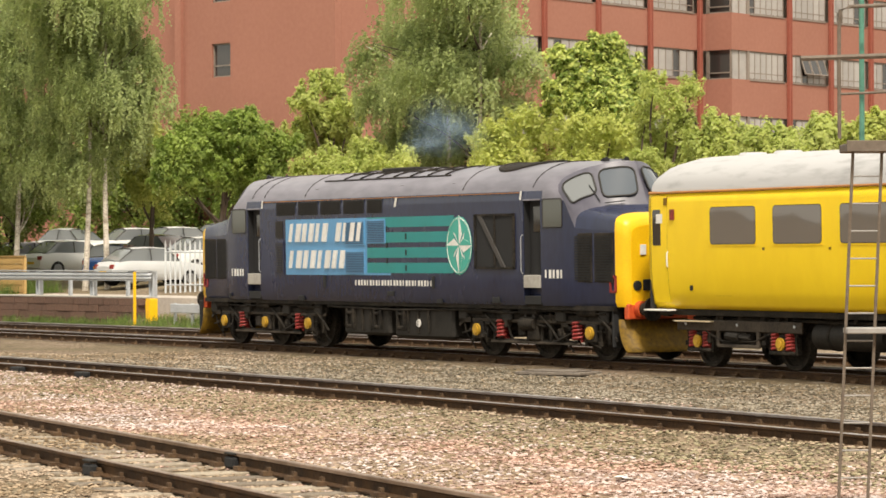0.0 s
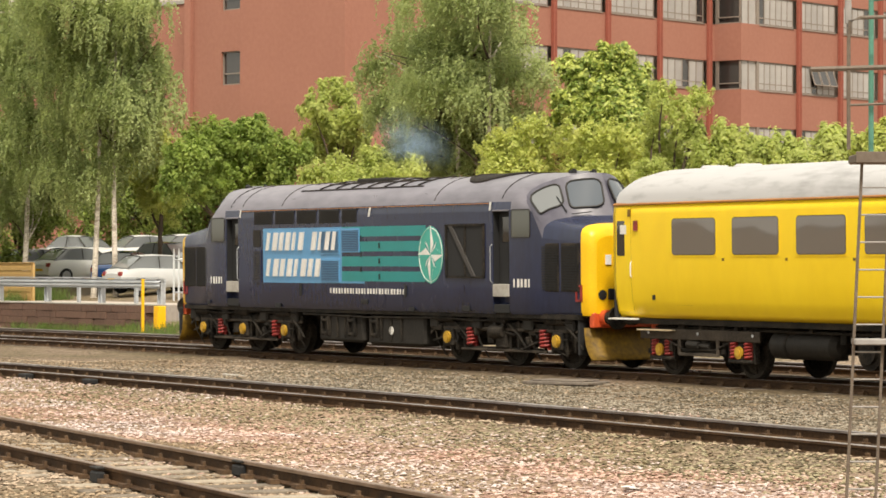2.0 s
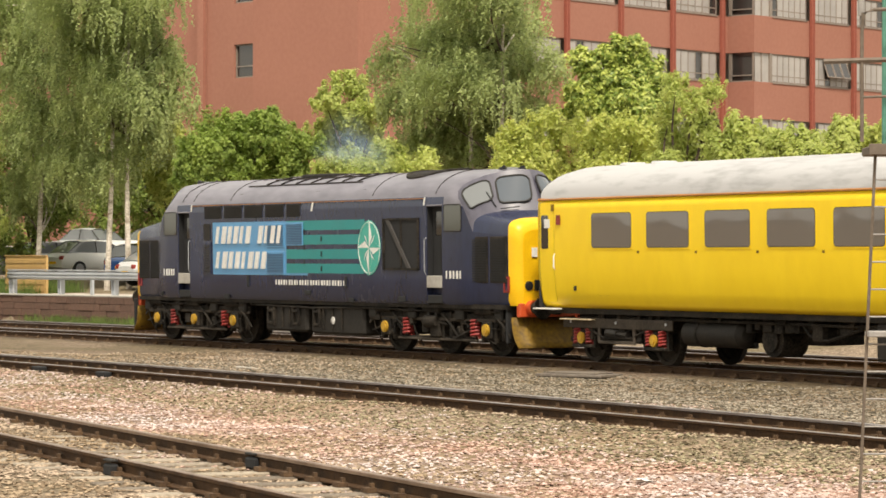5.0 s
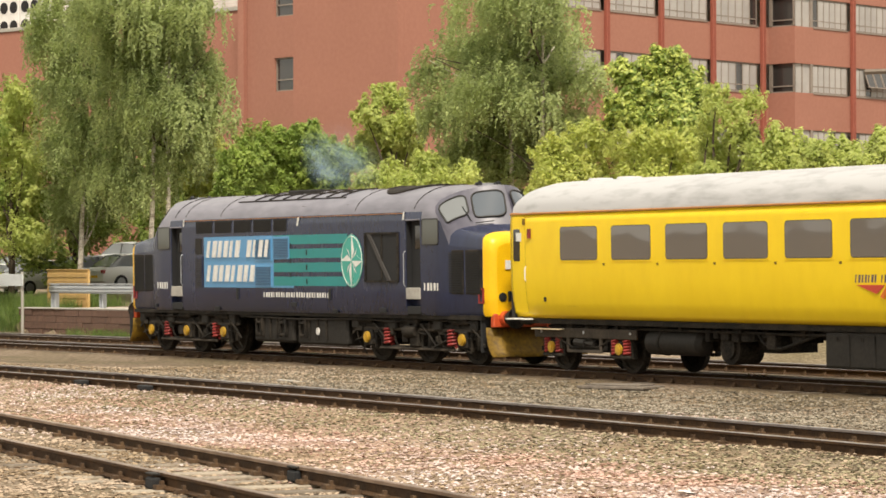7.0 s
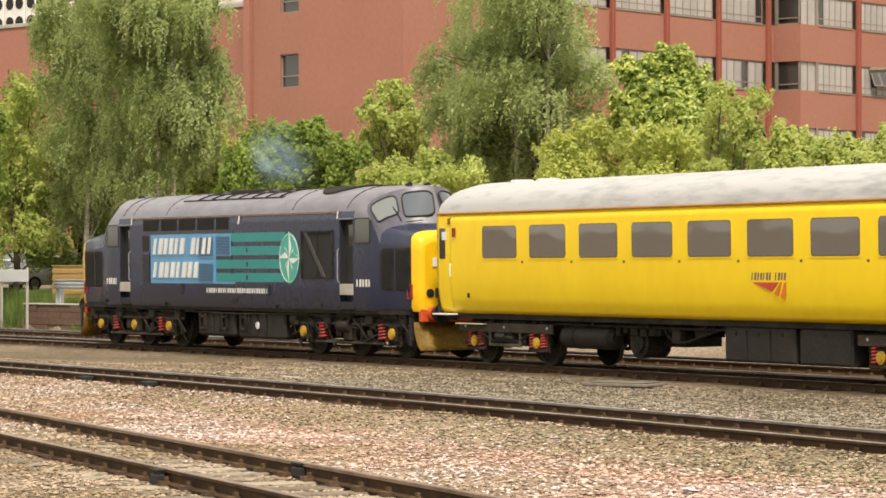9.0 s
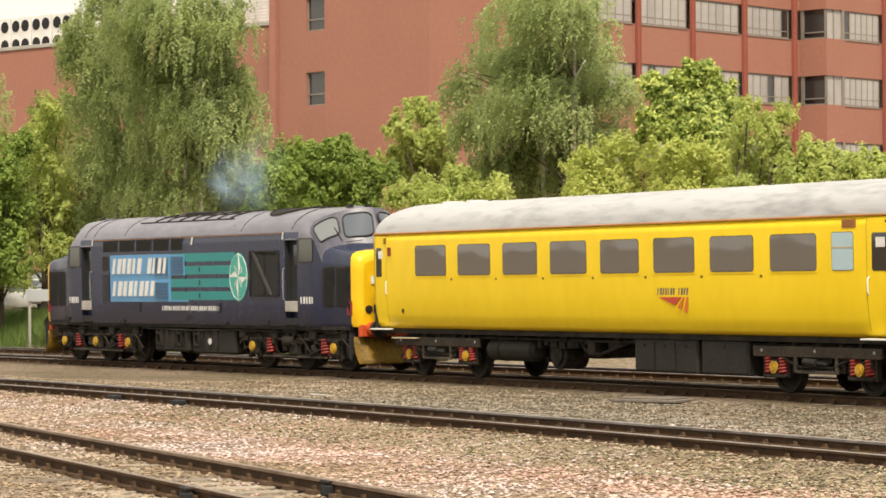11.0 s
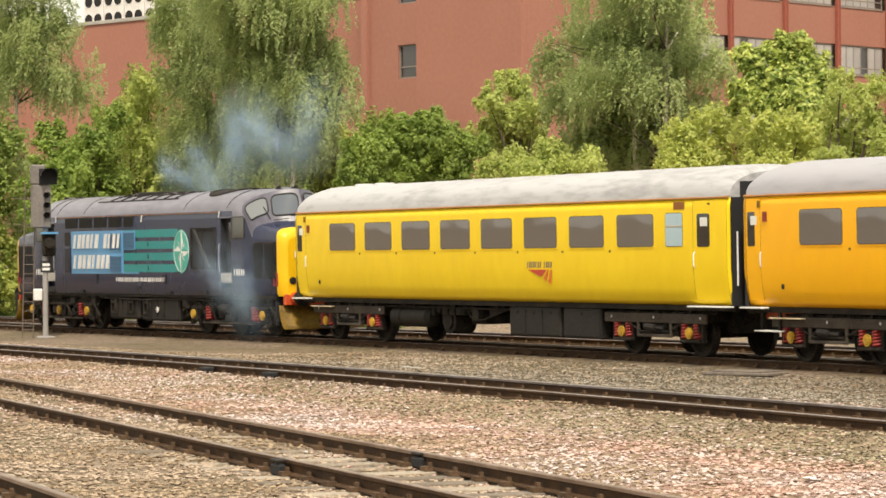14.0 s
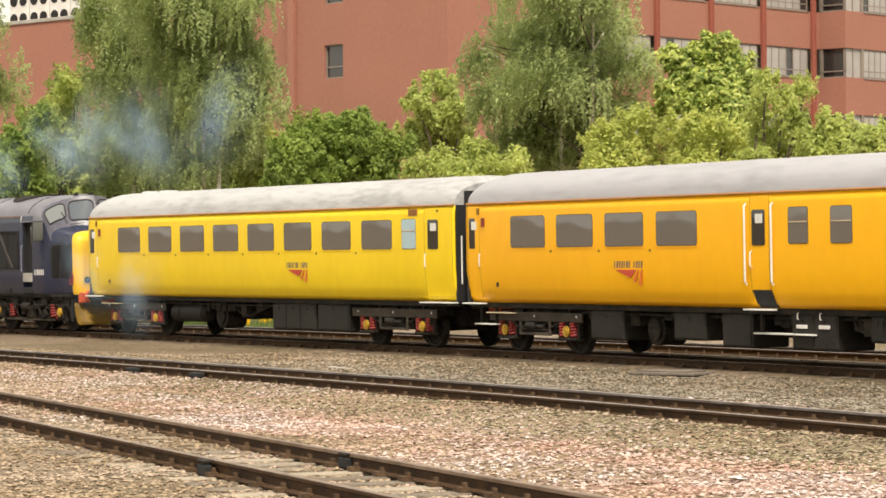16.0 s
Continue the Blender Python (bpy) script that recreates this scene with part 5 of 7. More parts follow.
        part("roof_rib", Geo().tube([(xa + 0.28 * (q + 0.0), y, roof_y(y) + 0.012) for q, y in ((0, -0.95), (0.3, -0.8), (0.6, -0.62), (0.8, -0.4), (1, -0.1))], 0.02, 5), M["gear"], loco)
    part("exhaust_box", Geo().box(-1.3, 0.1, -0.55, 0.4, 3.95, 4.10, 0.03), M["tank"], loco, "sooty exhaust housing")
    g = Geo().loft([[(4.35 + r * math.cos(a), -0.1 + r * math.sin(a), roof_y(-0.1 + r * math.sin(a)) + h) for a in [2 * math.pi * i / 28 for i in range(29)]] for r, h in ((0.84, -0.02), (0.84, 0.035), (0.74, 0.045), (0.72, 0.02), (0.4, 0.022), (0.0, 0.03))])
    part("radiator_fan", g, M["gear"], loco, "round black radiator fan grille")
    # fuel tanks and boxes between the bogies
    for a, b, z0 in ((-11.3, -9.3, 0.36), (-9.1, -6.7, 0.33)):
        t_ = part("fuel_tank", Geo().box(X(a), X(b), -1.22, 1.22, z0, 1.0, 0.06), M["tank"], loco, "grimy dark fuel tank")
        for q in (0.25, 0.42, 0.6):
            part("rib", Geo().box(X(a + (b - a) * q) - 0.04, X(a + (b - a) * q) + 0.04, -1.25, -1.21, z0 + 0.1, 0.95, 0.01), M["gear"], t_)
    for v in (-10.95, -9.75, -8.75):
        part("tank_bracket", Geo().box(X(v) - 0.16, X(v) - 0.11, -1.29, -1.21, 0.5, 0.93, 0.01).box(X(v) + 0.11, X(v) + 0.16, -1.29, -1.21, 0.5, 0.93, 0.01).box(X(v) - 0.16, X(v) + 0.16, -1.29, -1.25, 0.82, 0.88, 0.01).box(X(v) - 0.16, X(v) + 0.16, -1.29, -1.25, 0.52, 0.58, 0.01), M["gear"], loco, "black pipe bracket on the tank")
    # added dark fill for the shaded gap between bogies and tanks
    part("underfloor_box", Geo().box(-8.3, 8.3, -0.6, 0.6, 0.5, 1.04, 0.02), M["gear"], loco)
    part("air_pipe", Geo().tube([(X(-12), -1.24, 0.98), (X(-9), -1.26, 0.94), (X(-6), -1.24, 0.98), (X(-4.5), -1.2, 0.95)], 0.025, 6), M["gear"], loco)
    part("gauge_plate", Geo().tube([(X(-8.05), -1.235, 0.66), (X(-8.05), -1.25, 0.66)], 0.09, 14), M["white"], loco, "small round white gauge")
    # bogies
    for cx in (-5.65, 5.65):
        g = Geo()
        for s in (-1, 1):
            y0, y1 = sorted((s * 1.02, s * 1.12))
            g.box(cx - 2.75, cx + 2.75, y0, y1, 0.72, 0.92, 0.02)
            g.box(cx - 1.5, cx + 1.5, y0, y1, 0.30, 0.40, 0.02)
            for ax in (-2.057, 0, 2.057):
                g.box(cx + ax - 0.3, cx + ax - 0.2, y0 - 0.02, y1 + 0.02, 0.3, 0.9, 0.015).box(cx + ax + 0.2, cx + ax + 0.3, y0 - 0.02, y1 + 0.02, 0.3, 0.9, 0.015)
                g.box(cx + ax - 0.19, cx + ax + 0.19, s * 1.08 - 0.12, s * 1.08 + 0.12, 0.38, 0.76, 0.03)
                g.tube([(cx + ax - 0.45, s * 1.14, 0.98), (cx + ax + 0.2, s * 1.14, 0.98)], 0.09, 10)
                g.box(cx + ax + 0.5, cx + ax + 0.6, s * 1.1 - 0.04, s * 1.1 + 0.04, 0.35, 0.95, 0.01)
                g.tube([(cx + ax + 0.3, s * 1.2, 0.9), (cx + ax + 0.75, s * 1.22, 0.62), (cx + ax + 0.9, s * 1.18, 0.42)], 0.025, 6)
        g.box(cx - 2.4, cx + 2.4, -0.9, 0.9, 0.55, 0.85, 0.03)
        rng = random.Random(int(cx * 10))
        for i in range(26):
            v, z = cx + rng.uniform(-2.7, 2.7), rng.uniform(0.45, 1.0)
            w, h, y = rng.uniform(0.04, 0.16), rng.uniform(0.03, 0.12), -1.1 - rng.uniform(0, 0.09)
            if rng.random() < 0.55:
                g.box(v - w, v + w, y - 0.03, y + 0.1, z - h, z + h, 0.012)
            else:
                g.tube([(v, y, z), (v + rng.uniform(-0.3, 0.3), y - 0.04, z - 0.15), (v + rng.uniform(-0.5, 0.5), y, z + rng.uniform(-0.3, 0.1))], rng.uniform(0.012, 0.03), 5)
        g.tube([(cx - 2.6, -1.2, 1.0), (cx - 1, -1.22, 0.93), (cx + 0.6, -1.2, 1.0), (cx + 2.6, -1.21, 0.95)], 0.022, 5)
        b = part("bogie", g, M["gear"], loco, "greasy black three-axle bogie frame")
        for ax in (-2.057, 0, 2.057):
            if cx < 0 or ax:
                part("axlebox_cover", Geo().tube([(cx + ax, -1.19, 0.57), (cx + ax, -1.245, 0.57)], 0.13, 16).tube([(cx + ax, -1.245, 0.57), (cx + ax, -1.265, 0.57)], 0.09, 12), M["hub"], b, "yellow axlebox cover")
            wheel_set(loco, cx + ax, 0.57, M["gear"])
        if cx > 0:
            c_ = part("brake_cylinder", Geo().tube([(cx - 0.35, -1.17, 0.72), (cx + 0.12, -1.17, 0.72)], [0.15, 0.13], 14).tube([(cx + 0.12, -1.17, 0.72), (cx + 0.5, -1.17, 0.66)], 0.03, 6), M["gear"], b, "greasy brake cylinder")
            for v in (-0.25, 0.04):
                part("bracket", Geo().box(cx + v - 0.045, cx + v + 0.045, -1.2, -1.05, 0.7, 1.0, 0.01), M["tank"], c_)
        for v in (-2.62, -0.95, 1.0, 2.5):
            part("sand_box", Geo().box(cx + v - 0.17, cx + v + 0.17, -1.21, -1.0, 0.76, 1.03, 0.03), M["tank"], b, "grimy sand box")
            part("sand_pipe", Geo().tube([(cx + v, -1.16, 0.78), (cx + v + 0.06, -1.14, 0.5), (cx + v + 0.2, -1.0, 0.16)], 0.022, 6), M["gear"], b)
        part("bogie_beam", Geo().box(cx - 2.8, cx + 2.8, -1.16, -1.125, 0.74, 0.80, 0.008).box(cx - 1.6, cx + 1.6, -1.16, -1.125, 0.31, 0.36, 0.008), M["dusty"], b, "dust-brown edge of the bogie frame")
        for ax in (-2.057 + 0.82, 2.057 - 0.55):
            part("coil_spring", coil(Geo(), cx + ax, -1.10, 0.40, 0.78, 0.115, 0.03, 5), M["red"], b, "red coil spring")
    for a, b in ((-8.98, -8.92), (8.5, 8.56)):
        part("guard_iron", Geo().box(a, b, -1.25, -1.0, 0.3, 1.05, 0.02), M["black"], loco)
    return loco


build_loco()


# ---- coaches ----
def coach_side(f):
    return [(-1.24 * f, 1.10), (-1.32 * f, 1.2), (-1.375 * f, 1.45), (-1.41 * f, 1.85), (-1.41 * f, 2.3), (-1.41 * f, 3.1), (-1.39 * f, 3.29)]


def build_coach(label, centre, x0, x1, bogies, paint, roof, windows, slim, doors, boxes, logo, extra):
    coach = empty("coach", label, "railway coach")
    VEHICLES.append((coach, centre, 7.085))
    X = lambda v: v - centre
    Y = -1.41
    g = Geo()
    spans = [(x0, 0.955), (x0 + 0.55, 0.972), (x0 + 1.05, 1.0), (x1 - 1.25, 1.0), (x1 - 0.6, 0.99), (x1, 0.98)]
    for s in (-1, 1):
        g.loft([[(X(x), y * -s, z) for y, z in coach_side(f)] for x, f in spans])
    body = part("body", g, paint, coach, "glossy yellow painted bodyside", 30)
    m = body.modifiers.new("thick", "SOLIDIFY")
    m.thickness, m.offset = 0.04, -1
    for x in (x0 + 0.01, x1 - 0.01):
        o = part("end_wall", Geo().box(X(x) - 0.02, X(x) + 0.02, -1.33, 1.33, 1.1, 3.3).box(X(x) - 0.02, X(x) + 0.02, -1.1, 1.1, 3.3, 3.62), M["bellows"], coach, "black end wall")
        part("gangway", Geo().box(X(x) - 0.22, X(x) + 0.22, -0.5, 0.5, 1.15, 3.2, 0.08), M["bellows"], coach, "black rubber gangway")
        for y in (-1.2, 1.2):
            e = X(x) + (0.04 if x > centre else -0.04)
            part("handrail", Geo().tube([(e, y, 1.5), (e, y, 2.6)], 0.02, 6), M["white"], coach, "white end handrail")
        b = part("buffer", Geo().tube([(X(x), -0.87, 1.05), (X(x) + (0.22 if x > centre else -0.22), -0.87, 1.05)], 0.12, 12), M["gear"], coach)
        part("coupling", Geo().box(X(x) - 0.24, X(x) + 0.24, -0.34, 0.12, 0.80, 1.0, 0.03), M["orange"], coach, "oily orange coupler head")
    # roof
    g = Geo()
    rings = []
    for x, w, zt in ((x0, 0.90, 3.70), (x0 + 0.06, 0.945, 3.82), (x0 + 0.25, 0.96, 3.92), (x0 + 0.7, 0.985, 3.985), (x0 + 1.2, 1.0, 3.99), (centre, 1.0, 3.99), (x1 - 1.2, 1.0, 3.99), (x1 - 0.6, 0.995, 3.985), (x1 - 0.2, 0.985, 3.93), (x1, 0.97, 3.84)):
        ring = []
        for i in range(17):
            a = math.pi * i / 16
            c = math.cos(a)
            ring.append((X(x), -1.40 * w * math.copysign(abs(c) ** 0.82, c), 3.285 + (zt - 3.285) * math.sin(a) ** 0.82))
        rings.append(ring)
    g.loft(rings, caps=True)
    r = part("roof", g, roof, coach, "weathered pale grey roof", 40)
    for x in (x0 + 1.9, x0 + 3.0) if logo < 20 else ():
        part("roof_vent", Geo().tube([(X(x), -0.25, 3.96), (X(x), -0.25, 4.02)], [0.3, 0.24], 16), roof, r)
    g = Geo()
    for s in (-1, 1):
        g.loft([[(X(x), s * (1.395 * f + 0.0), 3.275), (X(x), s * (1.395 * f + 0.024), 3.283), (X(x), s * (1.395 * f + 0.024), 3.303), (X(x), s * (1.395 * f - 0.01), 3.33)] for x, f in spans])
    part("gutter", g, M["gutter"], coach, "rust-orange gutter strip along the roof edge", 0)
    # loose end panel line on the roof
    for xe, s in ((x1, -1), (x0, 1)):
        g = Geo().tube([(X(xe + s * 0.25), -0.3, 3.90), (X(xe + s * 0.9), -0.75, 3.83), (X(xe + s * 1.5), -0.95, 3.73), (X(xe + s * 3.0), -0.97, 3.72)], 0.022, 5)
        part("roof_cable", g, M["gear"], coach)
    # windows
    def pane_at(a, b, z0, z1, mt, r_=0.07, name="window"):
        f = part(name, Geo().plate(rrect(a - 0.028, b + 0.028, z0 - 0.028, z1 + 0.028, r_ + 0.02), Y - 0.006, Y + 0.02), paint, coach)
        part("seal", Geo().plate(rrect(a - 0.012, b + 0.012, z0 - 0.012, z1 + 0.012, r_ + 0.01), Y - 0.009, Y), M["rubber"], f)
        part("pane", Geo().plate(rrect(a, b, z0, z1, r_), Y - 0.013, Y), mt, f, "tinted coach window pane", 0)
        return f
    for a, b, mt in windows:
        f = pane_at(X(a), X(b), 2.32, 2.99, M[mt])
        part("window_sill", Geo().box(X(a) - 0.03, X(b) + 0.03, Y - 0.011, Y, 2.28, 2.292), paint, f)
    for a, b, z0, mt in slim:
        f = pane_at(X(a), X(b), z0, 3.0, M[mt], 0.05)
        part("vent_bar", Geo().box(X(a) + 0.02, X(b) - 0.02, Y - 0.02, Y - 0.01, 2.72, 2.745), M["step_edge"], f)
    for a, b, wa, wb, inset in doors:
        y = Y * inset
        def wide(v):
            for (p, f), (q, h) in zip(spans, spans[1:]):
                if p <= v <= q:
                    return f + (h - f) * (v - p) / (q - p)
            return 1.0
        skin = lambda v, out: [(X(v), yy * wide(v) - out, zz) for yy, zz in ((-1.33, 1.22), (-1.375, 1.45), (-1.41, 1.85), (-1.41, 2.3), (-1.41, 3.1), (-1.397, 3.24))]
        d = part("door", Geo().loft([skin(a, 0.0), skin(a + 0.01, 0.007), skin(b - 0.01, 0.007), skin(b, 0.0)]), paint, coach, "slam door", 30)
        for v in (a, b):
            part("door_seam", Geo().loft([skin(v - 0.007, 0.003), skin(v + 0.007, 0.003)]), M["plough"], d)
        y = -1.41 * min(wide(wa), wide(wb)) - 0.003
        part("door_window", Geo().plate(rrect(X(wa), X(wb), 2.30, 2.98, 0.05), y - 0.018, y), M["pane_dark"], d)
        part("notice", Geo().plate(rrect(X(wa) + 0.12, X(wb) - 0.06, 2.72, 2.9, 0.01), y - 0.022, y - 0.01), M["white"], d)
        hx = X(a) + 0.06 if a > centre else X(b) + 0.02
        part("door_handle", Geo().tube([(hx, y - 0.01, 2.2), (hx, y - 0.05, 2.15), (hx, y - 0.05, 1.92), (hx, y - 0.01, 1.88)], 0.016, 6), M["white"], d)
        part("step", Geo().box(X(a) - 0.1, X(b) + 0.1, y - 0.12, y + 0.1, 1.06, 1.09, 0.005), M["white"], coach, "white-edged footstep")
    # underframe
    g = Geo().box(X(x0) + 0.1, X(x1) - 0.1, -1.2, -1.08, 0.98, 1.12, 0.01).box(X(x0) + 0.1, X(x1) - 0.1, 1.08, 1.2, 0.98, 1.12, 0.01).box(X(x0) + 0.1, X(x1) - 0.1, -1.08, 1.08, 1.02, 1.08)
    for i in range(9):
        v = X(x0) + 2 + i * 2
        g.box(v - 0.05, v + 0.05, -1.1, 1.1, 0.9, 1.02)
    part("underframe", g, M["gear"], coach)
    # added dark boxes stand for the gloom under the floor and hide lit ground
    gap = x0 + 8.4
    for a, b in ((x0 + 1.0, gap), (gap + 1.5, x1 - 1.0)):
        part("underfloor_duct", Geo().box(X(a), X(b), -0.45, 0.45, 0.5, 1.02, 0.02), M["gear"], coach, "black fill box added to darken the space under the floor")
    g = Geo()
    rng = random.Random(int(centre))
    for i in range(30):
        v = X(x0) + rng.uniform(1, 18.5)
        g.box(v - rng.uniform(0.05, 0.2), v + rng.uniform(0.05, 0.2), -1.0, -0.5, rng.uniform(0.6, 0.85), 1.0, 0.015)
    g.tube([(X(x0) + 1, -1.02, 0.93), (centre - centre, -1.05, 0.9), (X(x1) - 1, -1.02, 0.93)], 0.03, 6)
    o = part("brake_gear", g, M["gear"], coach, "grimy brake gear under the floor")
    o["kind"] = "stuff"
    part("alarm_box", Geo().box(X(x0 + 0.8), X(x0 + 0.95), Y - 0.015, Y, 2.78, 2.98, 0.01), M["red"], coach, "small red alarm box")
    part("vent_grille", slats(Geo().box(X(x1 - 1.95), X(x1 - 1.55), Y - 0.008, Y + 0.01, 3.08, 3.24), X(x1 - 1.93), X(x1 - 1.57), 3.09, 3.23, Y - 0.008, 5, 0.008), M["gutter"], coach)
    for a, b, z0, z1, doors_n in boxes:
        o = part("equipment_box", Geo().box(X(a), X(b), -1.18, -0.3, z0, z1, 0.025), M["tank"], coach, "dirty grey equipment box")
        for i in range(doors_n):
            q = X(a) + (X(b) - X(a)) * i / doors_n
            w = (b - a) / doors_n
            part("box_door", Geo().box(q + 0.03, q + w - 0.03, -1.20, -1.17, z0 + 0.04, z1 - 0.05, 0.012), M["tank"], o)
            part("latch", Geo().box(q + w * 0.5 - 0.03, q + w * 0.5 + 0.03, -1.215, -1.195, z1 - 0.16, z1 - 0.1), M["gear"], o)
    for kind, a, b in extra:
        if kind == "tank":
            o = part("air_tank", Geo().tube([(X(a), -0.85, 0.66), (X(a) + 0.06, -0.85, 0.66), (X(b) - 0.1, -0.85, 0.66), (X(b), -0.85, 0.66)], [0.17, 0.25, 0.25, 0.14], 20), M["tank"], coach, "black cylindrical tank")
            part("strap", Geo().tube([(X(a) + 0.5, -0.85, 0.66), (X(a) + 0.56, -0.85, 0.66)], 0.262, 20).box(X(a) + 0.48, X(a) + 0.58, -0.9, -0.8, 0.85, 1.02), M["gear"], o)
        elif kind == "drum":
            part("alternator", Geo().tube([(X(a), -0.88, 0.60), (X(a), -0.3, 0.60)], [0.33, 0.33], 24).tube([(X(a), -0.94, 0.60), (X(a), -0.88, 0.60)], 0.22, 20), M["gear"], coach, "black round underfloor alternator")
        elif kind == "truss":
            part("pipework", Geo().tube([(X(a), -1.0, 0.98), (X(a + 0.3), -1.02, 0.7), (X(a + 0.8), -1.0, 0.62), (X(b), -1.0, 0.95)], 0.03, 6).tube([(X(a), -0.5, 0.85), (X(b), -0.5, 0.8)], 0.04, 6).box(X(a) + 0.4, X(a) + 0.7, -1.05, -0.7, 0.6, 0.9, 0.02), M["gear"], coach)
        elif kind == "rail":
            part("handrail", Geo().tube([(X(a), Y - 0.0, 1.55), (X(a), Y - 0.05, 1.6), (X(a), Y - 0.05, 3.05), (X(a), Y, 3.1)], 0.022, 6), M["white"], coach, "tall white door handrail")
        elif kind == "recess":
            # black sheet laid on the uncut skin, painting the dark of the recess
            part("step_recess", Geo().loft([[(X(v) + q, y_, z_) for y_, z_, q in ((-1.262, 1.11, 0.1), (-1.335, 1.2, 0.07), (-1.389, 1.45, 0.0))] for v in (a, b)]), M["black"], coach, "black patch for the shaded step recess under the door", 0)
        elif kind == "labels":
            for v in (a, b):
                part("battery_label", Geo().box(X(v) - 0.16, X(v) + 0.16, -1.23, -1.2, 0.73, 0.80, 0.004), M["white"], coach, "small white label plate")
                part("box_handle", Geo().tube([(X(v) - 0.1, -1.21, 0.9), (X(v) - 0.1, -1.24, 0.91), (X(v) - 0.1, -1.24, 1.01), (X(v) - 0.1, -1.21, 1.02)], 0.014, 6), M["white"], coach)
        elif kind == "whitestep":
            part("step", Geo().box(X(a), X(b), -1.3, -1.0, 0.60, 0.63, 0.005), M["white"], coach, "white-edged footstep")
            for v in (X(a) + 0.13, X(b) - 0.13):
                part("step_hanger", Geo().box(v - 0.03, v + 0.03, -1.2, -1.14, 0.6, 1.02), M["gear"], coach)
    # bogies
    for c in bogies:
        cx = X(c)
        g = Geo()
        for s in (-1, 1):
            y0, y1 = sorted((s * 0.96, s * 1.08))
            g.box(cx - 1.75, cx + 1.75, y0, y1, 0.66, 0.82, 0.02)
            g.box(cx - 0.75, cx + 0.75, y0 - 0.02, y1 + 0.02, 0.42, 0.5, 0.02)
            g.box(cx - 0.8, cx - 0.7, y0, y1, 0.42, 0.8, 0.01).box(cx + 0.7, cx + 0.8, y0, y1, 0.42, 0.8, 0.01)
            g.tube([(cx - 0.35, s * 1.05, 0.58), (cx + 0.35, s * 1.05, 0.58)], 0.09, 10)
            for ax in (-1.295, 1.295):
                g.box(cx + ax - 0.1, cx + ax + 0.1, s * 1.02 - 0.1, s * 1.02 + 0.1, 0.33, 0.66, 0.03)
                g.box(cx + ax - 0.36, cx + ax + 0.36, s * 1.02 - 0.12, s * 1.02 + 0.12, 0.30, 0.37, 0.02)
                g.box(cx + ax - 0.42, cx + ax - 0.36, s * 1.02 - 0.06, s * 1.02 + 0.06, 0.30, 0.7, 0.01).box(cx + ax + 0.36, cx + ax + 0.42, s * 1.02 - 0.06, s * 1.02 + 0.06, 0.30, 0.7, 0.01)
        g.box(cx - 0.5, cx + 0.5, -0.95, 0.95, 0.6, 0.95, 0.03)
        rng = random.Random(int(c * 10))
        for i in range(14):
            v, z = cx + rng.uniform(-1.7, 1.7), rng.uniform(0.4, 0.95)
            g.box(v - rng.uniform(0.03, 0.12), v + rng.uniform(0.03, 0.12), -1.12, -1.0, z - 0.05, z + 0.05, 0.012)
        g.tube([(cx - 1.7, -1.1, 0.9), (cx - 0.5, -1.14, 0.52), (cx + 0.5, -1.14, 0.52), (cx + 1.7, -1.1, 0.9)], 0.02, 5)
        for v in (-0.7, 0, 0.7):
            g.tube([(cx + v, -1.0, 0.82), (cx + v, -1.0, 0.98)], [0.14, 0.1], 10)
        b = part("bogie", g, M["gear"], coach, "grimy two-axle bogie frame")
        part("bogie_beam", Geo().box(cx - 1.95, cx + 1.95, -1.15, -1.10, 0.70, 0.90, 0.012).box(cx - 0.62, cx + 0.62, -1.16, -1.12, 0.40, 0.46, 0.008), M["dusty"], b, "dust-brown bogie side beam")
        for v in (-1.65, 0.0, 1.75):
            part("bolt", Geo().tube([(cx + v, -1.15, 0.82), (cx + v, -1.165, 0.82)], 0.03, 8), M["galv"], b)
        part("damper", Geo().tube([(cx - 0.33, -1.14, 0.62), (cx + 0.05, -1.14, 0.60)], 0.075, 10).tube([(cx + 0.05, -1.14, 0.60), (cx + 0.36, -1.14, 0.58)], 0.04, 8), M["tank"], b)
        for v in (-0.62, 0.62):
            part("hanger", Geo().box(cx + v - 0.04, cx + v + 0.04, -1.15, -1.1, 0.40, 0.72, 0.008), M["dusty"], b)
        for ax in (-1.295, 1.295):
            part("axlebox_cover", Geo().tube([(cx + ax, -1.12, 0.50), (cx + ax, -1.16, 0.50)], 0.12, 16).tube([(cx + ax, -1.16, 0.5), (cx + ax, -1.18, 0.5)], 0.07, 12), M["hub"], b, "yellow axlebox cover")
            for dx in (-0.22, 0.22):
                part("coil_spring", coil(Geo(), cx + ax + dx, -1.06, 0.37, 0.68, 0.085, 0.026, 5), M["red"], b, "red coil spring")
            wheel_set(coach, cx + ax, 0.457, M["gear"])
        part("step", Geo().box(cx - 1.85, cx - 0.75, -1.3, -1.12, 0.86, 0.885, 0.004), M["step_edge"], coach, "pale worn footboard") if c < centre else None
    # operator's mark: plain shapes, a word as bars
    lx = X(logo)
    glyph_bars("name_bar", lx - 0.55, lx + 0.55, 1.87, 2.01, word(12, (7,)), Y, M["mark_blue"], coach, 0.12, "small dark lettering bars")
    decal("mark", [(lx - 0.52, 1.83), (lx + 0.30, 1.83), (lx + 0.06, 1.67)], Y, M["mark_red"], coach, "red arrow-like mark")
    decal("mark_stripe", [(lx + 0.34, 1.83), (lx + 0.40, 1.83), (lx + 0.27, 1.58), (lx + 0.15, 1.62)], Y, M["mark_orange"], coach)
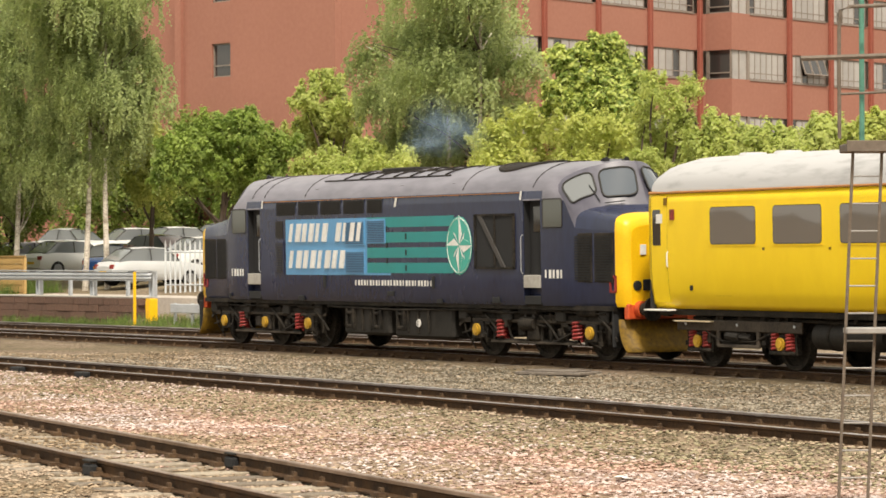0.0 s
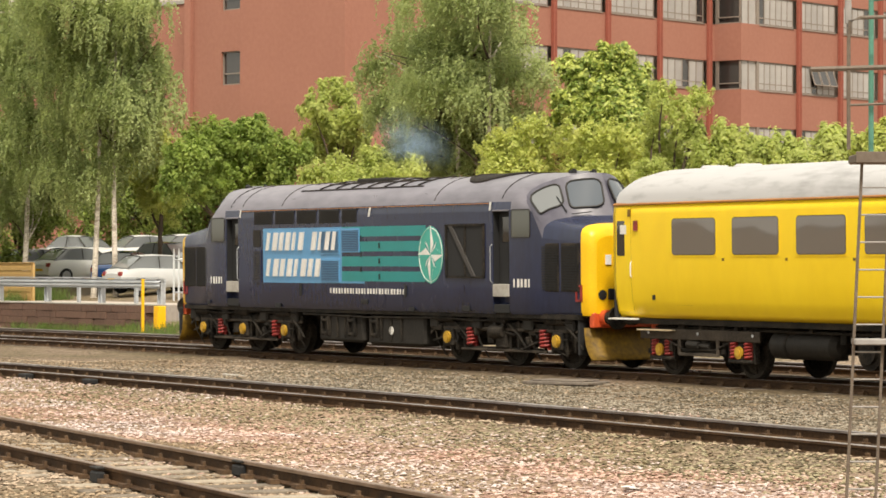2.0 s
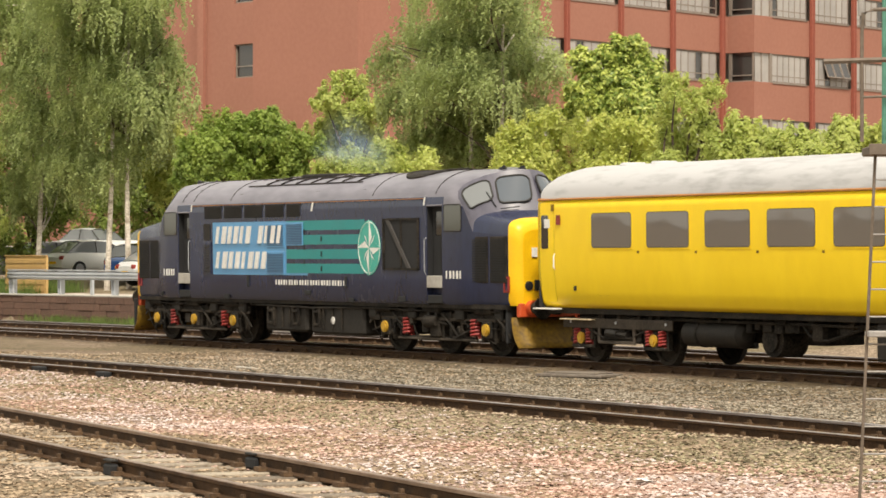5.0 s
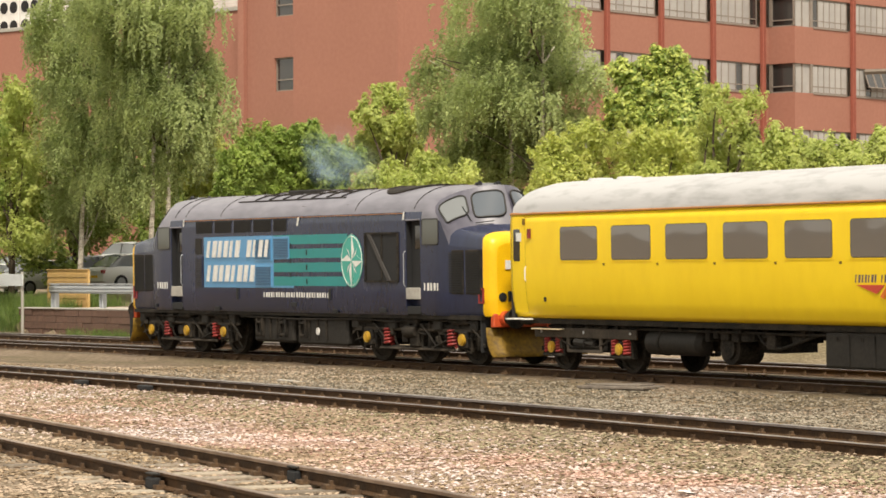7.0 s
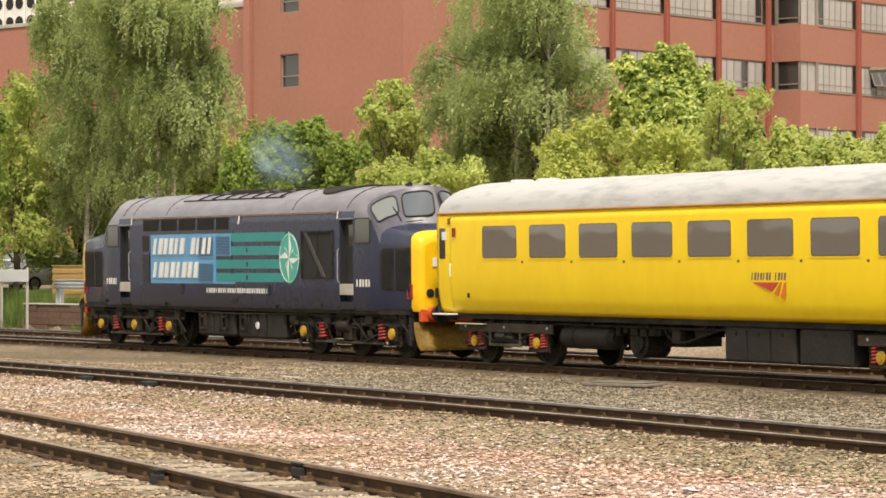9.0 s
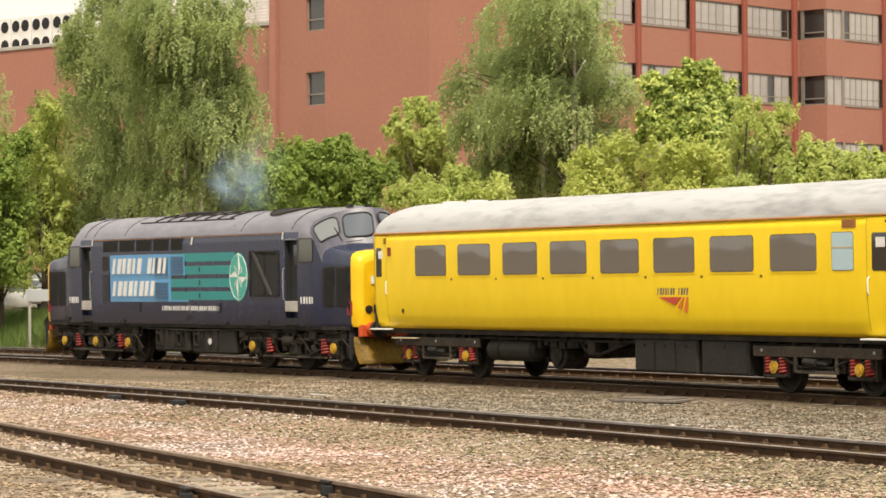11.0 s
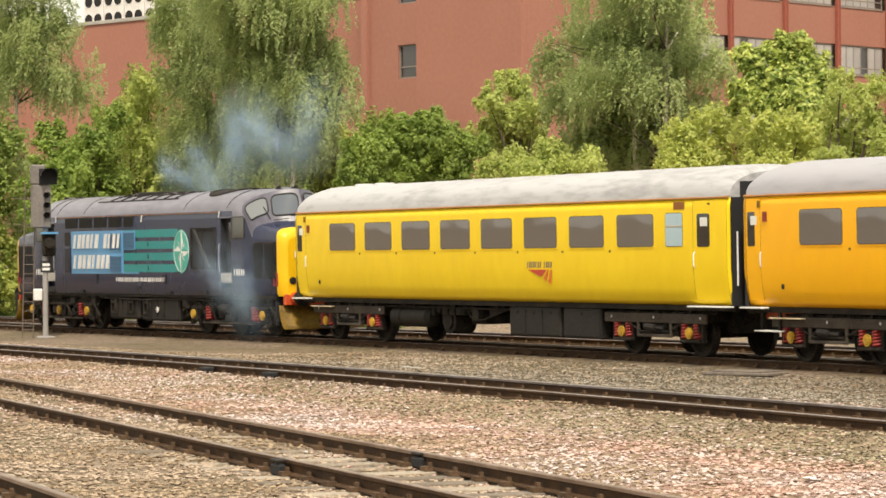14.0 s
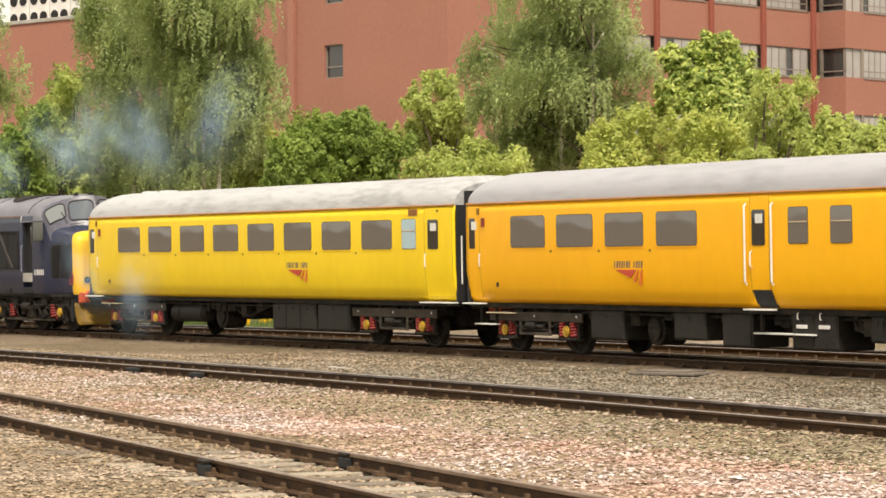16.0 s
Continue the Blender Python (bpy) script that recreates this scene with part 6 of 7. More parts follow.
    decal("mark_stripe", [(lx + 0.46, 1.83), (lx + 0.53, 1.83), (lx + 0.48, 1.51), (lx + 0.36, 1.55)], Y, M["mark_orange"], coach)
    glyph_bars("number_bar", X(x0 + 2.2), X(x0 + 2.75), 1.36, 1.48, word(5), -1.352, M["plough"], coach, 0.0, "faint running number")
    for a, b, mt in windows[:-1]:
        part("rivet_plate", Geo().box(X(b) + 0.2, X(b) + 0.27, Y - 0.008, Y + 0.002, 2.2, 2.25, 0.003), M["plough"], coach)
    for v in (x0 + 0.62, x1 - 0.7):
        part("lamp_bracket", Geo().box(X(v) - 0.05, X(v) + 0.05, -1.40, -1.34, 3.06, 3.2, 0.006), M["plough"], coach, "small lamp bracket")
    g = Geo()
    for s in range(9):
        v = X(x0) + 1.6 + s * 2.05
        g.tube([(v, y_, 3.285 + 0.705 * math.sqrt(max(0, 1 - (y_ / 1.42) ** 2)) + 0.004) for y_ in (-1.3, -1.1, -0.85, -0.55, -0.2, 0.2, 0.6)], 0.008, 4)
    part("roof_seams", g, M["coach_roof_b"], coach, "thin welded seams across the roof")
    for vx, vz in ((x0 + 1.45, 1.5), (x0 + 3.4, 2.02)):
        decal("jacking_mark", rrect(X(vx) - 0.05, X(vx) + 0.05, vz - 0.05, vz + 0.05, 0.02), -1.385, M["tank"], coach)
    return coach


M["step_edge"] = mat("worn_step_edge", (0.62, 0.52, 0.36), (0.40, 0.30, 0.18), 0.6)
M["mark_blue"] = mat("dark_blue_vinyl", (0.12, 0.08, 0.10), rough=0.4, bump=0)
M["mark_red"] = mat("red_vinyl", (0.55, 0.05, 0.02), rough=0.4, bump=0)
M["mark_orange"] = mat("orange_vinyl", (0.70, 0.16, 0.01), rough=0.4, bump=0)

A_WIN = [(2.746 + 1.947 * i, 4.15 + 1.947 * i, "pane_film") for i in range(8)]
coach_a = build_coach("lemon yellow test coach with tinted windows and pale roof", 10.35, 0.62, 20.5, (3.185, 17.345), M["lemon"], M["coach_roof"], A_WIN, [(18.25, 18.87, 2.32, "pane_white")],
                      [(0.70, 1.28, 0.78, 1.18, 0.965), (19.25, 20.42, 19.40, 19.84, 0.995)], [(11.4, 13.6, 0.31, 0.98, 3), (13.75, 15.3, 0.31, 0.98, 1)], 13.13,
                      [("tank", 5.3, 7.2), ("drum", 8.0, 0), ("truss", 9.0, 11.2)])
B_WIN = [(23.17 + 1.93 * i, 24.61 + 1.93 * i, "pane_film") for i in range(4)]
coach_b = build_coach("amber yellow brake test coach with grey roof", 30.7, 21.06, 40.95, (23.68, 37.84), M["amber"], M["coach_roof_b"], B_WIN, [(33.45, 34.06, 2.33, "pane_film"), (34.76, 35.4, 2.33, "pane_film"), (37.0, 37.7, 2.33, "pane_dark")],
                      [(21.16, 21.72, 21.24, 21.66, 0.965), (32.2, 32.82, 32.28, 32.7, 1.0), (39.6, 40.6, 39.8, 40.3, 0.995)], [(26.05, 27.3, 0.36, 0.98, 1), (29.2, 30.3, 0.42, 0.98, 1), (30.9, 31.9, 0.32, 0.98, 1), (33.2, 34.6, 0.32, 1.0, 2), (35.6, 36.0, 0.5, 0.98, 1)], 27.9,
                      [("drum", 28.1, 0), ("rail", 32.08, 0), ("rail", 32.95, 0), ("truss", 34.8, 36.4), ("whitestep", 32.1, 34.0), ("whitestep", 21.3, 22.2), ("recess", 32.22, 32.85), ("labels", 33.55, 34.25)])


# ---- lineside: retaining wall, barrier, fence, sign ----
def along(u, lat, z=0.0):
    """A frame on the ground: local x along the curve, local y away from the railway."""
    return Matrix.Translation(on(u, lat, z)) @ Matrix.Rotation(-BEND * u, 4, "Z")


def build_wall():
    wall = empty("retaining_wall", "low retaining wall of dark stained stone blocks", "wall", kind="structure")
    rng = random.Random(9)
    forms = []
    for L in (1.0, 1.35, 0.8):
        forms.append((L, Geo().box(0.003, L - 0.003, -0.18, 0.2, 0.003, 0.242, 0.012).mesh("block", [M["brick_wall"]], 0)))
    for row in range(4):
        u = -102.7 - (0.4 if row % 2 else 0)
        while u < -90.6:
            L, me = rng.choice(forms)
            o = new("block", me)
            o.parent = wall
            o.matrix_local = along(u, 10.4 + rng.uniform(-0.02, 0.02), -0.27 + row * 0.245) @ Matrix.Rotation(rng.uniform(-0.008, 0.008), 4, "Z")
            u += L
    o = part("coping", Geo().box(0, 13.2, -0.22, 0.3, 0, 0.06, 0.015), M["concrete"], wall, "pale concrete edge")
    o.matrix_local = along(-103.1, 10.4, 0.712)


build_wall()


def build_barrier():
    bar = empty("crash_barrier", "galvanised steel crash barrier on the retaining wall", "barrier")
    prof = [(0.0, 0.0), (0.03, 0.03), (-0.05, 0.08), (-0.05, 0.12), (0.02, 0.155), (-0.05, 0.19), (-0.05, 0.23), (0.03, 0.28), (0.0, 0.31)]
    us = [-101.7 + 0.5 * i for i in range(24)]
    g = Geo().loft([[on(u, 10.75 + a, 1.30 + h) for a, h in prof] for u in us])
    o = part("beam", g, M["galv"], bar, "corrugated steel beam")
    o.modifiers.new("thick", "SOLIDIFY").thickness = 0.012
    part("top_rail", Geo().loft([[on(u, 10.70, 1.63), on(u, 10.86, 1.63), on(u, 10.86, 1.67), on(u, 10.70, 1.67)] for u in us], close=True, caps=True), M["galv"], bar)
    for u, w in ((-101.6, 0.16), (-98.1, 0.11), (-94.35, 0.11), (-90.4, 0.13)):
        p = part("post", Geo().box(-w, w, -0.02, 0.02, 0, 0.92).box(-w, -w + 0.025, -0.09, 0.09, 0, 0.92).box(w - 0.025, w, -0.09, 0.09, 0, 0.92), M["galv"], bar, "steel channel post")
        p.matrix_local = along(u, 10.9, 0.72)
    for u in (-96.6, -92.7):
        p = part("post", Geo().box(-0.07, 0.07, -0.05, 0.05, 0, 0.6), M["galv"], bar)
        p.matrix_local = along(u, 11.3, 0.72)


build_barrier()


def build_fence():
    f = empty("fence_panel", "new pale timber fence panel behind the barrier", "fence", along(-105.6, 12.9, 0.55))
    rng = random.Random(4)
    b = None
    for i in range(11):
        m = Matrix.Translation((0.0, -0.02 * (i % 2), 0.12 + i * 0.135)) @ Matrix.Rotation(rng.uniform(-0.004, 0.004), 4, "Y")
        if b is None:
            b = part("board", Geo().box(0.0, 3.0, -0.012, 0.012, 0, 0.14, 0.004), M["timber"], f)
            b.matrix_local = m
        else:
            again(b, m)
    for x in (0.0, 1.5, 3.0):
        part("post", Geo().box(x - 0.05, x + 0.05, 0.02, 0.12, 0, 1.6, 0.008), M["timber"], f)
    part("capping", Geo().box(-0.06, 3.06, -0.05, 0.1, 1.61, 1.65, 0.006), M["timber"], f)


build_fence()


def build_sign():
    s = empty("sign_board", "blank white lineside notice board on two posts", "sign", along(-102.2, 9.25, -0.2))
    part("board", Geo().box(-1.15, 1.15, -0.02, 0.02, 1.78, 2.22, 0.008), M["fence_pale"], s, "dull grey-white board")
    for x in (-1.0, 1.0):
        part("post", Geo().box(x - 0.05, x + 0.05, 0.022, 0.1, -0.1, 2.3, 0.01), M["concrete"], s)


build_sign()


def build_yellow_post():
    p = empty("marker_post", "yellow painted steel end post", "post", along(-88.95, 9.3, -0.22))
    part("pole", Geo().box(-0.05, 0.05, -0.04, 0.04, 0, 1.85, 0.012), M["loco_yellow"], p)
    part("foot", Geo().box(-0.2, 0.2, -0.1, 0.1, 0, 0.06, 0.01), M["loco_yellow"], p)
    c = empty("yellow_cabinet", "small yellow lineside cabinet", "cabinet", along(-88.85, 9.9, -0.22))
    part("body", Geo().box(-0.16, 0.16, -0.15, 0.15, 0.06, 0.95, 0.02), M["loco_yellow"], c)
    part("plinth", Geo().box(-0.25, 0.25, -0.2, 0.2, 0, 0.06), M["concrete"], c)
    part("door", Geo().box(-0.13, 0.13, -0.17, -0.15, 0.1, 0.88, 0.006), M["loco_yellow"], c)


build_yellow_post()


def build_palisade():
    f = empty("palisade_fence", "galvanised palisade fence at the car park edge", "fence")
    pale = None
    a, b = Vector((-98.85, 3.95, 0)), Vector((-96.4, 9.4, 0))
    n = 34
    ang = math.atan2(b.y - a.y, b.x - a.x)
    for i in range(n):
        p = a.lerp(b, i / (n - 1))
        m = Matrix.Translation((p.x, p.y, 0.75)) @ Matrix.Rotation(ang, 4, "Z")
        if pale is None:
            pale = part("pale", Geo().plate([(-0.035, 0), (0.035, 0), (0.035, 1.85), (0.0, 2.0), (-0.035, 1.85)], -0.008, 0.008), M["fence_pale"], f)
            pale.matrix_local = m
        else:
            again(pale, m)
    for h in (1.1, 2.3):
        part("rail", Geo().tube([(a.x, a.y, h), (b.x, b.y, h)], 0.03, 4), M["galv"], f)


build_palisade()


def build_apron():
    o = part("pavement", Geo().loft([[on(u, 10.8, 0.0), on(u, 10.8, 0.74), on(u, 19.5, 0.75), on(u, 19.5, 0.0)] for u in [-102 + i for i in range(21)]], caps=True), M["apron"], None, sharp=0)
    tagged(o, "pale worn concrete car park surface above the wall", "pavement", kind="structure")
    w = empty("kerb_wall", "pale concrete kerb wall at the car park edge", "wall", kind="structure")
    for i in range(5):
        o = part("block", Geo().box(0.01, 1.19, -0.15, 0.15, 0, 0.62, 0.02), M["concrete"], w)
        o.matrix_local = along(-87.6 + i * 1.2, 10.6, -0.25)
    g = empty("steel_barrier", "short grey steel barrier by the line", "barrier", along(-88.0, 9.6, -0.22))
    part("beam", Geo().box(0.9, 3.2, -0.05, 0.05, 0.5, 0.8, 0.02), M["galv"], g)
    for x in (1.0, 2.1, 3.1):
        part("post", Geo().box(x - 0.05, x + 0.05, 0.05, 0.13, 0, 0.82, 0.01), M["galv"], g)


M["apron"] = mat("worn_pale_concrete", (0.52, 0.46, 0.41), (0.40, 0.35, 0.31), 0.9, s1=0.5, s2=8, bump=0.1)
build_apron()


# ---- colour light signal ----
M["signal_grey"] = mat("weathered_signal_grey", (0.20, 0.18, 0.165), (0.13, 0.115, 0.105), 0.6, s1=2, s2=14, bump=0.05)
M["mast_grey"] = mat("dull_galvanised_mast", (0.33, 0.31, 0.295), (0.24, 0.225, 0.21), 0.6, s1=2, s2=14, bump=0.05)
M["rust"] = mat("rusted_steel", (0.17, 0.135, 0.105), (0.10, 0.075, 0.055), 0.7, s1=3, s2=25)


def build_signal():
    g0 = height(*on(-84.7, -2.75)[:2])
    s = empty("railway_signal", "grey colour light signal on a post with a ladder", "railway signal", along(-84.7, -2.75, g0) @ Matrix.Rotation(radians(-18), 4, "Z"))
    part("mast", Geo().tube([(0, 0, -0.1), (0, 0, 3.4)], 0.085, 14).box(-0.25, 0.25, -0.25, 0.25, -0.1, 0.06, 0.02), M["mast_grey"], s)
    h = part("signal_head", Geo().box(-0.12, 0.2, -0.42, 0.16, 3.3, 4.6, 0.04).box(-0.1, 0.2, -0.44, 0.0, 4.6, 5.2, 0.04), M["signal_grey"], s, "weathered grey signal head")
    part("hood", Geo().loft([[(0.2 + 0.42 * k, 0.08 + 0.26 * math.cos(a), 4.85 + 0.24 * math.sin(a)) for a in [math.pi * i / 8 for i in range(9)]] for k in (0, 1)]).box(0.2, 0.22, -0.2, 0.34, 4.6, 5.08), M["black"], h, "black sighting hood")
    for z in (4.28, 3.98, 3.68):
        v = part("lens_hood", Geo().loft([[(0.2 + 0.2 * k, 0.02 + 0.1 * math.cos(a), z + 0.1 * math.sin(a)) for a in [math.pi * (i / 8) - 0.3 for i in range(10)]] for k in (0, 1)]), M["black"], h)
        part("lens", Geo().tube([(0.2, 0.02, z), (0.215, 0.02, z)], 0.085, 14), M["black"], h)
    p = part("subsidiary_signal", Geo().box(-0.15, 0.2, -0.1, 0.3, 2.45, 3.15, 0.05).tube([(0.2, 0.1, 2.85), (0.42, 0.1, 2.85)], 0.16, 14), M["gear"], s, "round lower signal lamp")
    part("visor", Geo().box(0.1, 0.4, -0.15, 0.35, 3.12, 3.18), M["sky_blue"], p)
    pl = part("identity_plate", Geo().box(0.09, 0.11, -0.16, 0.18, 1.98, 2.32, 0.004), M["black"], s, "black identity plate")
    for z in (2.2, 2.07):
        part("letter_bar", Geo().box(0.112, 0.116, -0.1, 0.12, z - 0.04, z + 0.04), M["white"], pl)
    part("location_box", Geo().box(-0.12, 0.12, -0.36, -0.1, 1.12, 1.48, 0.03), M["white"], s, "white control box")
    lad = part("ladder", Geo().tube([(-0.35, -0.66, -0.05), (-0.3, -0.56, 4.7)], 0.018, 6).tube([(-0.35, -0.34, -0.05), (-0.3, -0.26, 4.7)], 0.018, 6), M["rust"], s, "narrow steel access ladder")
    r = None
    for i in range(16):
        z = 0.25 + i * 0.28
        part("rung", Geo().tube([(-0.345, -0.66 + 0.021 * z, z), (-0.345, -0.34 + 0.017 * z, z)], 0.011, 5), M["rust"], lad)
    for z in (3.4, 4.2):
        part("hoop", Geo().tube([(-0.3, -0.56, z), (-0.45, -0.9, z), (-0.7, -0.8, z), (-0.6, -0.3, z), (-0.3, -0.26, z)], 0.012, 5), M["rust"], lad)


build_signal()


# ---- access ladder close to the platform ----
def build_access_ladder():
    z0 = height(-19.5, -17.5)
    lad = empty("access_ladder", "rusty steel access ladder with a small caged landing", "ladder", Matrix.Translation((-19.44, -17.56, 0)) @ Matrix.Rotation(radians(65.5), 4, "Z"))
    for dx in (0.0, 0.235):
        part("stile", Geo().tube([(dx - 0.14, 0, z0 - 0.05), (dx, 0, 2.95)], 0.013, 8), M["rust"], lad)
    r = 0.02
    i = 0
    while True:
        z = 0.05 + i * 0.222
        if z > 2.85:
            break
        x = -0.14 * (2.95 - z) / 3.0
        part("rung", Geo().tube([(x, 0, z), (x + 0.235, 0, z)], 0.008, 6), M["mast_grey"], lad)
        i += 1
    part("landing", Geo().box(-0.07, 0.62, -0.12, 0.3, 2.91, 2.98, 0.01).box(-0.07, 0.62, -0.14, -0.12, 2.91, 3.0, 0.004), M["rust"], lad, "small grey steel landing")
    part("step", Geo().box(-0.07, 0.4, -0.1, 0.12, 1.44, 1.49, 0.008), M["mast_grey"], lad)
    part("cage_post", Geo().tube([(-0.11, 0, 3.02), (-0.11, 0.0, 3.9), (-0.1, 0, 4.06), (-0.02, 0, 4.09), (0.6, 0, 4.11)], 0.016, 8), M["rust"], lad)
    part("cage_post", Geo().tube([(-0.1, 0.1, 4.05), (-0.1, 0.1, 4.6)], 0.028, 8), M["mast_grey"], lad)
    for z, a in ((3.38, -0.11), (3.67, -0.42)):
        part("cage_rail", Geo().tube([(a, 0, z), (0.6, 0, z + 0.03)], 0.012 if z < 3.5 else 0.024, 6), M["rust"], lad)
    part("green_post", Geo().tube([(0.11, 0.25, 2.95), (0.11, 0.25, 4.3)], 0.022, 8).tube([(0.11, 0.25, 4.26), (0.5, 0.25, 4.3)], 0.018, 6), M["green"], lad, "green painted lamp post")
    part("stay", Geo().tube([(0.6, 0, z0 - 0.05), (0.6, 0, 4.6)], 0.05, 10), M["galv"], lad)


M["green"] = mat("faded_green_paint", (0.10, 0.27, 0.2), (0.07, 0.2, 0.15), 0.6)
build_access_ladder()


# ---- small things on the ground ----
def small_things():
    for x, y in ((-26.75, -21.62), (-27.05, -20.02)):
        b = empty("rail_lubricator", "black box bolted to the rail", "rail fitting", Matrix.Translation((x, y, -0.07)))
        part("case", Geo().box(-0.13, 0.13, -0.12, -0.03, 0, 0.12, 0.02).box(-0.09, 0.09, 0.04, 0.11, 0, 0.08, 0.02), M["black"], b)
        part("lid", Geo().box(-0.13, 0.13, -0.12, -0.04, 0.14, 0.165, 0.01), M["tank"], b)
    for u in (-53.4, -50.4):
        p = on(u, -11.98, 0)
        b = empty("rail_fitting", "dark box fixed beside the rail", "rail fitting", along(u, -11.98, -0.06))
        part("case", Geo().box(-0.2, 0.2, -0.08, 0.08, 0, 0.1, 0.02), M["black"], b)
    g0 = height(*on(-49.4, -2.4)[:2])
    s = empty("trough_lid", "weathered flat slab lying on the ballast", "slab", along(-49.5, -2.3, g0) @ Matrix.Rotation(radians(24), 4, "Z"))
    part("slab", Geo().box(-0.75, 0.75, -0.42, 0.42, 0.02, 0.08, 0.012), M["tank_pale"], s)
    part("slab", Geo().box(-0.6, 0.55, -0.3, 0.36, 0.08, 0.11, 0.01), M["tank_pale"], s)
    g0 = height(-53.8, -10.2)
    p = empty("plank", "pale broken board lying on the ballast", "board", Matrix.Translation((-53.8, -10.2, g0)) @ pose(0, 0, 0, 0, 4, 35))
    part("board", Geo().box(-0.36, 0.36, -0.06, 0.06, 0.0, 0.05, 0.01), M["concrete"], p)
    g0 = height(-24.2, -17.1)
    p = empty("litter", "crumpled white scrap on the ballast", "litter", Matrix.Translation((-24.2, -17.1, g0 + 0.01)) @ Matrix.Scale(1, 4))
    g = Geo()
    rng = random.Random(5)
    grid = [[(-0.11 + 0.055 * i, -0.08 + 0.053 * j, 0.02 + rng.uniform(0, 0.05)) for i in range(5)] for j in range(4)]
    g.loft(grid)
    part("scrap", g, M["white"], p, sharp=20)


M["tank_pale"] = mat("weathered_slab", (0.20, 0.17, 0.14), (0.11, 0.09, 0.075), 0.85, s1=2, s2=14, bump=0.3)
small_things()


def grass():
    rng = random.Random(7)
    v, f = [], []
    def blade(x, y, z, h):
        k = len(v)
        a = rng.uniform(0, 6.283)
        lx, ly = rng.gauss(0, 0.3) * h, rng.gauss(0, 0.3) * h
        w = 0.012
        v.extend([(x - w * math.cos(a), y - w * math.sin(a), z), (x + w * math.cos(a), y + w * math.sin(a), z), (x + lx, y + ly, z + h)])
        f.append((k, k + 1, k + 2))
    for i in range(3000):
        u, lat = rng.uniform(-99, -90.5), 10.1 - abs(rng.gauss(0, 0.35))
        if noise.noise((u * 0.7, 3, 1)) < -0.05:
            continue
        p = on(u, lat)
        blade(p.x, p.y, height(p.x, p.y) - 0.02, rng.uniform(0.1, 0.4))
    for i in range(26000):
        u, lat = rng.uniform(-118, -102.9), rng.uniform(7.8, 15)
        p = on(u, lat)
        blade(p.x, p.y, height(p.x, p.y) - 0.02, rng.uniform(0.15, 0.7))
    for i in range(2200):
        u, lat = rng.uniform(-90.4, -84), rng.uniform(8.6, 10.3)
        p = on(u, lat)
        blade(p.x, p.y, height(p.x, p.y) - 0.02, rng.uniform(0.08, 0.35))
    me = bpy.data.meshes.new("grass")
    me.from_pydata(v, [], f)
    me.materials.append(M["grass"])
    tagged(new("grass", me), "tufts of rough green grass along the bank", "grass", kind="stuff")


grass()


# unseen wall, added behind the camera as something for the coach panes to mirror
def build_mirrored_wall():
    w = empty("wall_south", "unseen tan brick wall added for the coach windows to mirror", "wall", kind="structure")
    # brick colour raised to stand in for sunlight on the shaded north face
    M["tan_brick"] = mat("tan_station_brick", (0.55, 0.42, 0.28), (0.42, 0.31, 0.20), 0.9, s1=0.4, s2=6, bump=0.2)
    part("wall", Geo().box(-320, 60, -44.4, -44.0, -0.5, 2.65), M["tan_brick"], w)
    part("coping", Geo().box(-320, 60, -44.5, -43.9, 2.653, 2.8, 0.02), M["concrete"], w)


build_mirrored_wall()


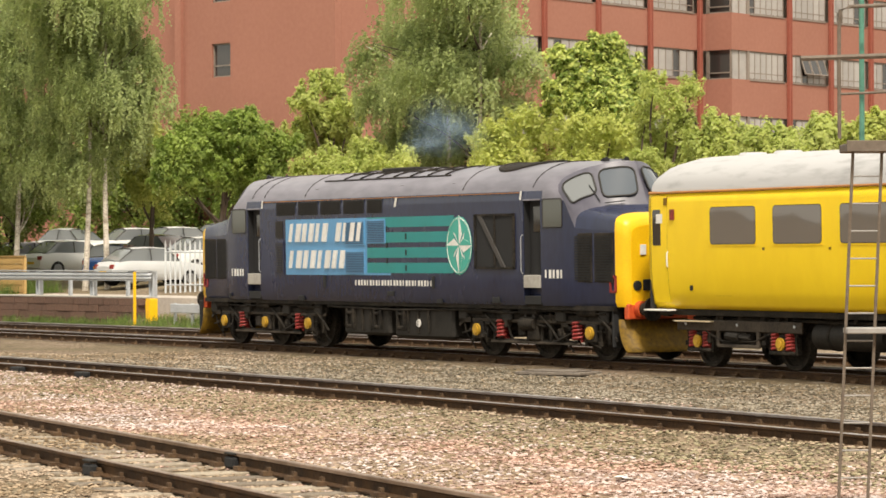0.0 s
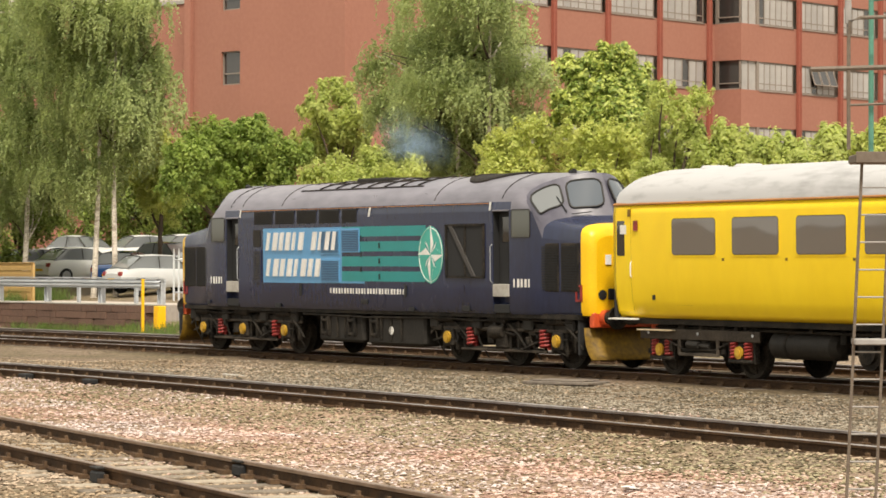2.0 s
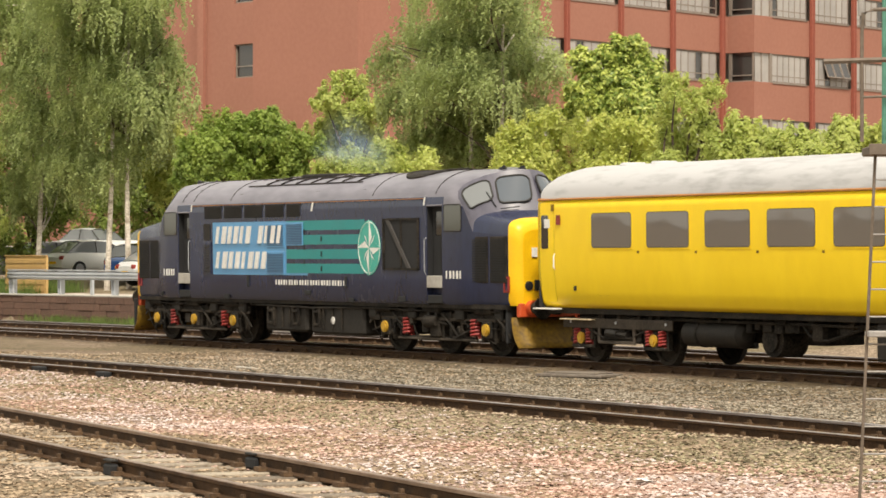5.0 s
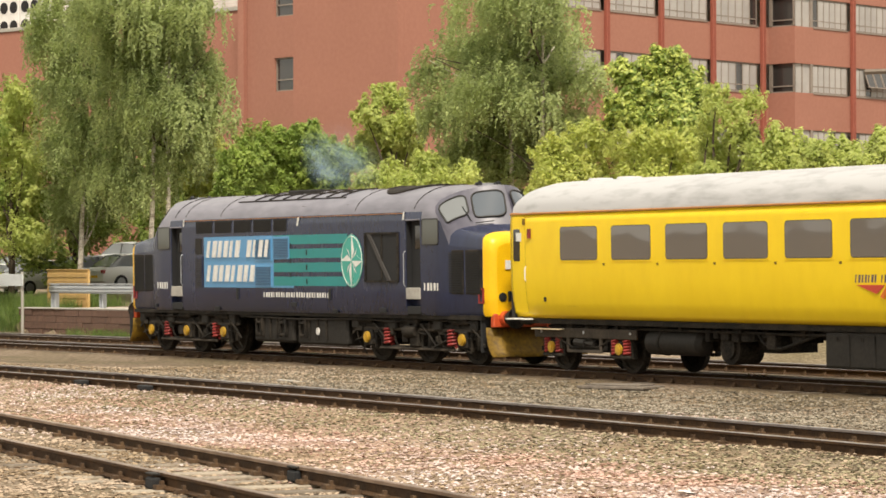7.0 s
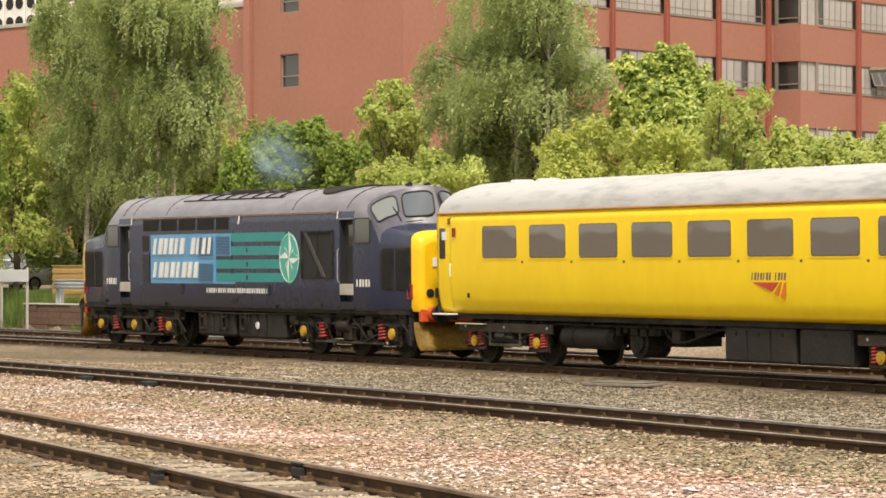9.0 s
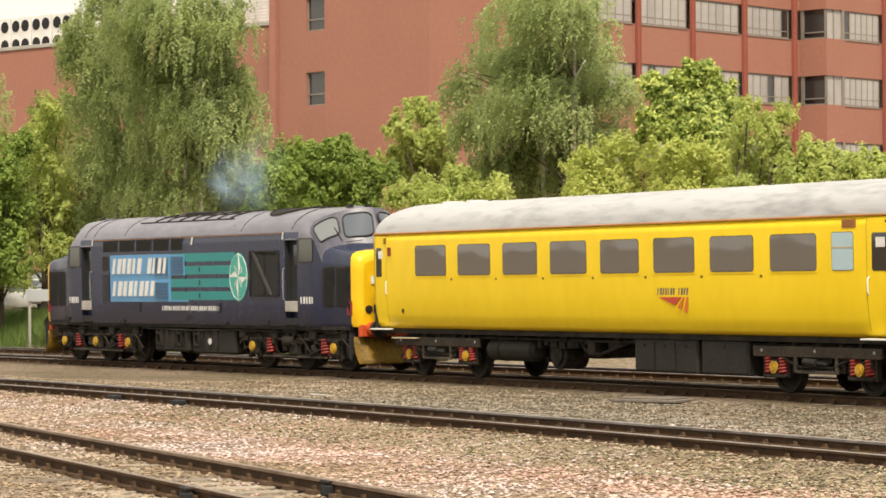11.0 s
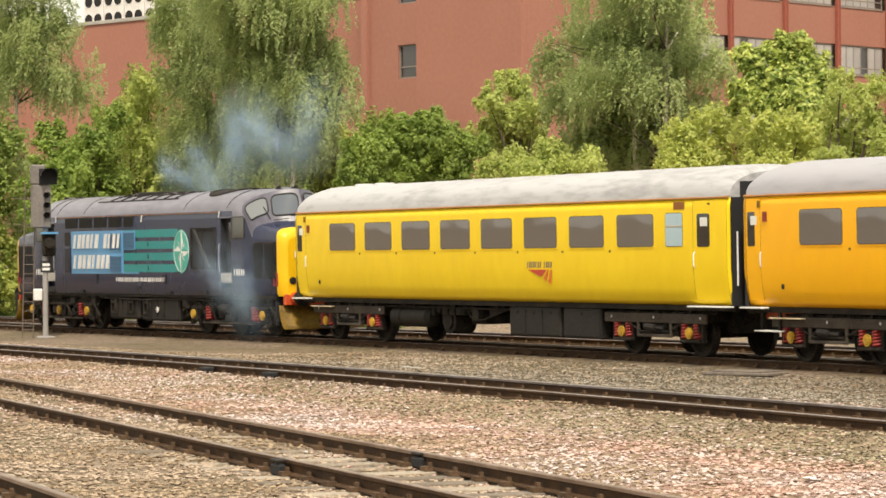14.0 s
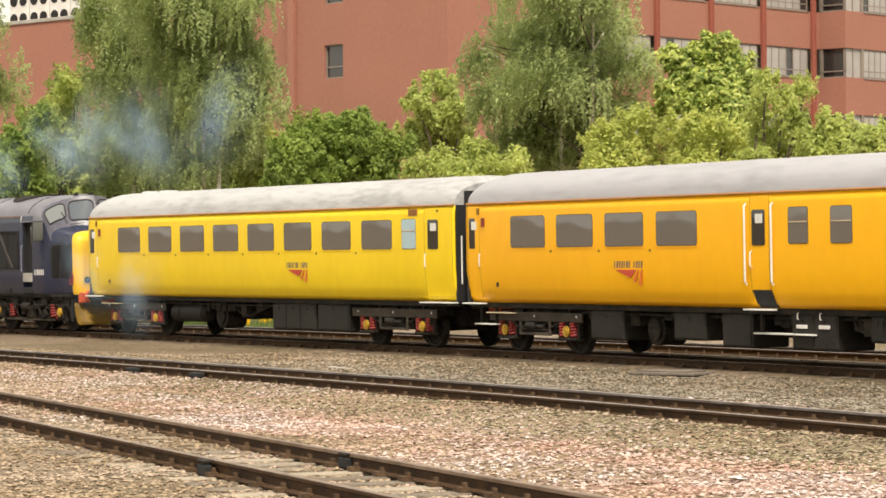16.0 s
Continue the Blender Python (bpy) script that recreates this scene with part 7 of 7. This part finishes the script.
# ---- parked cars ----
def build_car(label, paint, m, van=False):
    c = empty("car", label, "car", m, "cars in the car park")
    h = 1.0 if not van else 1.25
    g = Geo()
    secs = [(-2.05, 0.62, 0.42, 0.62), (-1.98, 0.76, 0.30, 0.80), (-1.3, 0.84, 0.26, 0.92), (-0.8, 0.86, 0.24, 0.95), (1.2, 0.86, 0.24, 0.97), (1.85, 0.82, 0.27, 0.93), (2.05, 0.72, 0.36, 0.75)]
    rings = []
    for x, w, z0, z1 in secs:
        rings.append([(x, -w * 0.9, z0), (x, -w, z0 + 0.15), (x, -w, z1 - 0.15), (x, -w * 0.94, z1), (x, 0, z1 + 0.03), (x, w * 0.94, z1), (x, w, z1 - 0.15), (x, w, z0 + 0.15), (x, w * 0.9, z0)])
    g.loft(rings, close=True, caps=True)
    part("body", g, paint, c, "", 40)
    top = 1.46 * h
    g = Geo()
    rings = []
    for x, w, z in ((-0.95, 0.74, 0.98), (-0.35, 0.62, top - 0.03), (0.3, 0.62, top), (1.1, 0.61, top - 0.04), (1.75, 0.72, 0.98)):
        rings.append([(x, -w - 0.09 * (z < 1.2), 0.93), (x, -w, z), (x, 0, z + 0.03), (x, w, z), (x, w + 0.09 * (z < 1.2), 0.93)])
    rr = []
    for x, w, z in ((-0.38, 0.62, top - 0.02), (0.3, 0.63, top + 0.01), (1.12, 0.62, top - 0.03)):
        rr.append([(x, -w, z), (x, -w * 0.7, z + 0.04), (x, 0, z + 0.055), (x, w * 0.7, z + 0.04), (x, w, z)])
    # paler glass colour here too, painting in reflected sky
    part("glasshouse", g.loft(rings, caps=True), M["screen"], c, "car windows with the sky's reflection in their grey", 30)
    part("roof", Geo().loft(rr), paint, c)
    for s in (-1, 1):
        for p, q in (((0.35, s * 0.77, 0.95), (0.35, s * 0.635, top)), ((1.72, s * 0.74, 0.97), (1.1, s * 0.63, top - 0.03)), ((-0.93, s * 0.76, 0.98), (-0.36, s * 0.63, top - 0.03))):
            part("pillar", Geo().tube([p, q], 0.022, 5), M["rubber"], c)
        for x in (-1.3, 1.25):
            w = part("wheel", Geo().tube([(x, s * 0.68, 0.31), (x, s * 0.87, 0.31)], 0.31, 18), M["black"], c)
            part("rim", Geo().tube([(x, s * 0.87, 0.31), (x, s * 0.885, 0.31)], 0.2, 14), M["steel"], w)
        part("headlight", Geo().box(-2.03, -1.85, min(s * 0.45, s * 0.68), max(s * 0.45, s * 0.68), 0.62, 0.76, 0.03), M["steel"], c)
        part("tail_light", Geo().box(1.9, 2.06, min(s * 0.5, s * 0.74), max(s * 0.5, s * 0.74), 0.66, 0.84, 0.03), M["red"], c)
    part("plate", Geo().box(2.05, 2.07, -0.26, 0.26, 0.5, 0.6), M["loco_yellow"], c)
    return c


M["car_white"] = mat("white_car_paint", (0.78, 0.78, 0.76), (0.7, 0.7, 0.69), 0.4, bump=0, coat=0.15)
M["car_blue"] = mat("blue_car_paint", (0.03, 0.13, 0.45), (0.025, 0.1, 0.36), 0.2, bump=0, coat=0.5)
M["car_silver"] = mat("silver_car_paint", (0.66, 0.67, 0.68), (0.58, 0.59, 0.60), 0.4, metal=0.1, bump=0, coat=0.15)
M["car_dark"] = mat("dark_car_paint", (0.03, 0.032, 0.036), rough=0.2, bump=0, coat=0.5)
for lab, mt, x, y, a in (("silver hatchback parked beyond the barrier", "car_silver", -104.6, 5.3, -80), ("blue hatchback parked by the birches", "car_blue", -109.6, 5.6, -38), ("white car parked beside the hatchbacks", "car_white", -106.6, 8.6, -80),
                         ("white car in the further row", "car_white", -120.3, 9.6, 95), ("white car in the further row", "car_white", -117.6, 10.6, 98), ("silver car in the further row", "car_silver", -119.0, 13.4, 96), ("white car behind the birches", "car_white", -115.7, 5.6, -75),
                         ("silver car behind the birches", "car_silver", -118.2, 4.6, -72), ("white car behind the birches", "car_white", -119.2, 2.6, -75), ("white car behind the lineside trees", "car_white", -122.4, 0.4, 100), ("dark car behind the trees", "car_dark", -112.8, 8.2, 20),
                         ("silver car in the further row", "car_silver", -126.0, 8.4, 24), ("white car by the trees", "car_white", -125.0, 2.8, 100)):
    build_car(lab, M[mt], Matrix.Translation((x, y, height(x, y) + 0.01)) @ Matrix.Rotation(radians(a), 4, "Z"))


# ---- plant on the wing's roof ----
def build_plant():
    for i in range(5):
        u = empty("condenser_unit", "white twin-fan air conditioning condenser on the roof", "air conditioner", WING @ Matrix.Translation((9.0 + i * 1.75, 1.2, 14.8)), "roof condensers")
        part("casing", Geo().box(-0.82, 0.82, 0, 0.7, 0.1, 1.95, 0.03), M["white"], u)
        part("feet", Geo().box(-0.7, 0.7, 0.1, 0.6, 0, 0.1), M["gear"], u)
        for z in (0.45, 1.45):
            for x in (-0.4, 0.4):
                f = part("fan_grille", Geo().tube([(x, -0.03, z), (x, 0.0, z)], 0.31, 20), M["black"], u)
                part("fan_hub", Geo().tube([(x, -0.045, z), (x, -0.03, z)], 0.07, 10), M["tank"], f)
    for x0, x1 in ((-9, 2.0), (3, 7)):
        p = empty("plant_screen", "white louvred plant screen on the flat roof", "screen", WING @ Matrix.Translation((0, 2.4, 14.8)))
        part("panel", Geo().box(x0, x1, 0, 0.2, 0.0, 2.4, 0.02), M["white"], p)
        part("louvres", slats(Geo(), x0 + 0.1, x1 - 0.1, 0.1, 2.3, 0.0, 14, 0.04), M["white"], p)


build_plant()


# ---- exhaust smoke in rigid drifting puffs ----
def smoke_material(name, thick):
    m = bpy.data.materials.new(name)
    m.use_nodes = True
    n, l = m.node_tree.nodes, m.node_tree.links
    co = n.new("ShaderNodeTexCoord")
    mp = n.new("ShaderNodeMapping")
    mp.inputs["Scale"].default_value = (1, 0.0, 1)
    l.new(co.outputs["Object"], mp.inputs[0])
    ln = n.new("ShaderNodeVectorMath")
    ln.operation = "LENGTH"
    l.new(mp.outputs[0], ln.inputs[0])
    fall = n.new("ShaderNodeMapRange")
    fall.interpolation_type = "SMOOTHSTEP"
    fall.inputs["From Min"].default_value, fall.inputs["From Max"].default_value = 0.1, 0.98
    fall.inputs["To Min"].default_value, fall.inputs["To Max"].default_value = thick, 0.0
    l.new(ln.outputs["Value"], fall.inputs["Value"])
    no = n.new("ShaderNodeTexNoise")
    no.inputs["Scale"].default_value, no.inputs["Detail"].default_value = 1.6, 5
    l.new(co.outputs["Object"], no.inputs["Vector"])
    mr = n.new("ShaderNodeMapRange")
    mr.inputs["From Min"].default_value, mr.inputs["From Max"].default_value = 0.3, 0.65
    l.new(no.outputs[0], mr.inputs["Value"])
    mul = n.new("ShaderNodeMath")
    mul.operation = "MULTIPLY"
    l.new(fall.outputs[0], mul.inputs[0])
    l.new(mr.outputs[0], mul.inputs[1])
    tr = n.new("ShaderNodeBsdfTransparent")
    df = n.new("ShaderNodeBsdfDiffuse")
    df.inputs[0].default_value = (0.36, 0.50, 0.66, 1)
    mx = n.new("ShaderNodeMixShader")
    l.new(mul.outputs[0], mx.inputs[0])
    l.new(tr.outputs[0], mx.inputs[1])
    l.new(df.outputs[0], mx.inputs[2])
    l.new(mx.outputs[0], n["Material Output"].inputs[0])
    return m


def build_smoke():
    M["smoke"] = smoke_material("exhaust_haze", 0.27)
    me = None
    g = Geo()
    rings = []
    for i in range(10):
        r = i / 9
        rings.append([(r * math.cos(a), -0.35 * (1 - r * r) + 0.05 * math.sin(3 * a) * r, r * math.sin(a)) for a in [2 * math.pi * j / 24 for j in range(25)]])
    g.loft(rings)
    me = g.mesh("smoke_puff", [M["smoke"]], 180)
    # size, start beside the exhaust, how far each falls behind the train, its rise, its drift
    # towards the platform, and when it leaves the exhaust; until then it lies in the engine room
    plumes = ((1.0, -10.0, 4.6, 0.6, 0.1, 0, -3), (1.4, -9.6, 4.9, 1.6, 0.5, 0, -3), (1.1, -10.8, 4.8, 0.2, 0.3, 0, 5), (1.7, -9.6, 5.1, 5.0, 0.4, 0, 9), (2.0, -9.0, 5.2, 8.0, 1.0, 0, 10.5), (2.3, -10.0, 5.3, 10.5, 1.5, 0, 11.5), (2.2, -9.0, 5.4, 5.0, 1.8, 0, 12), (2.3, -9.0, 5.6, 13.0, 1.4, 0, 11.5), (2.2, -9.5, 5.0, 3.0, 1.8, 0, 13), (1.7, -5.4, 4.8, 8.5, -3.2, -2.6, 10.5), (1.8, -5.6, 4.8, 12.0, -3.7, -2.6, 11))
    for i, (s, x, z, lag, rise, drift, t0) in enumerate(plumes):
        p = new("smoke_puff", me)
        p.scale = (s * 0.88, s * 0.88, s * 0.55)
        tagged(p, "thin blue-grey exhaust smoke drifting over the train", "smoke", "exhaust smoke", "stuff")
        rows = []
        for t in [0.5 * k for k in range(33)]:
            out = smooth(t0, t0 + 1.5, t)
            k = max(0, t - max(t0, 6)) / (16 - max(t0, 6))
            u = run_at(t) + x + out * (lag * k ** 1.4 + 0.25 * math.sin(t * 0.9 + i * 2))
            lat = out * (0.2 + 0.15 * i) if not drift else drift * smooth(0, 0.5, k)
            high = z + (rise * 0.32 * smooth(0.15, 1, k) if not drift else rise * smooth(0.1, 0.6, k)) + 0.12 * math.sin(t * 0.7 + i)
            rows.append((t, Matrix.Translation(on(u, lat, 2.45 + (high - 2.45) * out)) @ Matrix.Rotation(radians(40) * out - BEND * u, 4, "Z") @ Matrix.Rotation(out * (0.05 * t + 0.4 * (i % 4)), 4, "Y")))
        PUFFS.append((p, rows))


# ---- the train ----
def run_at(t):
    """How far the train's coupling stands along the curve; a smooth curve through RUN."""
    k = max(i for i in range(len(RUN) - 1) if RUN[i][0] <= t + 1e-6)
    (t0, a), (t1, b) = RUN[k], RUN[k + 1]
    slope = lambda i: (RUN[min(i + 1, len(RUN) - 1)][1] - RUN[max(i - 1, 0)][1]) / (RUN[min(i + 1, len(RUN) - 1)][0] - RUN[max(i - 1, 0)][0])
    h, s = t1 - t0, (t - t0) / (t1 - t0)
    return (2 * s**3 - 3 * s**2 + 1) * a + (s**3 - 2 * s**2 + s) * h * slope(k) + (3 * s**2 - 2 * s**3) * b + (s**3 - s**2) * h * slope(k + 1)


def on_track(u, centre, half):
    """The pose of a vehicle whose bogies stand at centre +- half."""
    p, q = on(u + centre - half, 0), on(u + centre + half, 0)
    d = (q - p).normalized()
    n = Vector((-d.y, d.x, 0))
    m = (p + q) / 2
    return Matrix(((d.x, n.x, 0, m.x), (d.y, n.y, 0, m.y), (0, 0, 1, 0), (0, 0, 0, 1))) @ Matrix.Rotation(CANT, 4, "X")


STEPS = [round(0.1 * i, 1) for i in range(161)]


def motions():
    for thing, centre, half in VEHICLES:
        walk(thing, [(t, on_track(run_at(t), centre, half)) for t in STEPS])
    for wheelset, place, r in WHEELSETS:
        walk(wheelset, [(t, Matrix.Translation(place) @ Matrix.Rotation((run_at(t) - run_at(0)) / r, 4, "Y")) for t in STEPS])
    for puff, rows in PUFFS:
        walk(puff, rows)


build_smoke()
motions()
